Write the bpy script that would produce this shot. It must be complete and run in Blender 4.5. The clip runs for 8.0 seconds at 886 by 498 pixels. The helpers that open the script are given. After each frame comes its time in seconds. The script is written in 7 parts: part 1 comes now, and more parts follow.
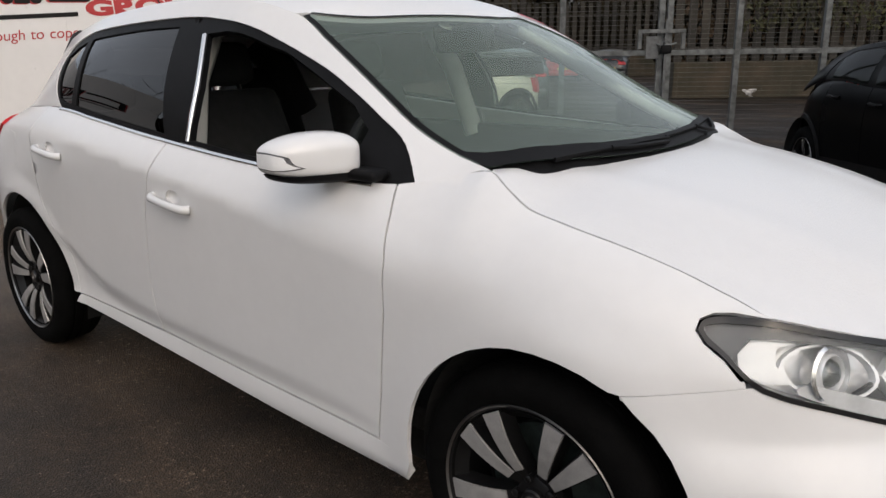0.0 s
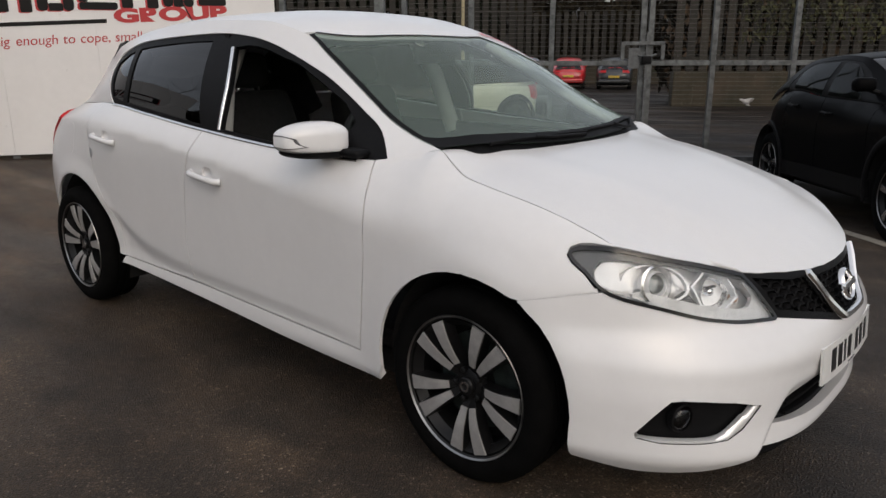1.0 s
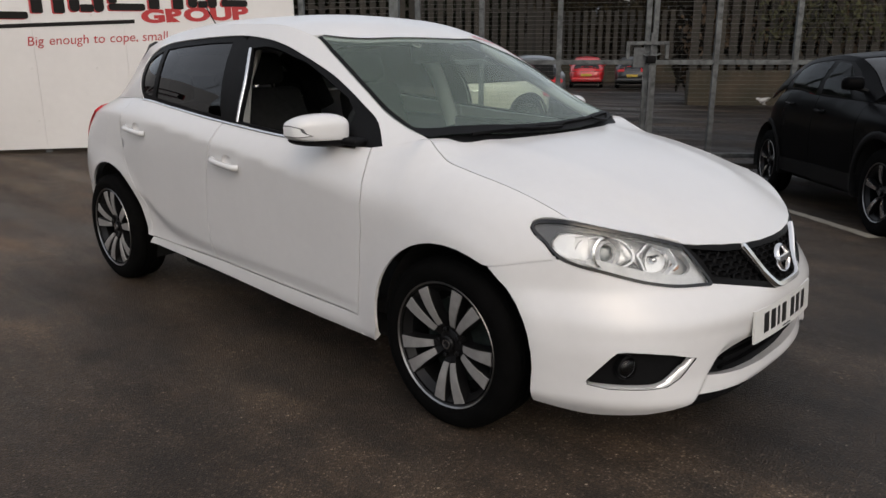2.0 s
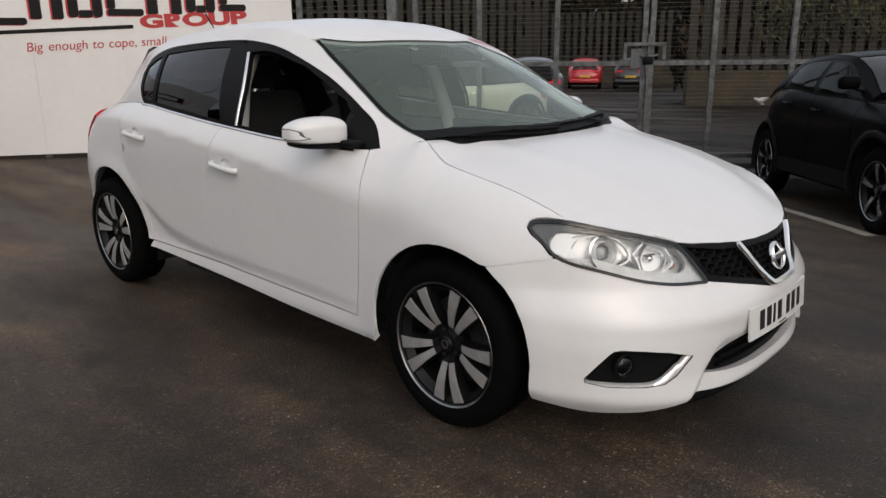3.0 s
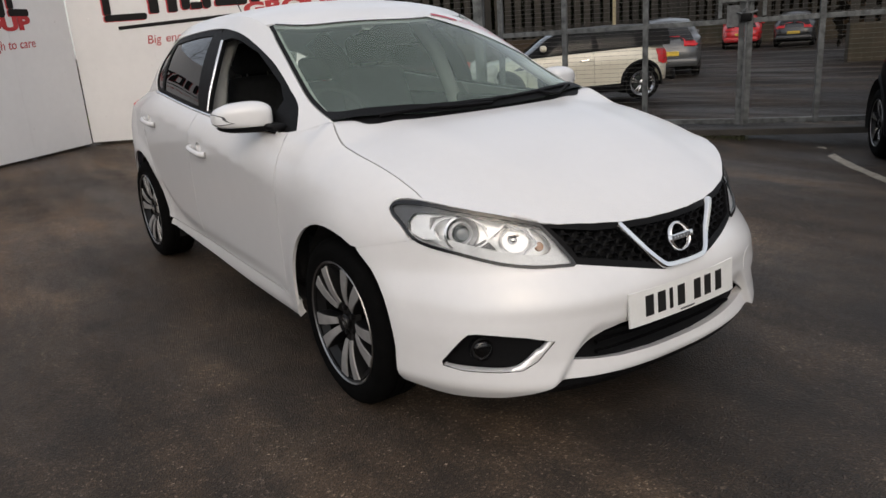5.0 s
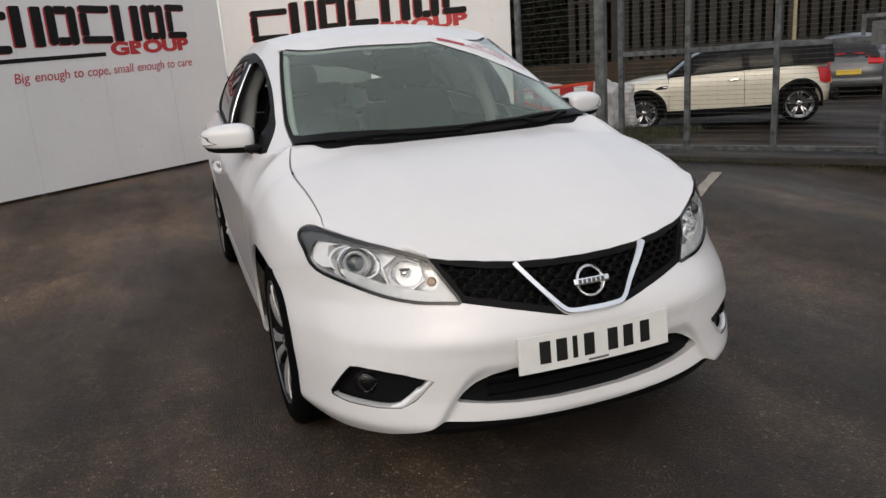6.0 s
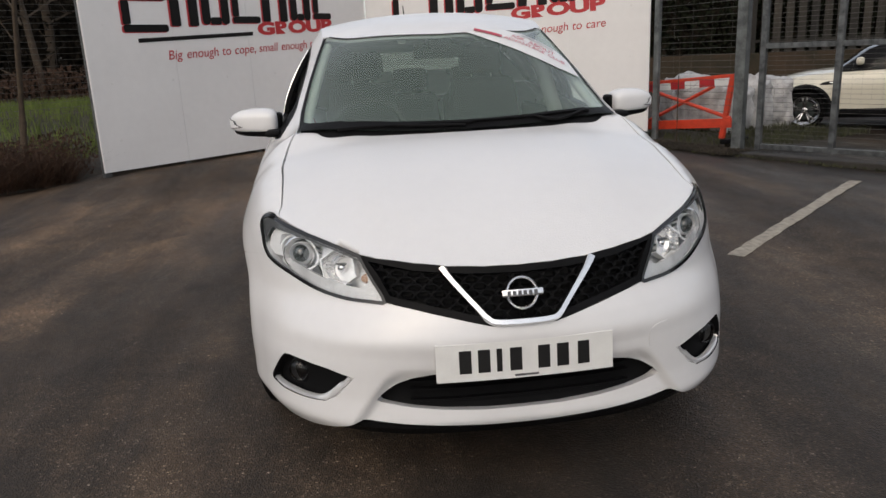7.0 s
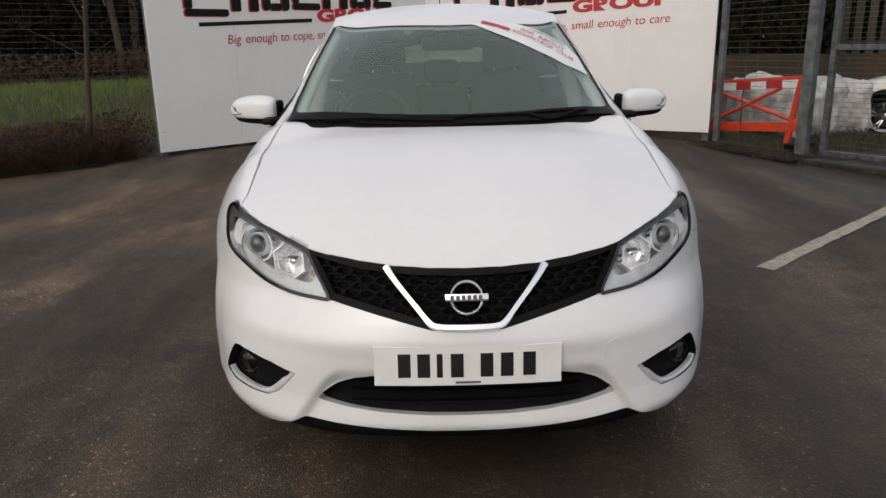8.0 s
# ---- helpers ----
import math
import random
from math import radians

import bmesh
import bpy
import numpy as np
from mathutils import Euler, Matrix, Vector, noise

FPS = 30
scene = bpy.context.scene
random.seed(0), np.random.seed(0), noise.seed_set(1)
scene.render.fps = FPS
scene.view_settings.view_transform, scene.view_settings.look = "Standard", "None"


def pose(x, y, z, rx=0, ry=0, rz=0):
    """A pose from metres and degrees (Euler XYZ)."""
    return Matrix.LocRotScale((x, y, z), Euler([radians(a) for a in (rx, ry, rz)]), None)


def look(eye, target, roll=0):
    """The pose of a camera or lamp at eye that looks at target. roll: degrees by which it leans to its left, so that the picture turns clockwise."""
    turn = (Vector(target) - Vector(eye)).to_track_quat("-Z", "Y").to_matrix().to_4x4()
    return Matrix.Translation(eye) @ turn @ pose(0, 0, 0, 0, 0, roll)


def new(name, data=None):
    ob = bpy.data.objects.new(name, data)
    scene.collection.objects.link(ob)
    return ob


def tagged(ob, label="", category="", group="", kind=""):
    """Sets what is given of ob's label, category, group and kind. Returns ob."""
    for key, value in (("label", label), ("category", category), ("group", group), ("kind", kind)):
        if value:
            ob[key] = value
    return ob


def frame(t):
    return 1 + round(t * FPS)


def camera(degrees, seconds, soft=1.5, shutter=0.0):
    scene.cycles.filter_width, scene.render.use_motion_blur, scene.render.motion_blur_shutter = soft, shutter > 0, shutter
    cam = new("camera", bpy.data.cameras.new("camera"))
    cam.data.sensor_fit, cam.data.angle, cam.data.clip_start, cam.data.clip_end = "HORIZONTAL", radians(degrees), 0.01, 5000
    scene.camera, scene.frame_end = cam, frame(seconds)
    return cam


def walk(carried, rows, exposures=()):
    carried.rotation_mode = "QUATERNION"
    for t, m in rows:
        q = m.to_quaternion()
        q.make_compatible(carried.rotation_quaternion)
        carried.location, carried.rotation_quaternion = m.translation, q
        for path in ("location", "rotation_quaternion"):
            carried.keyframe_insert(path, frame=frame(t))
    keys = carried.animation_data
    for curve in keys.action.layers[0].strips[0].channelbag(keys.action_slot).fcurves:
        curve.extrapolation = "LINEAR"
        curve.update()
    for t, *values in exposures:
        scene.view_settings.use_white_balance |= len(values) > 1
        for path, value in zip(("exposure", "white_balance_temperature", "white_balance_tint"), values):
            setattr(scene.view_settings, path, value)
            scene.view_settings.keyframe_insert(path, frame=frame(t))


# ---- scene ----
cam = camera(62.1, 8.0)
PATH = [
    (0, (0.793, -2.008, 1.288), (-0.477, -0.555, 0.76), -0.9),
    (0.5, (1.077, -2.218, 1.285), (-0.227, -0.785, 0.785), 0.6),
    (0.7, (1.189, -2.329, 1.303), (-0.099, -0.893, 0.776), 0.5),
    (1, (1.344, -2.422, 1.312), (0.056, -0.98, 0.799), -0.2),
    (1.5, (1.6, -2.531, 1.306), (0.266, -1.143, 0.764), 0.5),
    (1.7, (1.639, -2.573, 1.314), (0.306, -1.177, 0.79), 0.3),
    (2.8, (1.695, -2.622, 1.324), (0.372, -1.213, 0.811), -0.5),
    (3, (1.691, -2.615, 1.32), (0.363, -1.209, 0.81), -0.6),
    (3.5, (1.699, -2.609, 1.313), (0.363, -1.213, 0.796), -0.5),
    (4, (1.789, -2.502, 1.31), (0.408, -1.154, 0.783), -2.6),
    (4.5, (2.074, -2.231, 1.337), (0.58, -1.013, 0.803), -3.4),
    (4.7, (2.162, -2.109, 1.314), (0.628, -0.95, 0.763), -3.8),
    (5.8, (2.641, -1.271, 1.322), (0.861, -0.524, 0.799), -3.8),
    (6, (2.663, -1.120, 1.298), (0.842, -0.462, 0.800), -4.1),
    (6.5, (2.699, -0.788, 1.296), (0.83, -0.313, 0.765), -3.1),
    (6.8, (2.732, -0.566, 1.275), (0.813, -0.257, 0.802), -3.0),
    (7, (2.782, -0.446, 1.3), (0.863, -0.224, 0.783), -2.7),
    (7.2, (2.781, -0.343, 1.297), (0.864, -0.161, 0.756), -2.4),
    (7.5, (2.74, -0.219, 1.276), (0.815, -0.086, 0.751), -1.8),
    (8, (2.736, -0.089, 1.296), (0.809, -0.062, 0.762), -1.1),
]
walk(cam, [(t, look(eye, target, roll)) for t, eye, target, roll in PATH], [(0.0, 0.47), (0.5, 0.28), (1.0, 0.24), (3.0, 0.31), (4.5, 0.33), (6.0, 0.34), (8.0, 0.34)])

# ---- daylight: thick overcast ----
world = bpy.data.worlds.new("world")
scene.world = world
world.use_nodes = True
wn, wl = world.node_tree.nodes, world.node_tree.links
sky = wn.new("ShaderNodeTexSky")
sky.sky_type = "NISHITA"
sky.sun_disc = False
sky.sun_elevation, sky.sun_rotation = radians(40), radians(122)
sky.air_density, sky.dust_density, sky.ozone_density = 1.0, 4.0, 0.8
wn["Background"].inputs["Strength"].default_value = 0.15
# the cloud evens the sky out
cloud = wn.new("ShaderNodeMix")
cloud.data_type = "RGBA"
cloud.inputs[0].default_value = 0.5
cloud.inputs[7].default_value = (5.1, 4.95, 4.78, 1)
wl.new(sky.outputs[0], cloud.inputs[6])
wl.new(cloud.outputs[2], wn["Background"].inputs["Color"])
sun_data = bpy.data.lights.new("sun", "SUN")
sun_data.energy, sun_data.angle, sun_data.color = 0.17, radians(70), (1.0, 0.985, 0.95)
sun = new("sun", sun_data)
sun.matrix_basis = look((32.5, -20.3, 32.1), (0, 0, 0))

# ---- materials ----
def material(name, colour, rough=0.5, metal=0.0, vary=0.0, scale=8.0, bump=0.0, bump_scale=60.0, coat=0.0, second=None, rough_vary=0.0, spec=0.5, per_piece=0.0, emit=0.0, coat_rough=0.04):
    """A procedural surface: base colour varied at two scales, fine relief, roughness variation."""
    m = bpy.data.materials.new(name)
    m.use_nodes = True
    n, l = m.node_tree.nodes, m.node_tree.links
    b = n["Principled BSDF"]
    b.inputs["Base Color"].default_value = (*colour, 1)
    b.inputs["Roughness"].default_value, b.inputs["Metallic"].default_value = rough, metal
    b.inputs["Coat Weight"].default_value, b.inputs["Coat Roughness"].default_value = coat, coat_rough
    b.inputs["Specular IOR Level"].default_value = spec
    if emit:
        b.inputs["Emission Color"].default_value, b.inputs["Emission Strength"].default_value = (*colour, 1), emit
    at = n.new("ShaderNodeTexCoord").outputs["Object"]
    if vary or second:
        big, small = n.new("ShaderNodeTexNoise"), n.new("ShaderNodeTexNoise")
        for t, s, d in ((big, scale, 5), (small, scale * 9, 3)):
            t.inputs["Scale"].default_value, t.inputs["Detail"].default_value = s, d
            l.new(at, t.inputs["Vector"])
        add = n.new("ShaderNodeMath")
        add.operation = "MULTIPLY_ADD"
        add.inputs[1].default_value = 0.4
        l.new(small.outputs["Fac"], add.inputs[0])
        l.new(big.outputs["Fac"], add.inputs[2])
        ramp = n.new("ShaderNodeValToRGB")
        ramp.color_ramp.elements[0].position, ramp.color_ramp.elements[1].position = 0.5, 0.9
        dark = second or [c * (1 - vary) for c in colour]
        ramp.color_ramp.elements[0].color = (*dark, 1)
        ramp.color_ramp.elements[1].color = (*(colour if second else [min(1, c * (1 + vary * 0.5)) for c in colour]), 1)
        l.new(add.outputs[0], ramp.inputs["Fac"])
        out = ramp.outputs["Color"]
        if per_piece:
            info, hsv = n.new("ShaderNodeObjectInfo"), n.new("ShaderNodeHueSaturation")
            rng = n.new("ShaderNodeMapRange")
            rng.inputs["To Min"].default_value, rng.inputs["To Max"].default_value = 1 - per_piece, 1 + per_piece
            l.new(info.outputs["Random"], rng.inputs["Value"])
            l.new(rng.outputs[0], hsv.inputs["Value"])
            l.new(out, hsv.inputs["Color"])
            out = hsv.outputs["Color"]
        l.new(out, b.inputs["Base Color"])
        if rough_vary:
            rr = n.new("ShaderNodeMapRange")
            rr.inputs["From Min"].default_value, rr.inputs["From Max"].default_value = 0.4, 1.0
            rr.inputs["To Min"].default_value, rr.inputs["To Max"].default_value = max(0, rough - rough_vary), min(1, rough + rough_vary)
            l.new(add.outputs[0], rr.inputs["Value"])
            l.new(rr.outputs[0], b.inputs["Roughness"])
    if bump:
        t, bp = n.new("ShaderNodeTexNoise"), n.new("ShaderNodeBump")
        t.inputs["Scale"].default_value, t.inputs["Detail"].default_value = bump_scale, 6
        l.new(at, t.inputs["Vector"])
        bp.inputs["Strength"].default_value, bp.inputs["Distance"].default_value = bump, 0.01
        l.new(t.outputs["Fac"], bp.inputs["Height"])
        l.new(bp.outputs[0], b.inputs["Normal"])
    return m


def glass(name, tint, gloss=1.0, rough=0.0, film=0.0):
    """Thin pane: tinted see-through with a mirror coat that follows Fresnel."""
    m = bpy.data.materials.new(name)
    m.use_nodes = True
    n, l = m.node_tree.nodes, m.node_tree.links
    n.remove(n["Principled BSDF"])
    see, shine, mix, fr = n.new("ShaderNodeBsdfTransparent"), n.new("ShaderNodeBsdfGlossy"), n.new("ShaderNodeMixShader"), n.new("ShaderNodeLayerWeight")
    see.inputs[0].default_value = (*tint, 1)
    shine.inputs["Roughness"].default_value = rough
    fr.inputs["Blend"].default_value = 0.5
    steep, mul = n.new("ShaderNodeMath"), n.new("ShaderNodeMath")
    steep.operation, mul.operation = "POWER", "MULTIPLY_ADD"
    steep.inputs[1].default_value = 4.5
    mul.inputs[1].default_value, mul.inputs[2].default_value = 0.9 * gloss, 0.05 * gloss
    mul.use_clamp = True
    l.new(fr.outputs["Facing"], steep.inputs[0])
    l.new(steep.outputs[0], mul.inputs[0])
    l.new(mul.outputs[0], mix.inputs[0])
    l.new(see.outputs[0], mix.inputs[1])
    l.new(shine.outputs[0], mix.inputs[2])
    out = mix.outputs[0]
    if film:
        # pale veil: dust film and reflected sky, put in as flat diffuse colour
        sky_sheen, over = n.new("ShaderNodeBsdfDiffuse"), n.new("ShaderNodeMixShader")
        sky_sheen.inputs["Color"].default_value = (0.48, 0.64, 0.55, 1)
        over.inputs[0].default_value = film
        l.new(out, over.inputs[1])
        l.new(sky_sheen.outputs[0], over.inputs[2])
        out = over.outputs[0]
    l.new(out, n["Material Output"].inputs[0])
    return m


WHITE_PAINT = material("white_paint", (0.695, 0.692, 0.694), 0.36, vary=0.035, scale=3.0, coat=0.8, rough_vary=0.06, coat_rough=0.08)
WET_PAINT = material("wet_white_paint", (0.695, 0.692, 0.694), 0.36, vary=0.035, scale=3.0, coat=0.7, rough_vary=0.06, bump=0.22, bump_scale=170, coat_rough=0.22)
BLACK_PLASTIC = material("black_plastic", (0.006, 0.006, 0.0065), 0.5, spec=0.09, vary=0.3, bump=0.15, bump_scale=300)
BLACK_GLOSS = material("black_gloss", (0.008, 0.008, 0.009), 0.12, vary=0.2, scale=5)
CAVITY = material("cavity_black", (0.004, 0.004, 0.004), 0.9, vary=0.3)
CHROME = material("chrome", (0.84, 0.835, 0.83), 0.14, 1.0, vary=0.05, scale=12)
SILVER = material("silver_trim", (0.55, 0.55, 0.56), 0.25, 1.0, vary=0.08, scale=14)
REFLECTOR = material("reflector", (0.90, 0.90, 0.91), 0.28, 0.4, vary=0.06, scale=20)
LAMP_GREY = material("lamp_grey", (0.62, 0.62, 0.63), 0.35, 0.2, vary=0.2, scale=20)
LAMP_WHITE = material("lamp_white", (0.86, 0.86, 0.87), 0.35, 0.15, vary=0.06, scale=30)
LAMP_DARK = material("lamp_dark", (0.085, 0.085, 0.09), 0.4, 0.1, vary=0.2, scale=20)
LAMP_CHROME = material("lamp_chrome", (0.80, 0.80, 0.81), 0.20, 0.9, vary=0.2, scale=30, bump=0.14, bump_scale=40)
AMBER = material("amber", (0.50, 0.30, 0.20), 0.25, vary=0.1)
RED_LENS = material("red_lens", (0.50, 0.014, 0.02), 0.3, spec=0.3, vary=0.25, scale=16)
TYRE = material("tyre", (0.0035, 0.0035, 0.0035), 0.85, spec=0.05, vary=0.35, scale=20, bump=0.3, bump_scale=180)
ALLOY_DARK = material("alloy_dark", (0.008, 0.008, 0.0085), 0.32, 0.1, vary=0.3, scale=20, spec=0.25)
RIM_EDGE = material("rim_edge", (0.30, 0.298, 0.295), 0.3, 1.0, vary=0.15, scale=20)
ALLOY_CUT = material("alloy_cut", (0.40, 0.395, 0.39), 0.42, 0.5, vary=0.15, scale=30)
DISC = material("brake_disc", (0.045, 0.058, 0.054), 0.5, 0.6, vary=0.4, scale=25)
INTERIOR = material("interior_black", (0.013, 0.013, 0.014), 0.8, vary=0.3, scale=15, bump=0.3, bump_scale=250)
SEAT_CLOTH = material("seat_cloth", (0.014, 0.014, 0.015), 0.95, vary=0.35, scale=30, bump=0.5, bump_scale=400)
GAP_GREY = material("gap_grey", (0.30, 0.30, 0.30), 0.6, vary=0.1, scale=10)
TRIM_PALE = material("trim_pale", (0.45, 0.44, 0.42), 0.7, vary=0.1)
SCREEN_GLASS = glass("windscreen_glass", (0.80, 0.91, 0.84), 1.1, film=0.105)
CLEAR_GLASS = glass("clear_glass", (0.97, 0.98, 0.98), 0.7, film=0.012)
DARK_GLASS = glass("privacy_glass", (0.05, 0.05, 0.055), 1.1)
WINDOW_GLASS = glass("window_glass", (0.75, 0.80, 0.78), 1.0)
TAIL_GLASS = glass("tailgate_glass", (0.16, 0.18, 0.175), 1.0)
TINTED_GLASS = glass("tinted_glass", (0.20, 0.245, 0.225), 0.4)
FOG_SILVER = material("fog_silver", (0.80, 0.80, 0.80), 0.32, 0.55, vary=0.05, scale=12)
GRILLE_BLACK = material("grille_black", (0.004, 0.004, 0.0045), 0.6, vary=0.3, spec=0.12)
STICKER_RED = material("sticker_red", (0.45, 0.02, 0.05), 0.4, vary=0.1)
PLATE_WHITE = material("plate_white", (0.72, 0.72, 0.70), 0.3, vary=0.05, scale=20, coat=0.5)
PLATE_BLACK = material("plate_black", (0.01, 0.01, 0.01), 0.35, vary=0.2)

# ---- building tools ----
from mathutils.geometry import delaunay_2d_cdt


def part(name, bm, mat, parent=None, label="", smooth=None):
    """Links a bmesh as one mesh object, under a thing or a part."""
    me = bpy.data.meshes.new(name)
    bmesh.ops.recalc_face_normals(bm, faces=bm.faces)
    bm.to_mesh(me)
    bm.free()
    me.materials.append(mat)
    if smooth is not None:
        me.shade_smooth()
        if smooth < 180:
            me.set_sharp_from_angle(angle=radians(smooth))
    ob = new(name, me)
    ob.parent = parent
    return tagged(ob, label)


def thing(name, label, category, group="", kind="", m=None):
    ob = new(name)
    ob.empty_display_size = 0.2
    if m is not None:
        ob.matrix_basis = m
    return tagged(ob, label, category, group, kind)


def add_box(bm, lo, hi, m=None, bevel=0.0):
    b2 = bmesh.new()
    bmesh.ops.create_cube(b2, size=1)
    for v in b2.verts:
        v.co = [l + (c + 0.5) * (h - l) for l, h, c in zip(lo, hi, v.co)]
    if bevel:
        bmesh.ops.bevel(b2, geom=b2.edges[:], offset=bevel, segments=2, affect="EDGES", profile=0.5)
    merge(bm, b2, m)


def merge(bm, b2, m=None):
    if m is not None:
        b2.transform(m)
    me = bpy.data.meshes.new("tmp")
    b2.to_mesh(me)
    b2.free()
    bm.from_mesh(me)
    bpy.data.meshes.remove(me)


def boxed(lo, hi, bevel=0.0, m=None):
    bm = bmesh.new()
    add_box(bm, lo, hi, m, bevel)
    return bm


def lathe(profile, n=48, axis="Y", m=None):
    """Turns a profile of (radius, along) round an axis."""
    bm = bmesh.new()
    rings = []
    for r, a in profile:
        ring = []
        for i in range(n):
            c, s = r * math.cos(2 * math.pi * i / n), r * math.sin(2 * math.pi * i / n)
            ring.append(bm.verts.new({"Y": (c, a, s), "Z": (c, s, a), "X": (a, c, s)}[axis]))
        rings.append(ring)
    for p, q in zip(rings, rings[1:]):
        for i in range(n):
            bm.faces.new((p[i], p[(i + 1) % n], q[(i + 1) % n], q[i]))
    bmesh.ops.remove_doubles(bm, verts=bm.verts, dist=1e-5)
    if m is not None:
        bm.transform(m)
    return bm


def tube(points, radius, n=8, radii=None):
    """A round bar along a line of points."""
    bm = bmesh.new()
    pts = [Vector(p) for p in points]
    rings = []
    for i, p in enumerate(pts):
        d = (pts[min(i + 1, len(pts) - 1)] - pts[max(i - 1, 0)]).normalized()
        side = d.cross(Vector((0, 0, 1)))
        side = side.normalized() if side.length > 1e-3 else Vector((1, 0, 0))
        up = side.cross(d)
        r = radii[i] if radii else radius
        rings.append([bm.verts.new(p + r * (side * math.cos(2 * math.pi * k / n) + up * math.sin(2 * math.pi * k / n))) for k in range(n)])
    for p, q in zip(rings, rings[1:]):
        for k in range(n):
            bm.faces.new((p[k], p[(k + 1) % n], q[(k + 1) % n], q[k]))
    bm.faces.new(rings[0])
    bm.faces.new(rings[-1])
    return bm


def spline(*keys):
    """A smooth curve through (place, value) pairs, given in rising order of place."""
    xs, ys = [k[0] for k in keys], [k[1] for k in keys]
    n = len(xs)
    d = [(ys[i + 1] - ys[i]) / (xs[i + 1] - xs[i]) for i in range(n - 1)]
    m = [d[0]] + [0 if d[i - 1] * d[i] <= 0 else 2 * d[i - 1] * d[i] / (d[i - 1] + d[i]) for i in range(1, n - 1)] + [d[-1]]

    def at(x):
        if x <= xs[0]:
            return ys[0] + (x - xs[0]) * m[0]
        if x >= xs[-1]:
            return ys[-1] + (x - xs[-1]) * m[-1]
        i = max(j for j in range(n - 1) if xs[j] <= x)
        h = xs[i + 1] - xs[i]
        t = (x - xs[i]) / h
        return (ys[i] * (2 * t**3 - 3 * t**2 + 1) + h * m[i] * (t**3 - 2 * t**2 + t) + ys[i + 1] * (3 * t**2 - 2 * t**3) + h * m[i + 1] * (t**3 - t**2))

    return at


def smooth_loop(points, per=6, closed=True):
    """A rounded line through points (Catmull-Rom)."""
    out, n = [], len(points)
    for i in range(n if closed else n - 1):
        p = [points[(i + k) % n] if closed else points[min(max(i + k, 0), n - 1)] for k in (-1, 0, 1, 2)]
        for j in range(per):
            t = j / per
            out.append(tuple(0.5 * (2 * b + (c - a) * t + (2 * a - 5 * b + 4 * c - d) * t * t + (3 * b - a - 3 * c + d) * t**3) for a, b, c, d in zip(*p)))
    if not closed:
        out.append(tuple(points[-1]))
    return out


def inside(loops, p):
    """Even-odd test of points p (an array) against closed loops."""
    hit = np.zeros(len(p), bool)
    for loop in loops:
        a = np.array(loop)
        b = np.roll(a, -1, 0)
        for (x0, y0), (x1, y1) in zip(a, b):
            if y0 != y1:
                hit ^= ((y0 > p[:, 1]) != (y1 > p[:, 1])) & (p[:, 0] < (x1 - x0) * (p[:, 1] - y0) / (y1 - y0) + x0)
    return hit


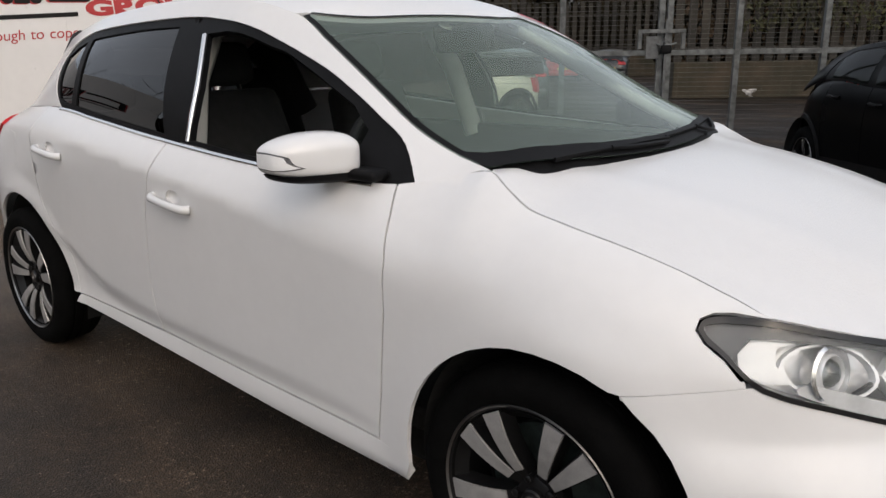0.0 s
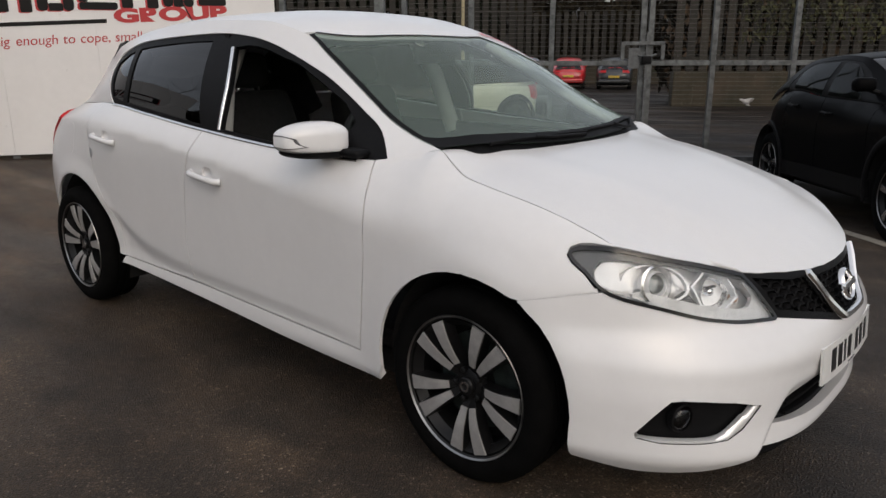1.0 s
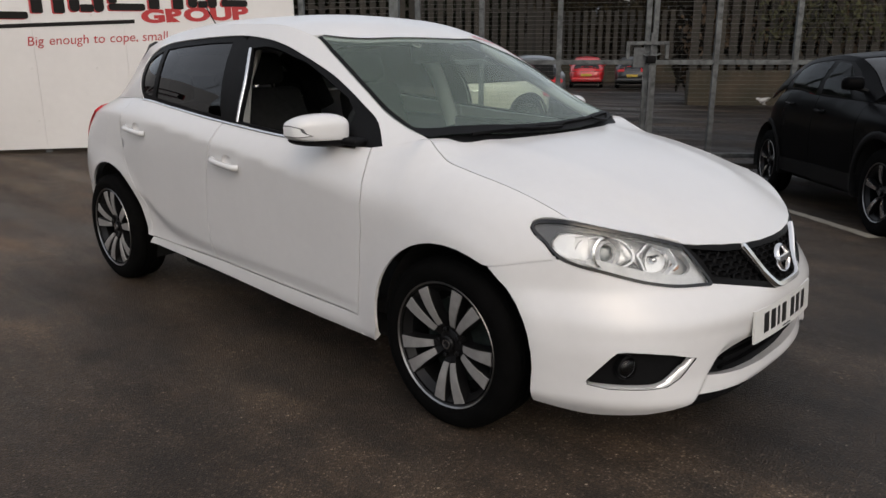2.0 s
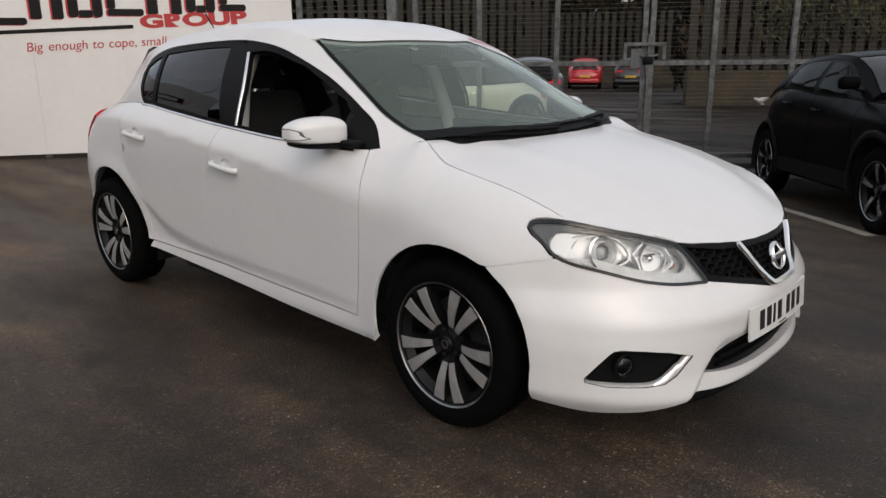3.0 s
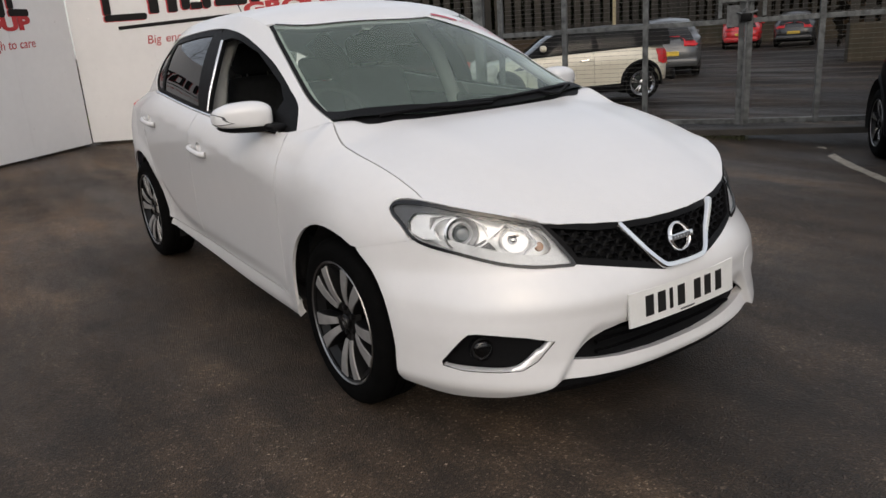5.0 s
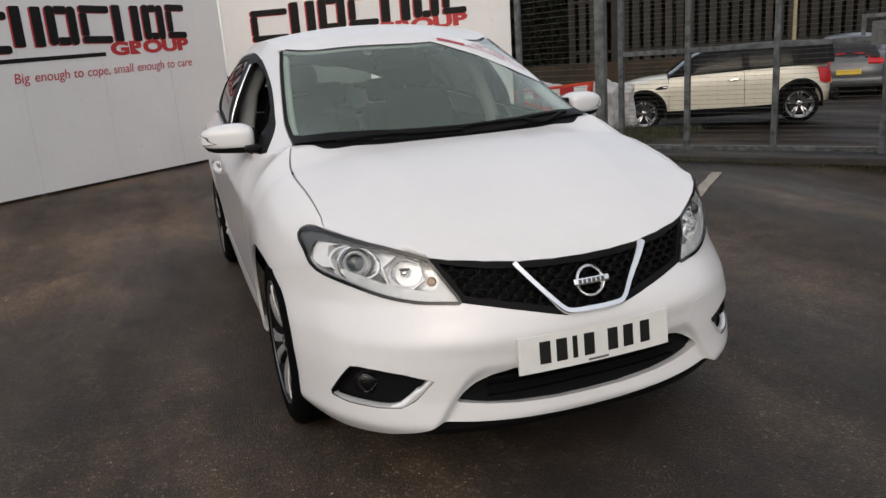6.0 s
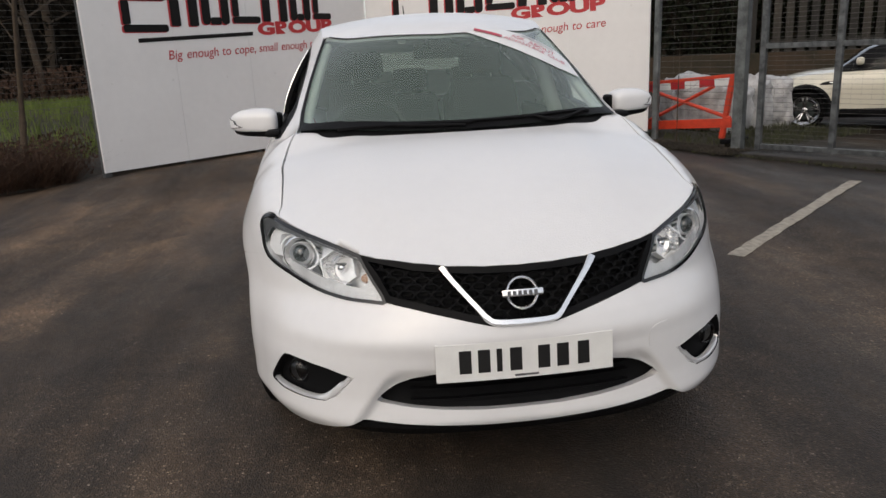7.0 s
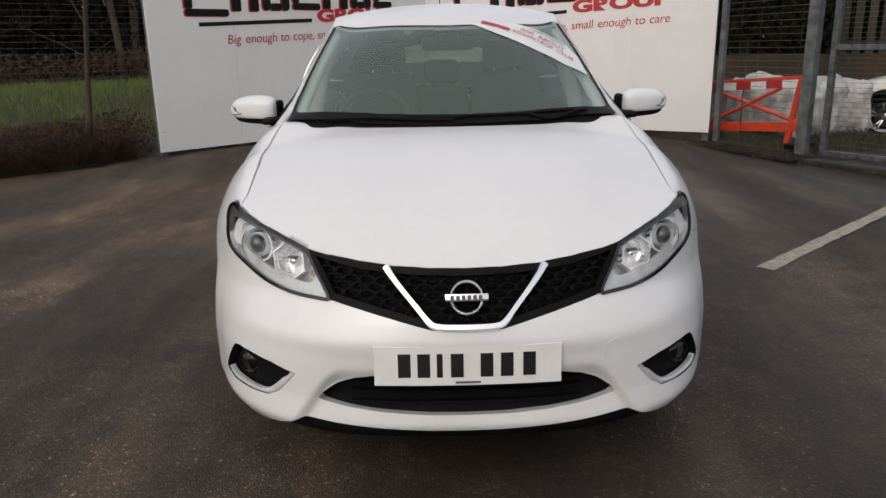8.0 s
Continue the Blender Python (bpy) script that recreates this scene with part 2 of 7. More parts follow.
def panel(name, loops, surf, mat, parent=None, label="", step=0.025, thick=0.012, lift=0.0, gap=0.0, scale=(1.0, 1.0), rim=True):
    """A sheet cut out of the surface surf(a, b) by closed loops in a and b (the later ones are holes), with turned-in edges."""
    k = np.array(scale)
    dense = []
    for loop in loops:
        q = []
        pts = [np.array(p, float) * k for p in loop]
        if gap:
            pts = shrink(pts, gap if not dense else gap)
        for p0, p1 in zip(pts, pts[1:] + pts[:1]):
            n = max(1, int(np.linalg.norm(p1 - p0) / step + 0.5))
            q += [p0 + (p1 - p0) * i / n for i in range(n)]
        dense.append(np.array(q))
    edge = np.vstack(dense)
    lo, hi = edge.min(0), edge.max(0)
    gx, gy = np.meshgrid(np.arange(lo[0] + step / 2, hi[0], step), np.arange(lo[1] + step / 2, hi[1], step))
    grid = np.c_[gx.ravel(), gy.ravel()]
    grid = grid[inside(dense, grid)] if len(grid) else grid
    if len(grid):
        keep = np.ones(len(grid), bool)
        for p in edge:
            keep &= np.sum((grid - p) ** 2, 1) > (0.55 * step) ** 2
        grid = grid[keep]
    pts = np.vstack([edge, grid]) if len(grid) else edge
    edges, start = [], 0
    for q in dense:
        edges += [(start + i, start + (i + 1) % len(q)) for i in range(len(q))]
        start += len(q)
    co, ed, faces, *_ = delaunay_2d_cdt([Vector(p) for p in pts], edges, [], 0, 1e-7)
    flat = np.array([tuple(c) for c in co])
    mid = np.array([flat[list(f)].mean(0) for f in faces])
    ok = inside(dense, mid)
    faces = [list(f) for f, o in zip(faces, ok) if o]
    verts, norms = [], []
    e = 2e-3
    for a, b in flat / k:
        p = Vector(surf(a, b))
        n = (Vector(surf(a + e / k[0], b)) - Vector(surf(a - e / k[0], b))).cross(Vector(surf(a, b + e / k[1])) - Vector(surf(a, b - e / k[1])))
        n.normalize()
        norms.append(n)
        verts.append(p)
    # the outside is away from the body's middle line
    mean = sum(verts, Vector()) / len(verts)
    facing = sum((n.dot(p - Vector((mean.x * 0.6 - 0.5, 0, 0.55))) for n, p in zip(norms, verts)))
    if facing < 0:
        norms = [-n for n in norms]
    verts = [p + n * lift for p, n in zip(verts, norms)]
    tri = []
    for f in faces:
        a, b, c = (verts[i] for i in f)
        fn = (b - a).cross(c - a)
        if abs(fn.normalized().dot(norms[f[0]])) < 0.4 or fn.length < 1e-8:
            continue
        tri.append(f if fn.dot(norms[f[0]]) > 0 else f[::-1])
    nv = len(verts)
    loop_normals = [norms[i] for f in tri for i in f]
    if rim and thick:
        count = {}
        for f in tri:
            for i in range(3):
                key = (f[i], f[(i + 1) % 3])
                count[key] = 1
        border = [(a, b) for a, b in count if (b, a) not in count]
        low = {}
        for a, b in border:
            for i in (a, b):
                if i not in low:
                    low[i] = len(verts)
                    verts.append(verts[i] - norms[i] * thick)
        for a, b in border:
            f = [b, a, low[a], low[b]]
            n = (verts[f[1]] - verts[f[0]]).cross(verts[f[2]] - verts[f[1]])
            n.normalize()
            tri.append(f)
            loop_normals += [n] * 4
    me = bpy.data.meshes.new(name)
    me.from_pydata([tuple(v) for v in verts], [], tri)
    me.shade_smooth()
    me.normals_split_custom_set([tuple(n) for n in loop_normals])
    me.materials.append(mat)
    ob = new(name, me)
    ob.parent = parent
    return tagged(ob, label)


def shrink(pts, d):
    """Moves a closed loop inward by d."""
    a = np.array(pts)
    area = np.sum(a[:, 0] * np.roll(a[:, 1], -1) - np.roll(a[:, 0], -1) * a[:, 1])
    s = 1 if area > 0 else -1
    out = []
    for p, q, r in zip(np.roll(a, 1, 0), a, np.roll(a, -1, 0)):
        u, v = q - p, r - q
        nu, nv = (np.array((-w[1], w[0])) / max(1e-9, np.hypot(*w)) * s for w in (u, v))
        m = nu + nv
        m = m / max(0.5, np.dot(m, m) / 2)
        out.append(q + m * d)
    return out


def clamp(v, a=0.0, b=1.0):
    return min(b, max(a, v))


def ease(v):
    v = clamp(v)
    return v * v * (3 - 2 * v)

class Shell:
    """The skin of a car: a wall that runs round the body (u from the nose at 0 to the tail at 3, minus on the right-hand side;
    z up), a cabin side (x, v) from the belt to the roof's edge, and a bonnet and roof over (x, y). The front axle is at x = 0."""

    def __init__(self, mid, rear_n, scoop_depth, tumble, crown, bonnet_ridge, arches, nose, front_n, tail, crease, wide, belt_z, belt_y, bend, turn, scoop, rail_y, rail_z, roof_z, bonnet_z, bonnet_edge, bonnet_y):
        self.mid = mid
        self.rear_n = rear_n
        self.scoop_depth = scoop_depth
        self.tumble = tumble
        self.crown = crown
        self.bonnet_ridge = bonnet_ridge
        self.arches = arches
        self.nose = nose
        self.front_n = front_n
        self.tail = tail
        self.crease = crease
        self.wide = wide
        self.belt_z = belt_z
        self.belt_y = belt_y
        self.bend = bend
        self.turn = turn
        self.scoop = scoop
        self.rail_y = rail_y
        self.rail_z = rail_z
        self.roof_z = roof_z
        self.bonnet_z = bonnet_z
        self.bonnet_edge = bonnet_edge
        self.bonnet_y = bonnet_y

    def rear(self, z):
        """How square the tail's plan is at height z."""
        return self.rear_n(z) if callable(self.rear_n) else self.rear_n

    def width(self, x, z):
        zl, ze, ye, y0 = self.crease(x), self.belt_z(x), self.belt_y(x), self.wide(x)
        if z > zl:
            t = clamp((z - zl) / max(0.02, ze - zl))
            y = ye + (y0 - ye) * max(0.0, 1 - t ** self.bend(x)) ** self.turn(x)
            if z > ze:
                y -= (z - ze) * 0.6
        else:
            y = y0 - 0.06 * (zl - z) ** 1.4
        zc = self.scoop(x)
        y -= self.scoop_depth * ease((zc - z) / 0.10) * ease((z - 0.285) / 0.11) * ease((-0.38 - x) / 0.2) * ease((x + 2.45) / 0.25)
        for ax, az, r in self.arches:
            d = math.hypot(x - ax, z - az)
            y += 0.010 * ease(1 - (d - r) / 0.11) * ease((z - 0.18) / 0.1)
        y -= 0.05 * ease((0.27 - z) / 0.12)
        return y

    def wall(self, u, z):
        q, s = abs(u), (1 if u >= 0 else -1)
        if q <= 1:
            f = q * math.pi / 2
            n = self.front_n(z)
            c, d = max(0.0, math.cos(f)), math.sin(f)
            r = (c**n + d**n) ** (-1 / n)
            x = self.nose(z) * r * c
            return x, s * r * d * self.width(x, z), z
        if q <= 2:
            x = -(q - 1) * self.mid
            return x, s * self.width(x, z), z
        f = (q - 2) * math.pi / 2
        n = self.rear(z)
        c, d = max(0.0, math.cos(f)), math.sin(f)
        r = (c**n + d**n) ** (-1 / n)
        x = -self.mid - (self.tail(z) - self.mid) * r * d
        return x, s * r * c * self.width(x, z), z

    def on_x(self, x, z, side=-1):
        """The place on the wall at x and z."""
        if x >= 0:
            n = self.front_n(z)
            a = clamp(x / self.nose(z), 0, 0.9999)
            return side * math.atan2((1 - a**n) ** (1 / n), a) / (math.pi / 2), z
        if x >= -self.mid:
            return side * (1 - x / self.mid), z
        n = self.rear(z)
        a = clamp((-x - self.mid) / (self.tail(z) - self.mid), 0, 0.9999)
        return side * (2 + math.atan2(a, (1 - a**n) ** (1 / n)) / (math.pi / 2)), z

    def on_y(self, y, z):
        """The place on the front of the wall at y and z."""
        n = self.front_n(z)
        b = clamp(abs(y) / self.width(0.5, z), 0, 0.9999)
        return math.copysign(math.atan2(b, (1 - b**n) ** (1 / n)) / (math.pi / 2), y), z

    def side(self, s):
        def at(x, v):
            ze, ye, zr, yr = self.belt_z(x), self.belt_y(x), self.rail_z(x), self.rail_y(x)
            if x < -self.mid and callable(self.rear_n):
                ye = abs(self.wall(*self.on_x(x, ze, 1))[1])
            return x, s * (ye + (yr - ye) * max(0.0, v) ** (self.tumble(x) if callable(self.tumble) else self.tumble)), ze + (zr - ze) * v
        return at

    def on_side(self, x, z):
        ze, zr = self.belt_z(x), self.rail_z(x)
        return x, (z - ze) / max(0.02, zr - ze)

    def top(self, x, y):
        w = abs(y) / self.rail_y(x)
        return x, y, self.roof_z(x) - (self.roof_z(x) - self.rail_z(x)) * w**self.crown

    def bonnet(self, x, y):
        w = abs(y) / self.bonnet_y(x)
        z = self.bonnet_z(x) - (self.bonnet_z(x) - self.bonnet_edge(x)) * w**2.4
        return x, y, z + self.bonnet_ridge * math.exp(-(((abs(y) - 0.36 - 0.12 * clamp(-x + 0.5)) / 0.07) ** 2)) * ease((0.66 - x) / 0.3)


def normal_of(surf, a, b, out):
    e = 2e-3
    n = (Vector(surf(a + e, b)) - Vector(surf(a - e, b))).cross(Vector(surf(a, b + e)) - Vector(surf(a, b - e))).normalized()
    return n if n.dot(Vector(out)) > 0 else -n


def arc(cx, cz, r, a0, a1, n=18):
    return [(cx + r * math.cos(radians(a0 + (a1 - a0) * i / n)), cz + r * math.sin(radians(a0 + (a1 - a0) * i / n))) for i in range(n + 1)]


def ribbon(line, surf, width, height, base=0.0, out=(1, 0, 0)):
    """A raised strip with a rounded back along a line on a surface; width is one number or one for each point."""
    bm = bmesh.new()
    rows = []
    P = [Vector(surf(*p)) for p in line]
    N = [normal_of(surf, *p, out) for p in line]
    for i, (p, n) in enumerate(zip(P, N)):
        d = (P[min(i + 1, len(P) - 1)] - P[max(i - 1, 0)]).normalized()
        s = n.cross(d).normalized()
        w = width[i] if isinstance(width, (list, tuple)) else width
        rows.append([bm.verts.new(p + s * w * a + n * (base + height * h)) for a, h in ((-0.5, -0.6), (-0.5, 0.5), (-0.3, 0.95), (0.3, 0.95), (0.5, 0.5), (0.5, -0.6))])
    for a, b in zip(rows, rows[1:]):
        for i in range(6):
            bm.faces.new((a[i], a[(i + 1) % 6], b[(i + 1) % 6], b[i]))
    bm.faces.new(rows[0])
    bm.faces.new(rows[-1])
    return bm


def wheel(parent, at, radius, rim, width, side, spokes, dark, cut, spin=0.0, slim=1.0):
    """A road wheel: tyre, two-tone alloy rim, each spoke, hub cap, bolts and brake disc; side -1 faces -y."""
    hub = new("wheel")
    hub.parent = parent
    hub.matrix_basis = Matrix.Translation(at) @ pose(0, 0, 0, 0, spin, 0)
    o = side
    h = width / 2
    prof = [(rim - 0.012, -h * 0.86), (rim + 0.01, -h * 0.98), (rim + 0.035, -h * 1.04), (radius - 0.035, -h * 1.02), (radius - 0.012, -h * 0.88), (radius - 0.002, -h * 0.7)]
    groove = []
    for g in (-0.45, -0.05, 0.35):
        groove += [(radius, h * (g - 0.12)), (radius, h * g), (radius - 0.007, h * g), (radius - 0.007, h * (g + 0.1)), (radius, h * (g + 0.1))]
    prof += groove + [(r, -a) for r, a in prof[::-1]]
    part("tyre", lathe(prof, 72), TYRE, hub, "black road tyre", smooth=40)
    part("rim", lathe([(rim - 0.012, -o * h * 0.8), (rim - 0.03, -o * h * 0.5), (rim - 0.035, o * h * 0.6), (rim - 0.012, o * h * 0.84), (rim + 0.004, o * h * 0.98), (rim + 0.006, o * h * 0.90), (rim - 0.004, o * h * 0.8)], 72), dark, hub, "", smooth=35)
    part("rim_lip", lathe([(rim - 0.001, o * h * 0.95), (rim + 0.004, o * h * 0.995), (rim + 0.0065, o * h * 0.95), (rim - 0.001, o * h * 0.95)], 72), RIM_EDGE, hub, "machined bright edge", smooth=60)
    part("brake_disc", lathe([(0.06, o * h * 0.05), (rim - 0.07, o * h * 0.05), (rim - 0.07, o * h * -0.15), (0.06, -o * h * 0.15), (0.06, o * h * 0.05)], 40), DISC, hub, "", smooth=30)
    back = lathe([(0.0, -o * h * 0.2), (rim - 0.03, -o * h * 0.25), (rim - 0.03, -o * h * 0.35), (0.0, -o * h * 0.35)], 32)
    part("wheel_back", back, CAVITY, hub)
    for ang, lean in spokes:
        bm, face = bmesh.new(), bmesh.new()
        n = 7
        rows, frows = [], []
        for i in range(n):
            t = i / (n - 1)
            r = 0.045 + (rim - 0.012 - 0.045) * t
            a = radians(ang + lean * (1 - t) ** 1.2)
            y = o * h * (0.62 + 0.30 * t**0.8 + 0.10 * math.sin(math.pi * t))
            w = slim * (0.011 + 0.017 * t)
            c = Vector((math.cos(a) * r, y, math.sin(a) * r))
            s = Vector((-math.sin(a), 0, math.cos(a)))
            rows.append([bm.verts.new(c + s * w * k + Vector((0, o * d, 0))) for k, d in ((-1.25, -0.045), (-1.05, -0.004), (1.05, -0.004), (1.25, -0.045))])
            if t > 0.12:
                frows.append([face.verts.new(c + s * w * k + Vector((0, o * d, 0))) for k, d in ((-0.98, -0.006), (-0.92, 0.001), (0.92, 0.001), (0.98, -0.006))])
        for rr, b in ((rows, bm), (frows, face)):
            for p, q in zip(rr, rr[1:]):
                for k in range(4):
                    b.faces.new((p[k], p[(k + 1) % 4], q[(k + 1) % 4], q[k]))
            b.faces.new(rr[0])
            b.faces.new(rr[-1])
        sp = part("spoke", bm, dark, hub)
        part("spoke_face", face, cut, sp, "machined grey face")
    part("hub", lathe([(0.058, o * h * 0.35), (0.052, o * h * 0.58), (0.042, o * h * 0.64), (0.0, o * h * 0.66)], 30), dark, hub, smooth=35)
    part("hub_cap", lathe([(0.029, o * h * 0.6), (0.029, o * h * 0.76), (0.025, o * h * 0.8), (0.0, o * h * 0.81)], 24), dark, hub, smooth=35)
    part("cap_badge", lathe([(0.017, o * h * 0.80), (0.017, o * h * 0.835), (0.012, o * h * 0.835), (0.012, o * h * 0.80), (0.017, o * h * 0.80)], 20), SILVER, hub)
    for i in range(5):
        a = radians(36 + 72 * i)
        part("wheel_bolt", lathe([(0.010, o * h * 0.55), (0.010, o * h * 0.72), (0.006, o * h * 0.74), (0, o * h * 0.74)], 8, m=Matrix.Translation((0.050 * math.cos(a), 0, 0.050 * math.sin(a)))), ALLOY_DARK, hub)
    return hub

# ---- the white hatchback ----
HB = Shell(
    mid=2.2, rear_n=spline((0.2, 4.6), (0.65, 4.5), (0.85, 4.0), (0.97, 3.3), (1.05, 2.8), (1.2, 2.4)), scoop_depth=0.019, tumble=spline((-3.4, 0.55), (-2.9, 0.62), (-2.65, 1.0), (-2.4, 1.5), (-2.1, 1.8), (-1.6, 1.6), (-0.75, 1.3), (-0.5, 1.12), (-0.35, 1.0), (0.0, 1.0)), crown=2.2, bonnet_ridge=0.005,
    arches=((0.03, 0.338, 0.358), (-2.63, 0.335, 0.378)),
    nose=spline((0.15, 0.80), (0.21, 0.850), (0.245, 0.868), (0.28, 0.862), (0.33, 0.854), (0.40, 0.855), (0.45, 0.860), (0.495, 0.869), (0.546, 0.857), (0.606, 0.826), (0.70, 0.793), (0.735, 0.769), (0.81, 0.722), (0.866, 0.665), (0.9, 0.61), (1.05, 0.42)),
    front_n=spline((0.15, 2.8), (0.40, 2.68), (0.50, 2.42), (0.606, 2.14), (0.72, 2.1), (1.0, 2.1)),
    tail=spline((0.2, 3.36), (0.35, 3.44), (0.6, 3.46), (0.8, 3.39), (0.9, 3.32), (1.0, 3.23), (1.2, 3.06)),
    crease=spline((-3.4, 0.95), (-2.9, 0.985), (-2.6, 0.985), (-2.1, 0.972), (-1.5, 0.922), (-1.0, 0.865), (-0.8, 0.835), (-0.5, 0.79), (-0.2, 0.72), (0.2, 0.66), (0.9, 0.62)),
    wide=spline((-3.4, 0.82), (-2.9, 0.860), (-2.4, 0.868), (-1.4, 0.874), (-0.5, 0.870), (0.0, 0.864), (0.4, 0.868), (0.9, 0.872)),
    belt_z=spline((-3.4, 0.92), (-3.1, 1.01), (-2.9, 1.052), (-2.245, 1.087), (-1.93, 1.062), (-1.46, 1.022), (-0.95, 0.988), (-0.5, 0.974), (-0.38, 0.978), (-0.23, 1.013), (-0.16, 0.979), (-0.09, 0.944), (0.0, 0.926), (0.11, 0.903), (0.24, 0.871), (0.35, 0.836), (0.433, 0.811), (0.528, 0.784), (0.667, 0.737), (0.9, 0.68)),
    belt_y=spline((-3.4, 0.70), (-2.9, 0.77), (-2.5, 0.775), (-2.19, 0.782), (-1.46, 0.802), (-0.95, 0.802), (-0.5, 0.778), (-0.38, 0.742), (-0.23, 0.670), (-0.16, 0.688), (-0.09, 0.700), (0.0, 0.704), (0.11, 0.709), (0.24, 0.738), (0.35, 0.786), (0.433, 0.846), (0.528, 0.858), (0.9, 0.862)),
    bend=spline((-3.4, 1.5), (-2.6, 1.35), (-0.8, 1.35), (-0.1, 2.3), (0.9, 2.4)),
    turn=spline((-3.4, 0.95), (-0.45, 0.95), (-0.2, 0.80), (0.0, 0.62), (0.9, 0.60)),
    scoop=spline((-2.45, 0.68), (-2.2, 0.58), (-2.05, 0.505), (-1.9, 0.462), (-1.567, 0.428), (-1.1, 0.415), (-0.4, 0.39)),
    rail_y=spline((-3.4, 0.44), (-2.9, 0.505), (-2.0, 0.565), (-1.3, 0.562), (-1.032, 0.553), (-0.88, 0.580), (-0.74, 0.606), (-0.55, 0.639), (-0.43, 0.655), (-0.34, 0.658), (-0.23, 0.664), (0.1, 0.70)),
    rail_z=spline((-3.4, 0.93), (-3.1, 1.085), (-2.9, 1.23), (-2.64, 1.352), (-2.1, 1.438), (-1.7, 1.458), (-1.3, 1.446), (-1.032, 1.388), (-0.88, 1.312), (-0.74, 1.238), (-0.61, 1.167), (-0.49, 1.101), (-0.41, 1.066), (-0.34, 1.040), (-0.23, 1.012), (0.1, 0.87)),
    roof_z=spline((-3.45, 0.94), (-3.25, 1.06), (-3.05, 1.24), (-2.92, 1.375), (-2.6, 1.465), (-2.0, 1.512), (-1.55, 1.512), (-1.1, 1.482), (-0.88, 1.445), (-0.70, 1.380), (-0.3, 1.145), (-0.1, 1.008), (0.1, 0.87)),
    bonnet_z=spline((-0.3, 1.03), (-0.07, 0.994), (0.0, 0.985), (0.2, 0.950), (0.44, 0.880), (0.6, 0.813), (0.674, 0.772), (0.72, 0.744), (0.80, 0.690)),
    bonnet_edge=spline((-0.3, 1.05), (-0.23, 1.011), (-0.16, 0.977), (-0.09, 0.942), (0.0, 0.922), (0.11, 0.904), (0.24, 0.870), (0.35, 0.834), (0.433, 0.809), (0.674, 0.715), (0.80, 0.65)),
    bonnet_y=spline((-0.3, 0.63), (-0.23, 0.669), (-0.16, 0.689), (-0.09, 0.704), (0.0, 0.700), (0.11, 0.692), (0.24, 0.690), (0.35, 0.692), (0.433, 0.693), (0.674, 0.68), (0.80, 0.66)),
)
W2 = (1.5, 1.0)

car = thing("hatchback_car", "white five-door hatchback with wet paint, parked on the tarmac yard", "car")


def wx(pts, side):
    return [HB.on_x(x, z, side) for x, z in pts]


# arch outlines in x and z, from the sill up and over
ARCH_F = [(-0.352, 0.242)] + arc(0.025, 0.338, 0.358, 186, -8, 22) + [(0.376, 0.236)]
ARCH_R = [(-2.228, 0.308)] + arc(-2.63, 0.335, 0.38, 2, 172, 22) + [(-3.0, 0.29)]
LAMP_SHUT = [(0.212, 0.653), (0.32, 0.676), (0.410, 0.696)]      # wing to bumper
DOOR_A = [(-0.447, 0.327), (-0.426, 0.451), (-0.410, 0.569), (-0.395, 0.683), (-0.392, 0.811), (-0.412, 0.91), (-0.436, HB.belt_z(-0.436))]
DOOR_B = [(-1.538, 0.350), (-1.545, 0.529), (-1.495, 0.784), (-1.43, 0.95), (-1.41, 1.016)]
DOOR_C = [tuple(p) for p in smooth_loop([(-2.205, 0.345), (-2.225, 0.50), (-2.32, 0.63), (-2.385, 0.74), (-2.395, 0.90), (-2.36, 1.087)], 4, False)]
STEP = [(-0.447, 0.323), (-0.97, 0.3325), (-1.44, 0.3445), (-2.2, 0.343)]


HANDLES = ((-1.315, 0.838), (-2.205, 0.926))


def lamp_outline(s):
    """The headlamp's outline on the wall, from its rear tip along the top to the grille and back underneath."""
    top = [HB.on_x(x, z, s) for x, z in ((0.319, 0.787), (0.321, 0.801), (0.337, 0.8085), (0.370, 0.8105), (0.433, 0.8085))] + [HB.on_y(s * y, z) for y, z in ((0.60, 0.779), (0.53, 0.759), (0.452, 0.733))]
    low = [HB.on_y(s * y, z) for y, z in ((0.415, 0.670), (0.382, 0.606), (0.43, 0.602), (0.505, 0.606), (0.585, 0.622), (0.665, 0.652))] + [HB.on_x(x, z, s) for x, z in ((0.435, 0.688), (0.372, 0.742), (0.336, 0.768))]
    return top + low


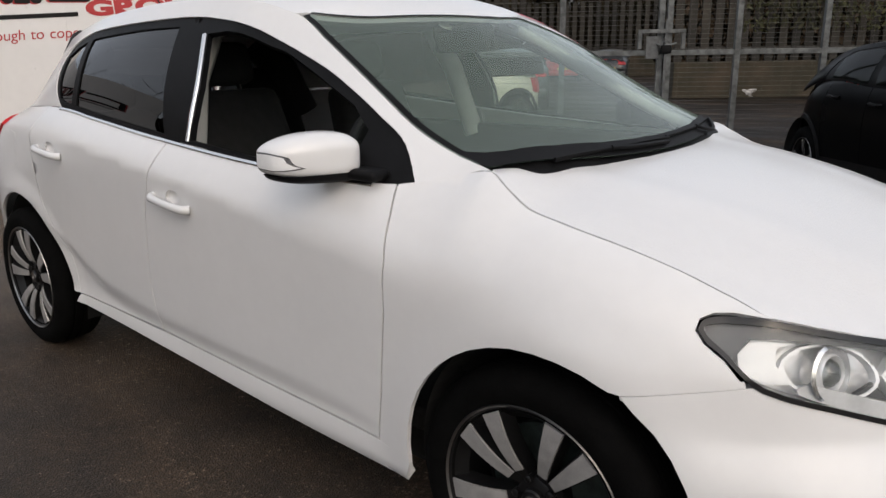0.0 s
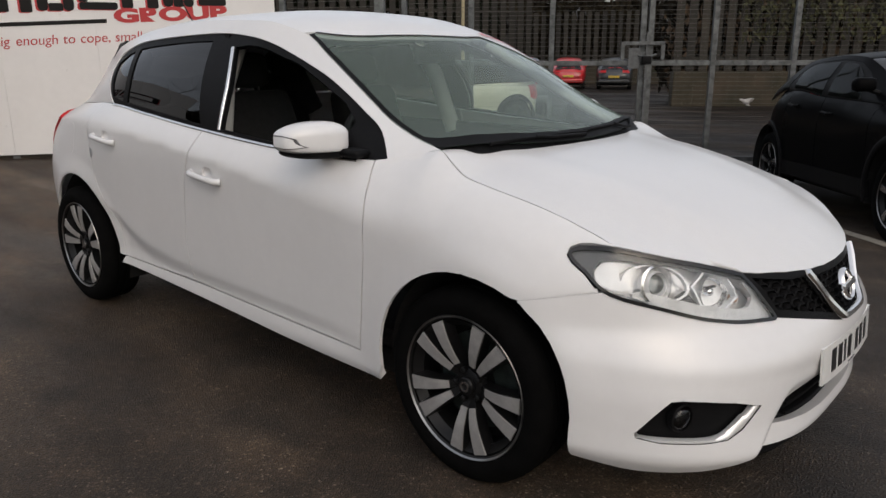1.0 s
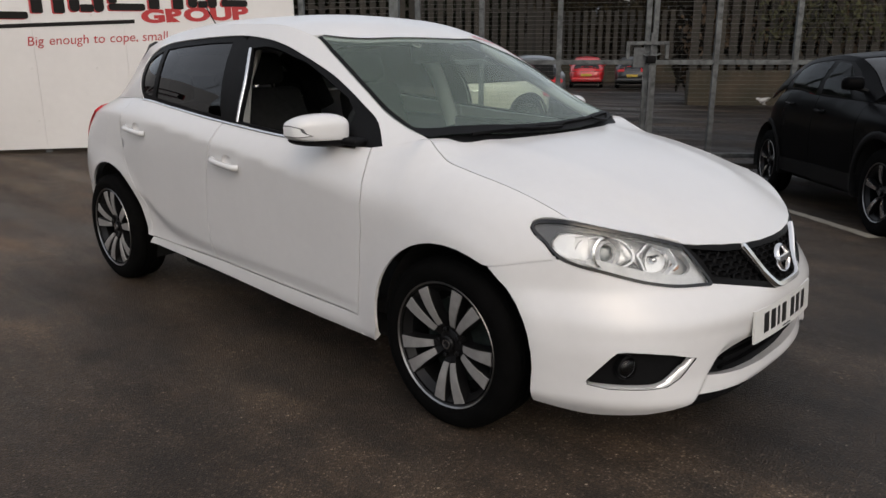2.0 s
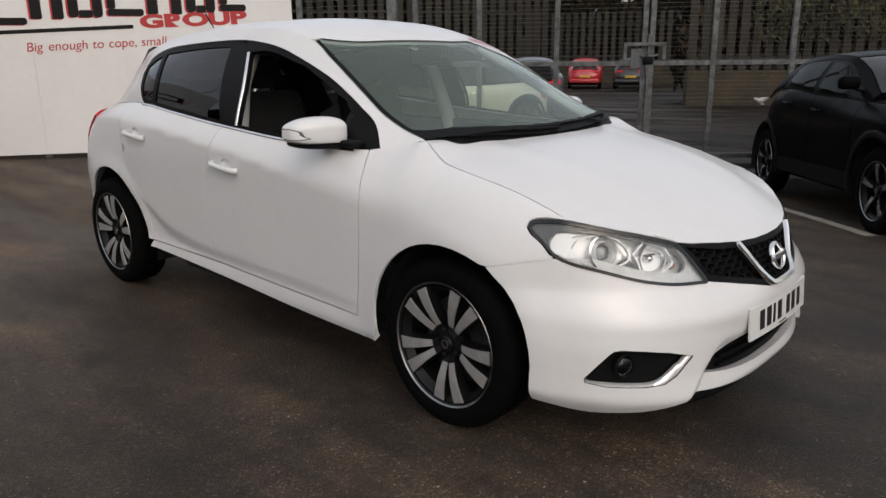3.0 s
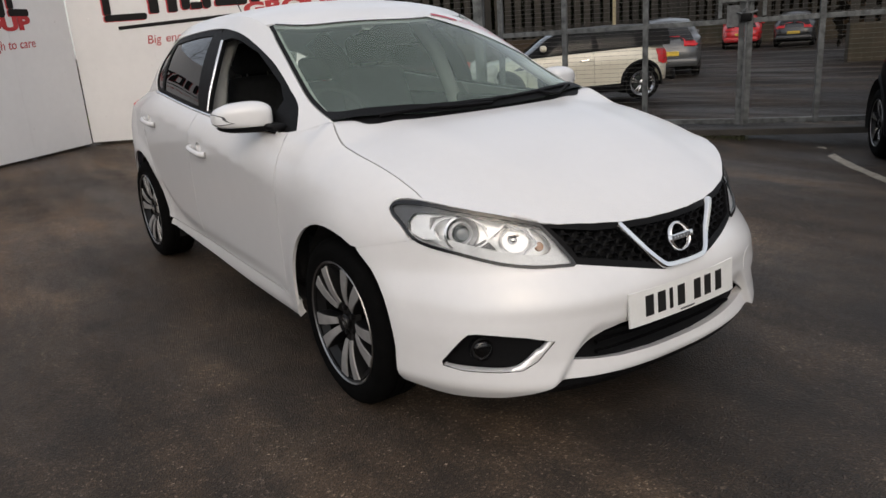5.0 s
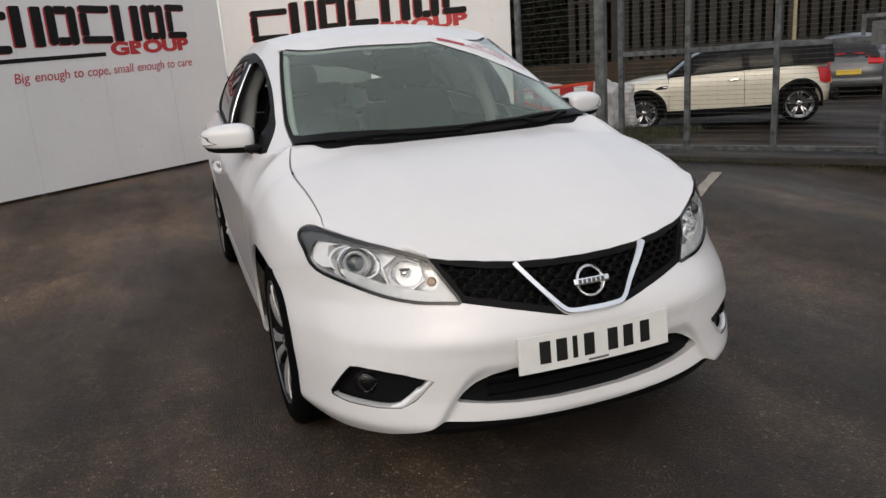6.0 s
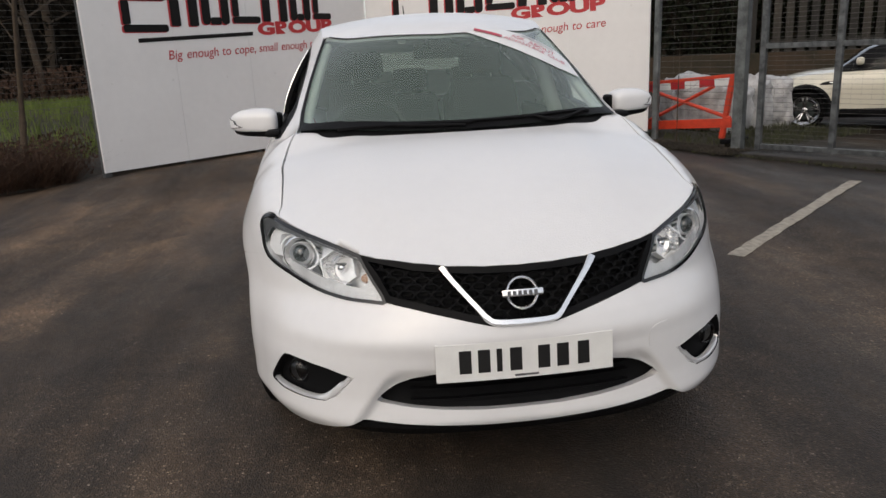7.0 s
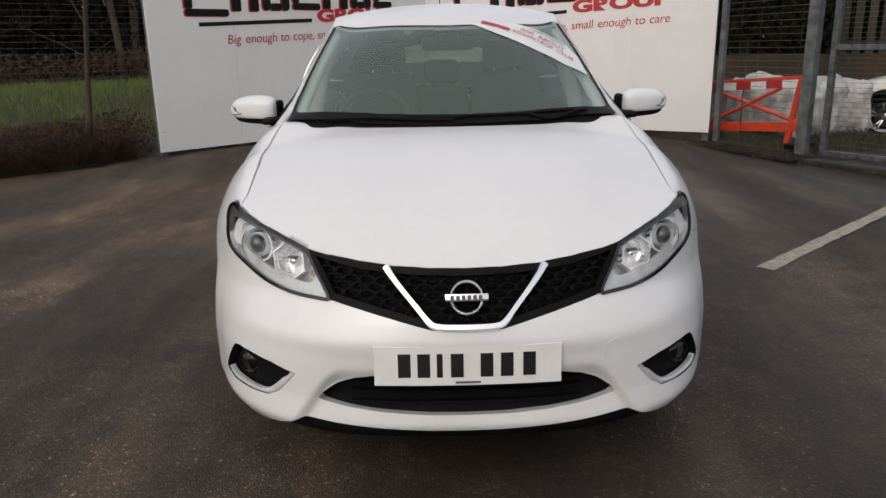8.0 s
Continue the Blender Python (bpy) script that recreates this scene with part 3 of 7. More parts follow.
for s in (-1, 1):
    near = s < 0
    # wing
    fender = wx([(x, HB.belt_z(x) + 0.0012) for x in np.linspace(0.0, 0.40, 21)] + [(0.433, 0.8125), (0.366, 0.8155), (0.335, 0.8135), (0.3175, 0.804), (0.3165, 0.786), (0.334, 0.7665), (0.370, 0.741)] + LAMP_SHUT[::-1], s)
    fender += wx([p for p in ARCH_F[::-1] if p[0] < 0.205 and not (p[0] > 0 and p[1] < 0.5)], s)
    fender += wx([(-0.44, 0.240)] + DOOR_A + [(-0.40, HB.belt_z(-0.40) + 0.004), (-0.36, HB.belt_z(-0.36) + 0.005), (-0.30, HB.belt_z(-0.3) + 0.005), ] + [(x, HB.belt_z(x) + 0.0012) for x in np.linspace(-0.24, -0.02, 12)], s)
    panel("front_wing", [fender], HB.wall, WHITE_PAINT, car, gap=0.0018, scale=W2, step=0.022)
    part("wing_flange", ribbon([HB.on_x(x, z, s) for x, z in smooth_loop(LAMP_SHUT, 4, False)], HB.wall, 0.020, 0.004, base=-0.008, out=(0, s, 0)), WHITE_PAINT, car)
    cups = [[HB.on_x(hx + 0.012 + 0.043 * math.cos(q), hz + 0.016 + 0.026 * math.sin(q), s) for q in np.linspace(0, 2 * math.pi, 21)[:-1]] for hx, hz in HANDLES]
    door = wx(DOOR_A + [(x, HB.belt_z(x)) for x in (-0.5, -0.7, -0.9, -1.1, -1.3)] + DOOR_B[::-1] + [(-1.44, 0.348), (-0.97, 0.336)], s)
    fd = panel("front_door", [door, cups[0]], HB.wall, WHITE_PAINT, car, "front door with its window lowered" if near else "", gap=0.0018, scale=W2, step=0.024)
    door = wx(DOOR_B + [(x, HB.belt_z(x)) for x in (-1.6, -1.8, -2.0, -2.2)] + DOOR_C[::-1] + [(-1.8, 0.346)], s)
    rd = panel("rear_door", [door, cups[1]], HB.wall, WHITE_PAINT, car, gap=0.0018, scale=W2, step=0.024)
    quarter = wx(DOOR_C + [(x, HB.belt_z(x)) for x in (-2.6, -2.8, -3.0, -3.15)] + [(-3.3, HB.belt_z(-3.3)), (-3.36, 0.80), (-3.2, 0.66), (-3.03, 0.56)] + [p for p in ARCH_R[::-1] if (p[1] > 0.47 and p[0] < -2.2) or (p[0] > -2.6 and p[1] > 0.345)] + [(-2.226, 0.345)], s)
    panel("rear_quarter", [quarter], HB.wall, WHITE_PAINT, car, scale=W2, gap=0.0015, step=0.026)
    bump = wx([(-3.03, 0.558), (-3.2, 0.658), (-3.36, 0.795)], s) + [(s * 3.0, 0.80), (s * 3.0, 0.22)] + wx([(-3.3, 0.23), (-3.005, 0.27)] + [p for p in ARCH_R[::-1] if p[1] < 0.47 and p[0] < -2.8], s)
    panel("rear_bumper", [bump], HB.wall, WHITE_PAINT, car, scale=W2, gap=0.0015, step=0.03)
    tail = wx([(-2.90, 0.985), (-2.93, 1.008), (-3.00, 1.012), (-3.08, 1.000)], s) + [(s * 2.75, 0.96), (s * 2.75, 0.70)] + wx([(-3.34, 0.70), (-3.27, 0.735), (-3.18, 0.80), (-3.06, 0.895)], s)
    panel("tail_lamp", [tail], HB.wall, RED_LENS, car, "red tail lamp", lift=0.012, scale=W2, thick=0.03)
    sill = wx(STEP + [(-2.228, 0.306), (-1.8, 0.296), (-1.4, 0.282), (-1.1, 0.268), (-0.9, 0.257), (-0.7, 0.249), (-0.5, 0.243), (-0.352, 0.240), (-0.362, 0.31)], s)
    panel("sill", [sill], HB.wall, WHITE_PAINT, car, scale=W2, gap=0.001, lift=0.0, thick=0.03)
    # wheel-arch liners
    for cx, r in ((0.025, 0.366), (-2.63, 0.388)):
        bm = bmesh.new()
        rows = [[bm.verts.new((cx + r * math.cos(a), s * y, 0.337 + r * math.sin(a))) for a in (radians(-20 + 220 * i / 24) for i in range(25))] for y in (0.795, 0.52)]
        for i in range(24):
            bm.faces.new((rows[0][i], rows[0][i + 1], rows[1][i + 1], rows[1][i]))
        bm.faces.new(rows[1])
        part("arch_liner", bm, CAVITY, car)
    # door handles with their pulls
    for (x, z), d in zip(HANDLES, (fd, rd)):
        y = HB.width(x, z)
        cup = lathe([(1.08, 0.0), (0.97, -0.004), (0.8, -0.015), (0.45, -0.022), (0.0, -0.024)], 24, "Y", Matrix.Translation((x + 0.012, s * HB.width(x, z + 0.016), z + 0.016)) @ Matrix.Diagonal((0.044, s, 0.027, 1)))
        part("handle_recess", cup, WHITE_PAINT, d, smooth=60)
        pts = [(x - 0.108, s * (y + 0.002), z + 0.007), (x - 0.092, s * (y + 0.018), z + 0.007), (x - 0.05, s * (y + 0.026), z + 0.004), (x + 0.03, s * (y + 0.028), z - 0.003), (x + 0.088, s * (y + 0.020), z - 0.009), (x + 0.106, s * (y + 0.002), z - 0.011)]
        line = smooth_loop(pts, 4, False)
        bm = tube(line, 0.014, 10, radii=[0.0155 - 0.003 * math.sin(math.pi * i / (len(line) - 1)) for i in range(len(line))])
        part("door_handle", bm, WHITE_PAINT, d, smooth=70)
    # belt strip
    strip = [HB.on_x(x, HB.belt_z(x) - 0.006, s) for x in np.linspace(-0.50, -2.24, 24)]
    part("belt_strip", ribbon(strip, HB.wall, 0.014, 0.006, out=(0, s, 0)), CHROME, car, "bright metal belt strip", smooth=50)

# cabin sides: white pillars and cant rail around the dark window band
BAND = [(-0.385, 0.968), (-0.475, 1.058), (-0.585, 1.12), (-0.697, 1.178), (-0.84, 1.243), (-1.05, 1.317), (-1.18, 1.358), (-1.32, 1.384), (-1.55, 1.401), (-1.97, 1.388), (-2.25, 1.365), (-2.40, 1.32), (-2.42, 1.27), (-2.37, 1.205), (-2.30, 1.13), (-2.26, 1.088)]


def band_loop():
    up = [HB.on_side(x, z) for x, z in smooth_loop(BAND, 4, False)]
    low = [HB.on_side(x, HB.belt_z(x)) for x in np.linspace(-2.15, -0.5, 9)]
    return up + [(x, 0.0) for x, v in low]


S2 = (1.0, 0.45)
for s in (-1, 1):
    side = HB.side(s)
    up = [HB.on_side(x, z) for x, z in smooth_loop(BAND, 4, False)]
    outline = [(-0.22, 0.0)] + [(-0.36, 0.0), (up[0][0], 0.0)] + up + [(up[-1][0], 0.0)] + [(x, 0.0) for x in (-2.5, -2.7, -2.9, -3.1)] + [(x, 1.0) for x in np.linspace(-3.1, -0.22, 30)]
    panel("cabin_side_frame", [outline], side, WHITE_PAINT, car, scale=S2, step=0.02, thick=0.02)
    # black window surround with the panes' openings
    front = [HB.on_side(x, z) for x, z in ((-0.60, 1.09), (-0.68, 1.148), (-0.86, 1.228), (-1.066, 1.301), (-1.22, 1.343), (-1.30, 1.352), (-1.388, 1.345), (-1.335, 1.255), (-1.306, 1.184), (-1.295, 1.105))] + [(-1.297, 0.03), (-0.60, 0.03)]
    rear = [HB.on_side(x, z) for x, z in ((-1.572, 1.372), (-1.80, 1.368), (-2.02, 1.356), (-2.19, 1.342), (-2.14, 1.25), (-2.115, 1.17))] + [(-2.118, 0.04), (-1.45, 0.03)]
    small = [HB.on_side(x, z) for x, z in ((-2.235, 1.333), (-2.31, 1.315), (-2.38, 1.275), (-2.33, 1.20), (-2.27, 1.12))] + [(-2.23, 0.06), (-2.16, 0.05), HB.on_side(-2.155, 1.17), HB.on_side(-2.18, 1.25)]
    surround = panel("window_surround", [[(x, max(0, v)) for x, v in band_loop()], front, rear, small], side, BLACK_PLASTIC, car, "black window surround and mirror corner", scale=S2, step=0.018, lift=-0.005, thick=0.02)
    rp = panel("rear_window", [rear], side, DARK_GLASS, car, "dark privacy glass", scale=S2, lift=-0.010, thick=0)
    sp = panel("quarter_window", [small], side, DARK_GLASS, car, "dark privacy glass", scale=S2, lift=-0.010, thick=0)
    rp.visible_shadow = sp.visible_shadow = False
    line = [HB.on_side(x, z) for x, z in ((-1.312, 1.020), (-1.310, 1.105), (-1.322, 1.184), (-1.351, 1.255), (-1.402, 1.342))]
    part("window_channel", ribbon(line, side, 0.016, 0.006, base=-0.004, out=(0, s, 0)), CHROME, car, "bright edge of the window channel", smooth=50)
    if s > 0:
        gp = panel("front_window", [front], side, WINDOW_GLASS, car, "clear glass", scale=S2, lift=-0.010, thick=0)
        gp.visible_shadow = False
    # door mirror
    mir = new("door_mirror")
    mir.parent = car
    def skin(x, y, z, s=s):
        """The cap's rounded box, swept back and slimmer to its outer end; x, y and z run on a unit ball."""
        x, y, z = math.copysign(abs(x) ** 0.55, x), math.copysign(abs(y) ** (0.62 if y > 0 else 0.42), y), math.copysign(abs(z) ** (0.60 if z > 0 else 0.38), z)
        t = clamp(y * 0.5 + 0.5)
        up = 0.066 - 0.032 * t**2.0 - 0.020 * (1 - t) ** 2 - 0.010 * x * x
        return Vector((-0.612 - 0.052 * t**1.3 + x * (0.080 - 0.018 * t), s * (0.872 + 0.108 * y), 1.043 + z * (up if z > 0 else 0.060 - 0.012 * t)))

    shell = bmesh.new()
    bmesh.ops.create_uvsphere(shell, u_segments=40, v_segments=28, radius=1)
    low = shell.copy()
    for v in shell.verts:
        v.co = skin(*v.co)
    for v in low.verts:
        q = skin(v.co.x * 0.97, v.co.y, v.co.z)
        v.co = Vector((-0.630 + (q.x + 0.630) * 0.95, s * (0.762 + (abs(q.y) - 0.764) * 0.95), min(q.z, 1.015) - 0.017))
    for b in (shell, low):
        bmesh.ops.recalc_face_normals(b, faces=b.faces)
    part("mirror_cap", shell, WHITE_PAINT, mir, "white painted cap", smooth=70)
    part("mirror_base", low, BLACK_PLASTIC, mir, "black lower shell", smooth=60)
    part("mirror_neck", boxed((-0.675, s * 0.766 - 0.016, 0.985), (-0.575, s * 0.766 + 0.016, 1.072), 0.014), BLACK_PLASTIC, mir, "black inner cheek", smooth=60)
    part("mirror_arm", boxed((-0.66, s * 0.78 - 0.035, 0.978), (-0.47, s * 0.78 + 0.030, 1.006), 0.011), BLACK_PLASTIC, mir, smooth=60)

    def ball(a, b):
        return skin(math.cos(b) * math.cos(a), math.cos(b) * math.sin(a), math.sin(b))

    wedge = [(0.28, -0.15), (0.6, -0.02), (1.0, 0.10), (1.45, 0.20), (1.82, 0.18), (1.85, -0.20), (1.4, -0.30), (0.9, -0.27), (0.55, -0.22)]
    panel("mirror_indicator", [wedge], ball, LAMP_DARK, mir, "dark indicator edge", step=0.08, lift=0.0012, thick=0.003)
    panel("indicator_lens", [[(1.2 + (p - 1.2) * 0.86, -0.07 + (q + 0.07) * 0.68) for p, q in wedge]], ball, LAMP_WHITE, mir, "clear indicator lens", step=0.08, lift=0.003, thick=0.003)

# bonnet
def wing_y(x):
    """How far out the wing's upper edge stands."""
    return abs(HB.wall(*HB.on_x(x, HB.belt_z(x) + 0.001, 1))[1])


def hood(x, y):
    """The bonnet's skin before its front edge is brought down: it meets the wings' upper edges."""
    k = ease((x - 0.36) / 0.08)
    out = wing_y(min(x, 0.44)) * (1 - k) + HB.bonnet_y(x) * k
    low = (HB.belt_z(x) - 0.0006) * (1 - k) + HB.bonnet_edge(x) * k
    top = HB.bonnet_z(x)
    ridge = HB.bonnet_ridge * math.exp(-(((abs(y) - 0.36 - 0.12 * clamp(-x + 0.5)) / 0.07) ** 2)) * ease((0.66 - x) / 0.3)
    return x, y, top - (top - low) * (abs(y) / out) ** 2.4 + ridge


FRONT_LINE = spline((0.0, 0.703), (0.1, 0.704), (0.2, 0.708), (0.3, 0.717), (0.40, 0.727), (0.452, 0.736), (0.53, 0.762), (0.60, 0.782), (0.66, 0.801), (0.69, 0.811))
front_edge = [(HB.wall(*HB.on_y(y, FRONT_LINE(y)))[0] + 0.003, y) for y in (0.0, 0.1, 0.2, 0.3, 0.4, 0.452, 0.53, 0.60, 0.655)]
EDGE_X = spline(*[(y, x) for x, y in front_edge])
LIFT = spline(*[(y, FRONT_LINE(y) - hood(x, y)[2]) for x, y in front_edge])


def bonnet(x, y):
    """The bonnet's skin, brought to the lamps' and the grille's top line at its front."""
    a, b, z = hood(x, y)
    q = min(abs(y), 0.66)
    return a, b, z + LIFT(q) * ease(1 - (EDGE_X(q) - x) / 0.30)


edge_y = [(x, wing_y(x) - 0.0014) for x in np.linspace(0.425, -0.225, 40)]
rear_edge = [(-0.235, 0.650), (-0.215, 0.60), (-0.160, 0.45), (-0.112, 0.28), (-0.090, 0.14), (-0.084, 0.0)]
half = front_edge + edge_y + rear_edge
loop = half + [(x, -y) for x, y in half[-2:0:-1]]
panel("bonnet", [loop], bonnet, WET_PAINT, car, "white bonnet beaded with rain", step=0.03, thick=0.025)

# grey strip below the bonnet's edges: the gap's shade put in as colour
for s in (-1, 1):
    bm = bmesh.new()
    rows = [[bm.verts.new((x, s * (wing_y(x) + a), HB.belt_z(x) + b)) for a, b in ((-0.022, -0.012), (-0.002, -0.009), (0.006, -0.016))] for x in np.linspace(0.42, -0.225, 40)]
    for p, q in zip(rows, rows[1:]):
        for i in range(2):
            bm.faces.new((p[i], p[i + 1], q[i + 1], q[i]))
    part("gap_strip", bm, GAP_GREY, car, "grey strip painting the shade in the bonnet gap")

# roof, windscreen, tailgate
top_edge = [(-0.70, 0.0), (-0.712, 0.1), (-0.742, 0.2), (-0.79, 0.3), (-0.86, 0.4), (-0.955, 0.48), (-1.03, 0.53)]
top_edge = [(-0.70, 0.0)] + [tuple(p) for p in smooth_loop(top_edge, 5, False)][1:]
rail = [(x, HB.rail_y(x)) for x in np.linspace(-1.05, -2.93, 24)]
half = top_edge + rail + [(-2.97, 0.3), (-2.98, 0.0)]
panel("roof", [half + [(x, -y) for x, y in half[-2:0:-1]]], HB.top, WET_PAINT, car, "white roof panel", step=0.035, thick=0.02)
low_edge = [(-0.235, 0.645), (-0.205, 0.58), (-0.155, 0.45), (-0.115, 0.28), (-0.10, 0.14), (-0.095, 0.0)]
pillar = [(x, HB.rail_y(x) - 0.004) for x in np.linspace(-1.02, -0.25, 14)]
half = [(x + 0.008, y) for x, y in top_edge[:-1]] + pillar + low_edge
screen = half + [(x, -y) for x, y in half[-2:0:-1]]
inner = [(x + 0.001, y * 0.985) for x, y in top_edge[:-1]] + [(x, HB.rail_y(x) - 0.020) for x in np.linspace(-1.004, -0.33, 13)] + [(-0.285, 0.612), (-0.252, 0.567), (-0.202, 0.44), (-0.162, 0.28), (-0.146, 0.14), (-0.141, 0.0)]
inner_loop = inner + [(x, -y) for x, y in inner[-2:0:-1]]
ws = panel("windscreen", [screen], HB.top, SCREEN_GLASS, car, "greenish windscreen glass", step=0.04, thick=0, lift=-0.002)
ws.visible_shadow = False
panel("windscreen_border", [screen, inner_loop], HB.top, BLACK_PLASTIC, car, "black screen border", step=0.03, thick=0, lift=0.001)
gate = [(-2.955, 0.43), (-3.10, 0.46), (-3.14, 0.0), (-3.10, -0.46), (-2.955, -0.43), (-2.99, 0.0)]
rw = panel("tailgate_window", [gate], HB.top, TAIL_GLASS, car, "tinted tailgate glass", thick=0)
rw.visible_shadow = False
bm = bmesh.new()
rows = [[bm.verts.new((x, y * w, z)) for y in np.linspace(-1, 1, 15)] for x, z, w in ((-3.36, 0.78, 0.60), (-3.30, 0.92, 0.57), (-3.18, 1.06, 0.50), (-3.08, 1.17, 0.46))]
for a, b in zip(rows, rows[1:]):
    for i in range(14):
        bm.faces.new((a[i], a[i + 1], b[i + 1], b[i]))
part("tailgate", bm, WHITE_PAINT, car, smooth=60)
part("roof_aerial", tube([(-2.75, 0.0, 1.455), (-2.83, 0.0, 1.53), (-2.93, 0.0, 1.64)], 0.004, 6), BLACK_PLASTIC, car)

# front bumper with its openings
shut_r = [HB.on_x(x, z, -1) for x, z in LAMP_SHUT]
lamp_low = [p for p in lamp_outline(-1)[9:]]                   # grille corner, then out to the side
lower = [HB.on_y(-y, z) for y, z in ((0.0, 0.542), (0.094, 0.544), (0.20, 0.569), (0.30, 0.590))] + lamp_low[:6] + [HB.on_x(0.420, 0.697, -1)]
arch = [HB.on_x(x, z, -1) for x, z in ARCH_F if x > 0.2 and z < 0.65]
under = [HB.on_x(0.376, 0.222, -1), HB.on_x(0.5, 0.203, -1), HB.on_y(-0.72, 0.200), HB.on_y(-0.62, 0.208), HB.on_y(-0.56, 0.222), HB.on_y(-0.52, 0.236), HB.on_y(-0.475, 0.256), HB.on_y(-0.38, 0.247), HB.on_y(-0.25, 0.237), HB.on_y(-0.1, 0.228), (0.0, 0.226)]
half = lower + shut_r[-2::-1] + arch + under
loop = half + [(-u, z) for u, z in half[-2:0:-1]]
intake = [(0.0, 0.276), (-0.11, 0.277), (-0.24, 0.285), (-0.34, 0.296), (-0.420, 0.309), (-0.432, 0.318), (-0.412, 0.340), (-0.37, 0.370), (-0.325, 0.391), (-0.265, 0.404), (0.0, 0.408)]
intake = [HB.on_y(y, z) for y, z in intake]
intake = intake + [(-u, z) for u, z in intake[-2:0:-1]]


def fog_outline(s):
    return [HB.on_y(s * y, z) for y, z in ((0.492, 0.390), (0.57, 0.412), (0.64, 0.423), (0.685, 0.427))] + [HB.on_x(x, z, s) for x, z in ((0.614, 0.424), (0.600, 0.408), (0.576, 0.376), (0.540, 0.328), (0.543, 0.313))] + [HB.on_y(s * y, z) for y, z in ((0.72, 0.302), (0.64, 0.300), (0.585, 0.304), (0.545, 0.328))]


def bumper_wall(u, z):
    """The bumper's skin: set back round the intake, inside a slanting ridge below each fog lamp."""
    x, y, z = HB.wall(u, z)
    ridge = 0.520 - (z - 0.24) * 0.72
    return x - 0.024 * ease((ridge - abs(y)) / 0.050) * (1 - ease((z - 0.36) / 0.07)), y, z


panel("front_bumper", [loop, intake, fog_outline(-1), fog_outline(1)], bumper_wall, WHITE_PAINT, car, "white bumper with fog lamp recesses", scale=W2, step=0.011, thick=0.035, gap=0.0009)
panel("lower_grille", [[(u * 1.06, z + (0.012 if z > 0.3 else -0.012)) for u, z in intake]], HB.wall, GRILLE_BLACK, car, "black lower grille", lift=-0.055, scale=W2, thick=0)
for z in (0.315, 0.342, 0.369):
    line = [HB.on_y(y, z) for y in np.linspace(-0.34, 0.34, 16)]
    part("grille_bar", ribbon(line, HB.wall, 0.010, 0.012, base=-0.045), GRILLE_BLACK, car)
under_lip = [HB.on_x(x, 0.196, -1) for x in (0.40, 0.44, 0.48)] + [HB.on_y(y, 0.194) for y in np.linspace(-0.76, 0.76, 40)] + [HB.on_x(x, 0.196, 1) for x in (0.48, 0.44, 0.40)]
part("under_lip", ribbon(under_lip, HB.wall, 0.062, 0.02, base=-0.042), BLACK_PLASTIC, car, "black under-bumper lip")
part("underbody", boxed((-3.2, -0.66, 0.16), (-3.02, 0.66, 0.30), 0.03), CAVITY, car)
part("underbody", boxed((-2.20, -0.67, 0.16), (-0.40, 0.67, 0.27), 0.03), CAVITY, car)
part("underbody", boxed((-3.1, -0.56, 0.16), (0.45, 0.56, 0.30), 0.03), CAVITY, car)

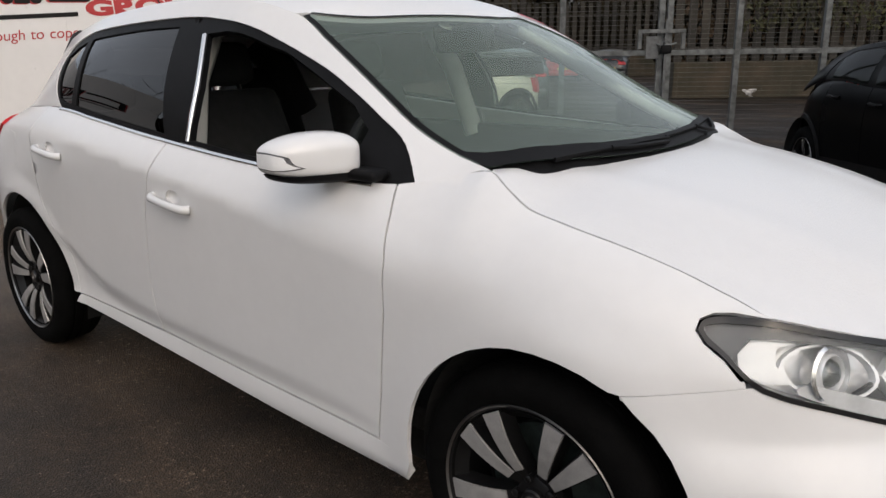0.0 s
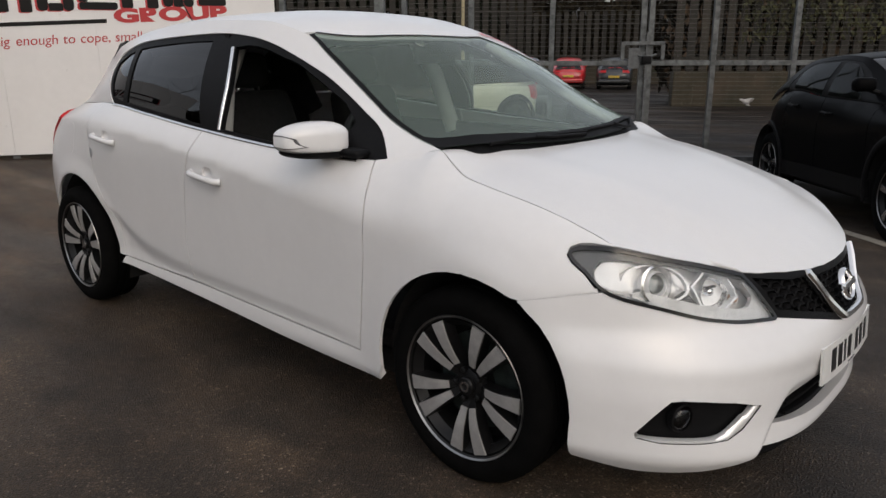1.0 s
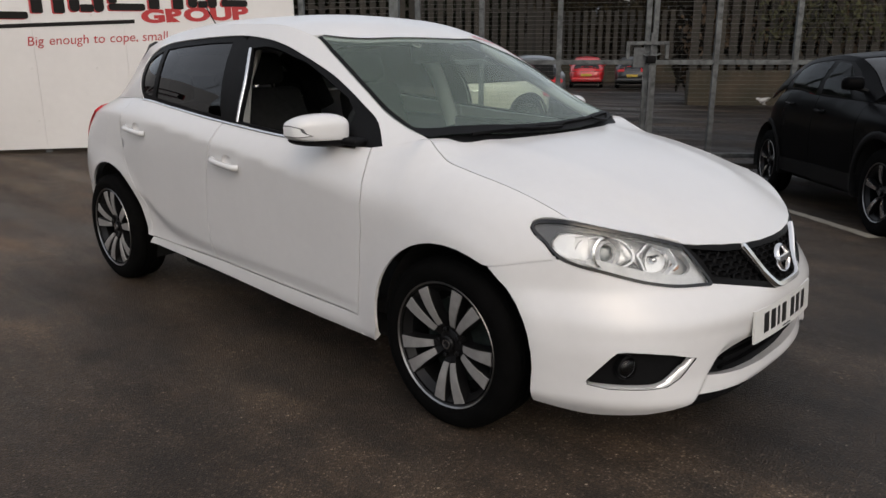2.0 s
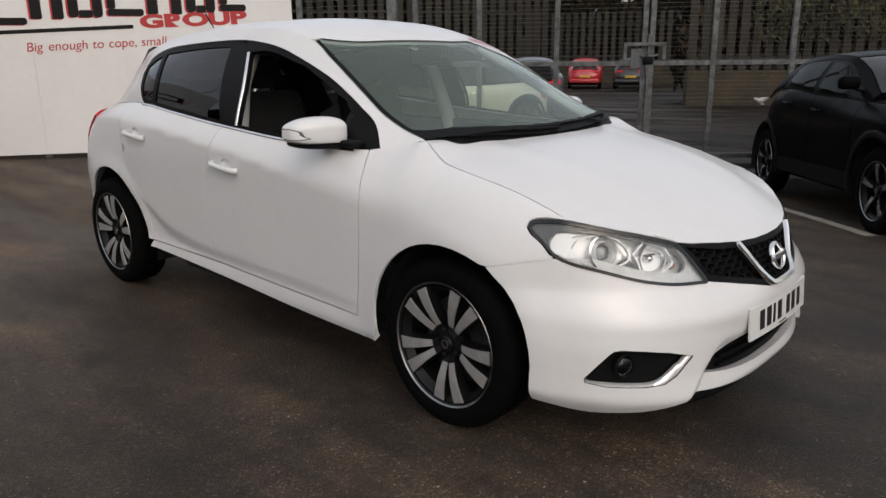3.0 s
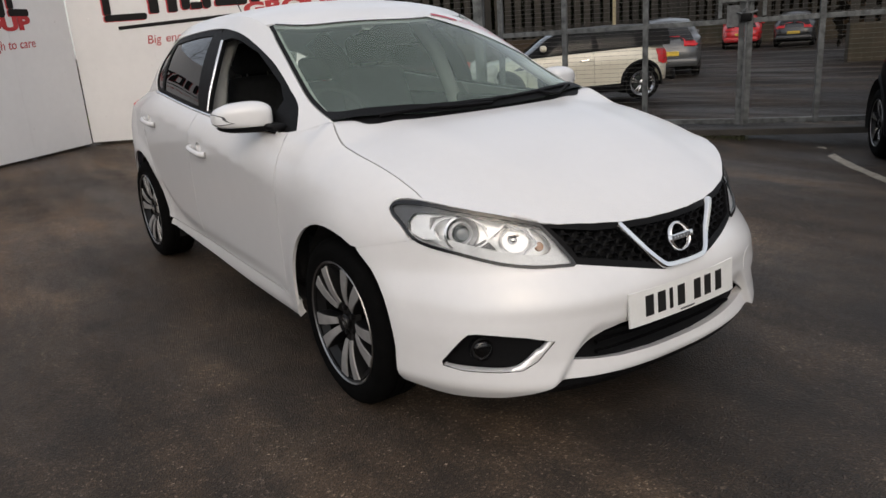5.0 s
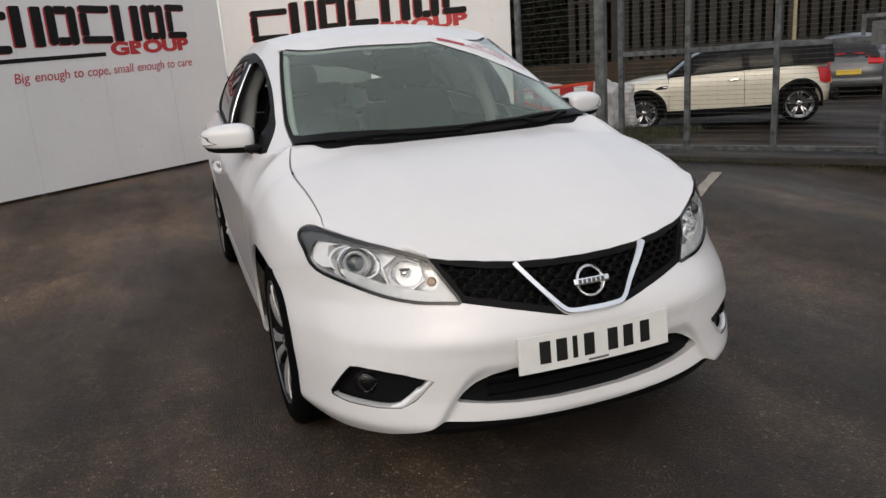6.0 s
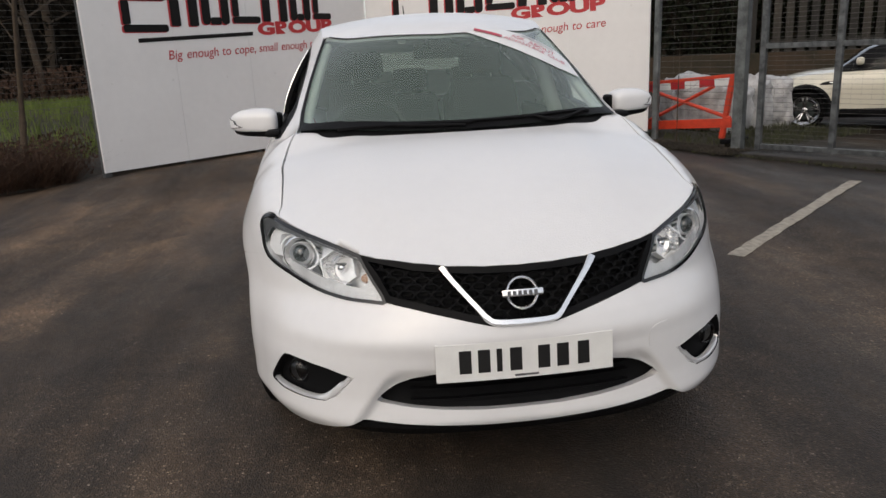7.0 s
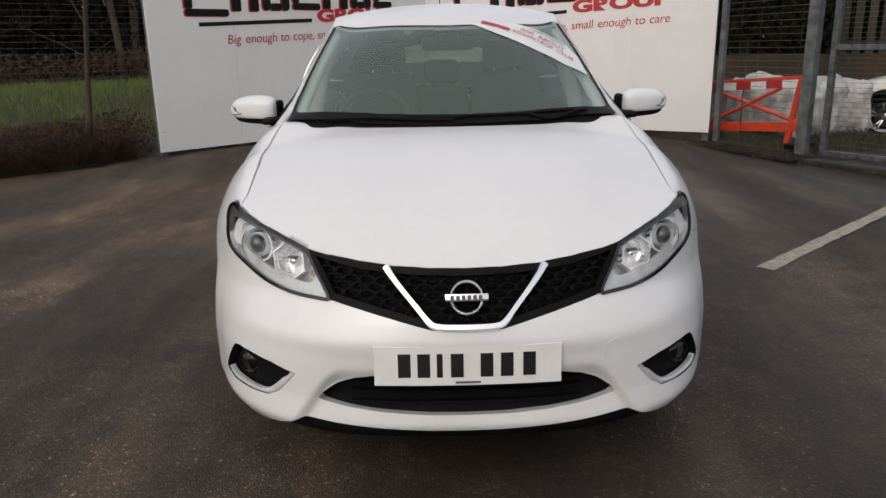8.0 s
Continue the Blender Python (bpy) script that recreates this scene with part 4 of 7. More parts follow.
for s in (-1, 1):
    fog = new("fog_lamp")
    fog.parent = car
    fo = fog_outline(s)
    panel("fog_liner", [fo, [tuple(q / np.array(W2)) for q in shrink([np.array(p) * np.array(W2) for p in fo], 0.002)]], HB.wall, GRILLE_BLACK, fog, lift=-0.001, scale=W2, step=0.02, thick=0.034)
    panel("fog_recess", [fog_outline(s)], HB.wall, GRILLE_BLACK, fog, lift=-0.034, scale=W2, thick=0)
    strip = [HB.on_x(0.552, 0.312, s)] + [HB.on_y(s * y, z) for y, z in ((0.75, 0.306), (0.69, 0.303), (0.63, 0.303), (0.585, 0.308), (0.555, 0.326), (0.525, 0.356), (0.498, 0.387))]
    part("fog_trim", ribbon(smooth_loop(strip, 4, False), HB.wall, [0.018 + 0.022 * ease((i - 12) / 6) * (1 if i < 24 else 0.5) for i in range(29)], 0.012, base=-0.016, out=(1, s * 0.5, 0)), FOG_SILVER, fog, "chrome edge trim", smooth=50)
    u, z = HB.on_y(s * 0.680, 0.366)
    p, n = Vector(HB.wall(u, z)), normal_of(HB.wall, u, z, (1, 0, 0))
    aim = n.lerp(Vector((1, 0, 0)), 0.6).normalized()
    m = Matrix.Translation(p - n * 0.03) @ aim.to_track_quat("X", "Z").to_matrix().to_4x4()
    part("fog_lens", lathe([(0.035, -0.01), (0.035, 0.005), (0.029, 0.013), (0.015, 0.017), (0, 0.018)], 24, "X", m), glass("fog_glass", (0.5, 0.5, 0.5), 0.9), fog, "round clear lens", smooth=50)
    part("fog_bowl", lathe([(0.034, -0.005), (0.018, -0.026), (0, -0.030)], 24, "X", m), LAMP_DARK, fog, smooth=60)
    part("fog_ring", lathe([(0.041, -0.012), (0.041, 0.005), (0.035, 0.008), (0.035, -0.012), (0.041, -0.012)], 24, "X", m), BLACK_PLASTIC, fog, smooth=40)

    # headlamp
    lamp = new("headlamp")
    lamp.parent = car
    outline = smooth_loop(lamp_outline(s)[:8], 3, False) + smooth_loop(lamp_outline(s)[8:], 3, False)
    panel("headlamp_rim", [outline, [tuple(q / np.array(W2)) for q in shrink([np.array(p) * np.array(W2) for p in outline], 0.010)]], HB.wall, BLACK_GLOSS, lamp, "black lamp edge", scale=W2, step=0.015, lift=0.003, thick=0.008)
    cover = panel("headlamp_lens", [outline], HB.wall, CLEAR_GLASS, lamp, "clear polycarbonate lens", scale=W2, step=0.02, lift=0.001, thick=0)
    cover.visible_shadow = False
    panel("headlamp_housing", [outline], HB.wall, REFLECTOR, lamp, "bright lamp housing", scale=W2, step=0.02, lift=-0.060, thick=0)
    panel("headlamp_wall", [outline, [tuple(q / np.array(W2)) for q in shrink([np.array(p) * np.array(W2) for p in outline], 0.006)]], HB.wall, LAMP_GREY, lamp, "grey inner edge", scale=W2, step=0.02, lift=-0.006, thick=0.052)
    # satin dark brow along the top and over the outer tip
    o = lamp_outline(s)
    brow = o[:8] + [HB.on_y(s * 0.447, 0.715), HB.on_y(s * 0.53, 0.741), HB.on_y(s * 0.60, 0.760), HB.on_y(s * 0.665, 0.772)] + [HB.on_x(0.440, 0.780, s), HB.on_x(0.400, 0.778, s), HB.on_x(0.388, 0.752, s), HB.on_x(0.396, 0.722, s), HB.on_x(0.372, 0.742, s)]
    panel("lamp_brow", [brow], HB.wall, LAMP_DARK, lamp, "dark satin lamp brow", scale=W2, step=0.018, lift=-0.008, thick=0.004)
    # bright side wall behind the outer tip
    cheek = [HB.on_x(0.405, 0.779, s), HB.on_x(0.475, 0.772, s), HB.on_y(s * 0.710, 0.765), HB.on_y(s * 0.718, 0.735), HB.on_y(s * 0.708, 0.700), HB.on_x(0.440, 0.698, s), HB.on_x(0.400, 0.720, s), HB.on_x(0.390, 0.752, s)]
    panel("lamp_cheek", [cheek], HB.wall, LAMP_WHITE, lamp, "bright outer reflector wall", scale=W2, step=0.015, lift=-0.020, thick=0.03)
    guide = [HB.on_y(s * y, z) for y, z in ((0.393, 0.613), (0.44, 0.609), (0.505, 0.614), (0.585, 0.630), (0.655, 0.657), (0.705, 0.684))] + [HB.on_y(s * y, z) for y, z in ((0.690, 0.700), (0.640, 0.683), (0.575, 0.660), (0.50, 0.645), (0.455, 0.644), (0.436, 0.668), (0.452, 0.708), (0.436, 0.700))]
    panel("light_guide", [smooth_loop(guide, 3)], HB.wall, LAMP_GREY, lamp, "frosted grey light guide", scale=W2, step=0.012, lift=-0.014, thick=0.014)

    def hexed(cy, cz, ry, rz, n, turn, k=1.0):
        return [HB.on_y(s * (cy + k * ry * math.cos(2 * math.pi * (i + turn) / n)), cz + k * rz * math.sin(2 * math.pi * (i + turn) / n)) for i in range(n)]

    for y, z, r, kind in ((0.655, 0.722, 0.050, 0), (0.528, 0.693, 0.050, 1)):
        u, zz = HB.on_y(s * y, z)
        p, n = Vector(HB.wall(u, zz)), normal_of(HB.wall, u, zz, (1, 0, 0))
        aim = n.lerp(Vector((1, 0, 0)), 0.55).normalized()
        m = Matrix.Translation(p - n * 0.036) @ aim.to_track_quat("X", "Z").to_matrix().to_4x4()
        if kind == 0:
            bowl = part("lamp_bowl", lathe([(r * 1.12, 0.012), (r, 0.016), (r * 0.9, 0.0), (r * 0.62, -0.03), (0.0, -0.036)], 36, "X", m), LAMP_CHROME, lamp, "chrome reflector bowl", smooth=45)
            loop = smooth_loop(hexed(y - 0.004, z - 0.002, 0.066, 0.052, 7, 0.2), 3)
            panel("lamp_bezel", [loop, smooth_loop(hexed(y - 0.004, z - 0.002, 0.066, 0.052, 7, 0.2, 0.91), 3)], HB.wall, LAMP_WHITE, bowl, "bright satin bezel", scale=W2, step=0.01, lift=-0.020, thick=0.018)
            part("projector_lens", lathe([(r * 0.56, -0.015), (r * 0.56, 0.004), (r * 0.46, 0.016), (r * 0.25, 0.023), (0, 0.025)], 28, "X", m), glass("projector_glass", (0.45, 0.47, 0.48), 2.2), bowl, smooth=60)
            part("projector_back", lathe([(r * 0.56, -0.016), (r * 0.3, -0.026), (0, -0.030)], 28, "X", m), LAMP_DARK, bowl, smooth=60)
            part("projector_ring", lathe([(r * 0.74, -0.01), (r * 0.74, 0.010), (r * 0.66, 0.016), (r * 0.56, 0.006), (r * 0.56, -0.01), (r * 0.74, -0.01)], 36, "X", m), REFLECTOR, bowl, "bright projector ring", smooth=40)
        else:
            bm = bmesh.new()
            rings = [[bm.verts.new(m @ Vector((d, q * 1.10 * math.cos(2 * math.pi * i / 24), q * math.sin(2 * math.pi * i / 24)))) for i in range(24)] for q, d in ((r * 1.0, 0.006), (r * 0.93, -0.010), (r * 0.78, -0.024), (r * 0.5, -0.036), (r * 0.2, -0.041))]
            for k, (a, b) in enumerate(zip(rings, rings[1:])):
                for i in range(24):
                    bm.faces.new((a[i], a[(i + 1) % 24], b[(i + 1) % 24], b[i]))
            bm.faces.new(rings[-1])
            bowl = part("lamp_bowl", bm, LAMP_CHROME, lamp, "faceted chrome reflector")
            loop = hexed(y, z, 0.060, 0.056, 6, 0.35)
            panel("lamp_bezel", [loop, hexed(y, z, 0.060, 0.056, 6, 0.35, 0.91)], HB.wall, LAMP_WHITE, bowl, "bright six-sided edge", scale=W2, step=0.01, lift=-0.018, thick=0.024)
            part("bulb", lathe([(0.014, -0.035), (0.014, -0.010), (0.009, -0.002), (0, 0.0)], 14, "X", m), CHROME, bowl, smooth=50)
            part("bulb_shield", boxed((-0.012, -0.016, 0.010), (0.002, 0.016, 0.016), 0.002, m), LAMP_DARK, bowl)
    u, zz = HB.on_y(s * 0.462, 0.668)
    p, n = Vector(HB.wall(u, zz)), normal_of(HB.wall, u, zz, (1, 0, 0))
    m = Matrix.Translation(p - n * 0.058) @ n.to_track_quat("X", "Z").to_matrix().to_4x4()
    part("indicator_bulb", lathe([(0.015, 0.0), (0.012, 0.010), (0, 0.014)], 16, "X", m), AMBER, lamp, "amber indicator bulb", smooth=50)
    fin = [HB.on_y(s * y, z) for y, z in ((0.600, 0.700), (0.580, 0.664), (0.632, 0.680))]
    panel("lamp_fin", [fin], HB.wall, LAMP_DARK, lamp, "dark infill between the lamps", scale=W2, step=0.01, lift=-0.022, thick=0.01)

# upper grille
grille = [HB.on_y(-y, z) for y, z in ((0.0, 0.702), (0.15, 0.705), (0.30, 0.716), (0.452, 0.734), (0.415, 0.670), (0.382, 0.607), (0.30, 0.589), (0.20, 0.568), (0.094, 0.543), (0.0, 0.541))]
grille = grille + [(-u, z) for u, z in grille[-2:0:-1]]
gr = panel("grille", [grille], HB.wall, CAVITY, car, "black honeycomb grille", lift=-0.035, scale=W2, thick=0)
inner_g = [tuple(q / np.array(W2)) for q in shrink([np.array(p) * np.array(W2) for p in grille], 0.020)]
panel("grille_frame", [grille, inner_g], HB.wall, BLACK_PLASTIC, gr, "black grille frame", lift=0.0, scale=W2, step=0.015, thick=0.03)
comb = bmesh.new()
loop_np = [np.array(inner_g)]
for j in range(10):
    for i in range(-12, 13):
        y, z = (i + 0.5 * (j % 2)) * 0.046, 0.550 + j * 0.019
        u, zz = HB.on_y(y, z)
        if not inside(loop_np, np.array([[u, zz]]))[0]:
            continue
        ring = []
        for sc, lf in ((1.0, -0.012), (0.78, -0.010), (0.70, -0.03)):
            row = []
            for ky, kz in ((-0.5, 0.0), (-0.32, 0.5), (0.32, 0.5), (0.5, 0.0), (0.32, -0.5), (-0.32, -0.5)):
                a, b = HB.on_y(y + ky * sc * 0.050, z + kz * sc * 0.019 * 1.25)
                row.append(comb.verts.new(Vector(HB.wall(a, b)) + Vector((lf, 0, 0))))
            ring.append(row)
        for p, q in zip(ring, ring[1:]):
            for k in range(6):
                comb.faces.new((p[k], p[(k + 1) % 6], q[(k + 1) % 6], q[k]))
part("honeycomb", comb, GRILLE_BLACK, gr, "black honeycomb mesh")
vee = [(-0.222, 0.702), (-0.19, 0.664), (-0.155, 0.622), (-0.122, 0.581), (-0.102, 0.562), (-0.078, 0.553), (0.0, 0.551)]
vee = [HB.on_y(y, z) for y, z in vee + [(-y, z) for y, z in vee[-2::-1]]]
part("chrome_vee", ribbon(smooth_loop(vee, 3, False), HB.wall, 0.022, 0.014, base=0.004), CHROME, car, "chrome V-shaped grille trim", smooth=45)
u, z = HB.on_y(0.0, 0.628)
p = Vector(HB.wall(u, z))
m = Matrix.Translation(p + Vector((0.012, 0, 0))) @ pose(0, 0, 0, 0, -20, 0)
badge = part("badge", lathe([(0.050, -0.004), (0.050, 0.008), (0.044, 0.014), (0.037, 0.008), (0.037, -0.004), (0.050, -0.004)], 40, "X", m), CHROME, car, "round chrome badge with a bar", smooth=50)
part("badge_bar", boxed((-0.002, -0.060, -0.011), (0.016, 0.060, 0.011), 0.004, m), CHROME, badge, smooth=40)
for i in range(6):
    part("badge_mark", boxed((0.0155, -0.045 + i * 0.0155, -0.006), (0.0175, -0.035 + i * 0.0155, 0.006), 0, m), LAMP_DARK, badge)

# number plate: characters left as plain bars
pm = Matrix.Translation((0.870, 0, 0.444)) @ pose(0, 0, 0, 0, -4, 0)


def bent(lo, hi, m=pm, n=16):
    """A thin plate that follows the bumper's curve from side to side."""
    bm = bmesh.new()
    rows = []
    for i in range(n + 1):
        y = lo[1] + (hi[1] - lo[1]) * i / n
        rows.append([bm.verts.new(m @ Vector((x - 0.19 * y * y, y, z))) for x, z in ((lo[0], lo[2]), (hi[0], lo[2]), (hi[0], hi[2]), (lo[0], hi[2]))])
    for p, q in zip(rows, rows[1:]):
        for k in range(4):
            bm.faces.new((p[k], p[(k + 1) % 4], q[(k + 1) % 4], q[k]))
    bm.faces.new(rows[0])
    bm.faces.new(rows[-1])
    return bm


plate = part("number_plate", bent((-0.004, -0.26, -0.0555), (0.003, 0.26, 0.0555)), PLATE_WHITE, car, "white number plate with black characters")
for y in (-0.176, -0.122, -0.078, -0.030, 0.052, 0.108, 0.170):
    w = 0.008 if abs(y + 0.078) < 0.01 else 0.0175
    part("plate_character", bent((0.0025, y - w, -0.032), (0.0042, y + w, 0.036), n=2), PLATE_BLACK, plate)
part("plate_dealer_line", bent((0.0025, -0.035, -0.050), (0.0040, 0.035, -0.044), n=4), LAMP_DARK, plate)
part("plate_bracket", boxed((-0.06, -0.20, -0.045), (-0.016, 0.20, 0.030), 0, pm), BLACK_PLASTIC, car)

# round-cornered tow-eye cover on the bumper
cover = [HB.on_y(y, z) for y, z in ((0.395, 0.478), (0.445, 0.490), (0.462, 0.478), (0.460, 0.432), (0.445, 0.420), (0.402, 0.416), (0.388, 0.430))]
panel("tow_eye_cover", [smooth_loop(cover, 3)], bumper_wall, WHITE_PAINT, car, scale=W2, step=0.015, lift=0.0014, thick=0.003)

# fuel flap on the driver's side rear wing
flap = [HB.on_x(x, z, -1) for x, z in ((-2.55, 0.972), (-2.62, 0.985), (-2.70, 0.978), (-2.755, 0.90), (-2.77, 0.832), (-2.70, 0.818), (-2.62, 0.824), (-2.575, 0.90))]
panel("fuel_flap", [smooth_loop(flap, 3)], HB.wall, WHITE_PAINT, car, scale=W2, step=0.02, lift=0.0008, thick=0.0016)

# wheels
spokes = [(60.6 + 72 * i + d, -d * 0.12) for i in range(5) for d in (-13.2, 13.2)]
for x, sp in ((0.0, 0), (-2.70, -34)):
    for s in (-1, 1):
        wheel(car, (x, s * (0.738 if x > -1 else 0.748), 0.316), 0.316, 0.228, 0.20, s, spokes, ALLOY_DARK, ALLOY_CUT, sp, slim=0.9)

# cabin
cab = new("cabin")
cab.parent = car
part("cabin_floor", boxed((-3.15, -0.70, 0.28), (0.1, 0.70, 0.36), 0.02), INTERIOR, cab)
for s in (-1, 1):
    part("door_lining", boxed((-2.25, s * 0.75 - 0.03, 0.36), (-0.45, s * 0.75 + 0.03, 0.95), 0.02), INTERIOR, cab)
    line = [(x, HB.rail_y(x) * s * 0.955, HB.rail_z(x) - 0.03) for x in np.linspace(-0.30, -1.0, 10)]
    part("pillar_trim", tube(line, 0.022, 8), TRIM_PALE, cab, "pale inner pillar trim", smooth=60)
    part("centre_pillar", tube([(-1.40, s * 0.74, 0.9), (-1.46, s * 0.66, 1.2), (-1.50, s * 0.55, 1.38)], 0.045, 8), TRIM_PALE, cab, smooth=60)
    part("rear_pillar", tube([(-2.55, s * 0.64, 0.95), (-2.6, s * 0.55, 1.18), (-2.65, s * 0.44, 1.33)], 0.09, 8), INTERIOR, cab, smooth=60)
dash = bmesh.new()
prof = [(-0.02, 0.80), (-0.06, 0.93), (-0.20, 0.945), (-0.42, 0.95), (-0.60, 0.93), (-0.68, 0.86), (-0.66, 0.70), (-0.5, 0.55), (-0.1, 0.5)]
rows = [[dash.verts.new((x, y, z + (0.02 if -0.56 < y < -0.18 and x < -0.35 else 0))) for x, z in prof] for y in np.linspace(-0.72, 0.72, 25)]
for a, b in zip(rows, rows[1:]):
    for i in range(len(prof) - 1):
        dash.faces.new((a[i], a[i + 1], b[i + 1], b[i]))
part("dashboard", dash, INTERIOR, cab, smooth=50)
part("headlining", boxed((-2.7, -0.47, 1.36), (-1.05, 0.47, 1.375), 0.004), TRIM_PALE, cab)
part("parcel_shelf", boxed((-3.15, -0.6, 0.95), (-2.75, 0.6, 0.97)), INTERIOR, cab)
tilt = Matrix.Translation((-0.83, -0.36, 0.93)) @ pose(0, 0, 0, 0, 65, 0)
bm = bmesh.new()
rows = []
for i in range(40):
    a = 2 * math.pi * i / 40
    rows.append([bm.verts.new(((0.18 + 0.014 * math.cos(b)) * math.cos(a), (0.18 + 0.014 * math.cos(b)) * math.sin(a), 0.014 * math.sin(b))) for b in (2 * math.pi * k / 8 for k in range(8))])
for i in range(40):
    for k in range(8):
        bm.faces.new((rows[i][k], rows[i][(k + 1) % 8], rows[(i + 1) % 40][(k + 1) % 8], rows[(i + 1) % 40][k]))
bm.transform(tilt)
sw = part("steering_wheel", bm, INTERIOR, cab, "black steering wheel", smooth=80)
part("wheel_boss", boxed((-0.06, -0.08, -0.03), (0.07, 0.08, 0.02), 0.02, tilt), INTERIOR, sw, smooth=60)
part("wheel_spoke", boxed((-0.02, -0.175, -0.015), (0.02, 0.175, 0.005), 0.005, tilt), INTERIOR, sw)
part("steering_column", tube([(-0.6, -0.36, 0.85), (-0.82, -0.36, 0.92)], 0.05, 12), INTERIOR, cab)
for x, ys in ((-1.55, (-0.36, 0.36)), (-2.45, (-0.42, 0.0, 0.42))):
    for y in ys:
        front = x > -2
        seat = new("seat")
        seat.parent = cab
        w = 0.25 if front else 0.21
        part("seat_cushion", boxed((x - 0.05, y - w, 0.42), (x + 0.50, y + w, 0.62), 0.05), SEAT_CLOTH, seat, smooth=60)
        back = Matrix.Translation((x, y, 0.55)) @ pose(0, 0, 0, 0, -18, 0)
        bm = boxed((-0.07, -w, 0.0), (0.07, w, 0.62 if front else 0.50), 0.05)
        for v in bm.verts:
            v.co.y *= 1 - 0.22 * ease((v.co.z - 0.3) / 0.32)
        bm.transform(back)
        part("seat_back", bm, SEAT_CLOTH, seat, smooth=60)
        top = 0.64 if front else 0.51
        part("headrest", boxed((-0.05, -0.13, top), (0.05, 0.13, top + 0.17), 0.045, back), SEAT_CLOTH, seat, smooth=60)
        for dy in (-0.06, 0.06):
            part("headrest_post", tube([back @ Vector((0, dy, top - 0.06)), back @ Vector((0, dy, top + 0.05))], 0.007, 6), CHROME, seat)
mm = Matrix.Translation((-0.86, 0.0, 1.305))
part("rear_view_mirror", boxed((-0.02, -0.125, -0.035), (0.015, 0.125, 0.035), 0.015, mm), INTERIOR, cab, smooth=60)
part("sensor_housing", boxed((-0.09, -0.06, 0.0), (0.10, 0.06, 0.06), 0.02, mm), INTERIOR, cab, smooth=60)
for y in (-0.18, 0.18):
    u = Vector(HB.top(-0.75, y)) + Vector((-0.03, 0, -0.035))
    part("screen_sensor", lathe([(0.0, 0.0), (0.022, 0.002), (0.022, -0.004), (0, -0.004)], 16, "Z", Matrix.Translation(u) @ pose(0, 0, 0, 0, 30, 0)), TRIM_PALE, cab)
# wipers
for pts in (((-0.165, -0.50), (-0.135, -0.28), (-0.12, 0.03)), ((-0.125, 0.02), (-0.145, 0.28), (-0.205, 0.53))):
    line = smooth_loop(pts, 6, False)
    w = part("wiper", ribbon(line, HB.top, 0.007, 0.008, base=0.004, out=(0, 0, 1)), BLACK_PLASTIC, car, "black wiper")
    arm = smooth_loop([(pts[2][0] + 0.012, pts[2][1] - 0.03), (pts[1][0] + 0.016, pts[1][1] + 0.1), (pts[1][0], pts[1][1])], 5, False)
    part("wiper_arm", ribbon(arm, HB.top, 0.011, 0.006, base=0.009, out=(0, 0, 1)), BLACK_PLASTIC, w)
bm = bmesh.new()
grid = [[bm.verts.new(Vector(HB.top(x0 + dx, y)) + Vector((0, 0, -0.018 - dx * 0.2))) for dx in (-0.06, 0.0, 0.06)] for x0, y in [(-0.085 - 0.13 * (abs(y) / 0.65) ** 2.2, y) for y in np.linspace(-0.65, 0.65, 25)]]
for a, b in zip(grid, grid[1:]):
    for i in range(2):
        bm.faces.new((a[i], a[i + 1], b[i + 1], b[i]))
part("scuttle_panel", bm, BLACK_PLASTIC, car, "black scuttle panel")

# dealer's sticker band across the top corner of the windscreen
BAND_A, BAND_B = Vector((-0.735, 0.115)), Vector((-0.590, 0.615))
bd = (BAND_B - BAND_A).normalized()
bn = Vector((-bd.y, bd.x))
sticker = [(-0.722, 0.095), (-0.755, 0.20), (-0.800, 0.30), (-0.800, 0.43), (-0.760, 0.545), (-0.700, 0.583), (-0.560, 0.603), (-0.552, 0.50), (-0.590, 0.36), (-0.650, 0.21)]
st = panel("screen_sticker", [sticker], HB.top, PLATE_WHITE, car, "white sticker band with red lettering", step=0.03, lift=0.002, thick=0)


def on_screen(name, body, size, start, mat, off):
    """Letters laid on the windscreen's curve, read from outside."""
    cu = bpy.data.curves.new(name, "FONT")
    cu.body, cu.size = body, size
    tmp = new("tmp_text", cu)
    me = bpy.data.meshes.new_from_object(tmp.evaluated_get(bpy.context.evaluated_depsgraph_get()))
    bpy.data.objects.remove(tmp)
    me.materials.clear()
    me.materials.append(mat)
    for v in me.vertices:
        q = BAND_A + bd * (start + v.co.x) + bn * (off + v.co.y * 1.5)
        v.co = Vector(HB.top(q.x, q.y)) + Vector((0.003, 0, 0.005))
    ob = new(name, me)
    ob.parent = st
    return ob


for word, start in (("ASK", 0.205), ("ABOUT", 0.285)):
    on_screen("sticker_word", word, 0.036, start, STICKER_RED, 0.050)
for word, start in (("ADVANTAGE", 0.175), ("CLUB", 0.375)):
    on_screen("sticker_word", word, 0.031, start, STICKER_RED, 0.004)
for a0, a1, o0, o1, mt in ((0.035, 0.165, 0.004, 0.032, STICKER_RED), (0.24, 0.40, 0.118, 0.140, LAMP_GREY)):
    bm = bmesh.new()
    rows = [[bm.verts.new(Vector(HB.top(*(BAND_A + bd * a + bn * o))) + Vector((0.003, 0, 0.005))) for o in (o0, o1)] for a in np.linspace(a0, a1, 6)]
    for p, q in zip(rows, rows[1:]):
        bm.faces.new((p[0], p[1], q[1], q[0]))
    part("sticker_name_bar", bm, mt, st)
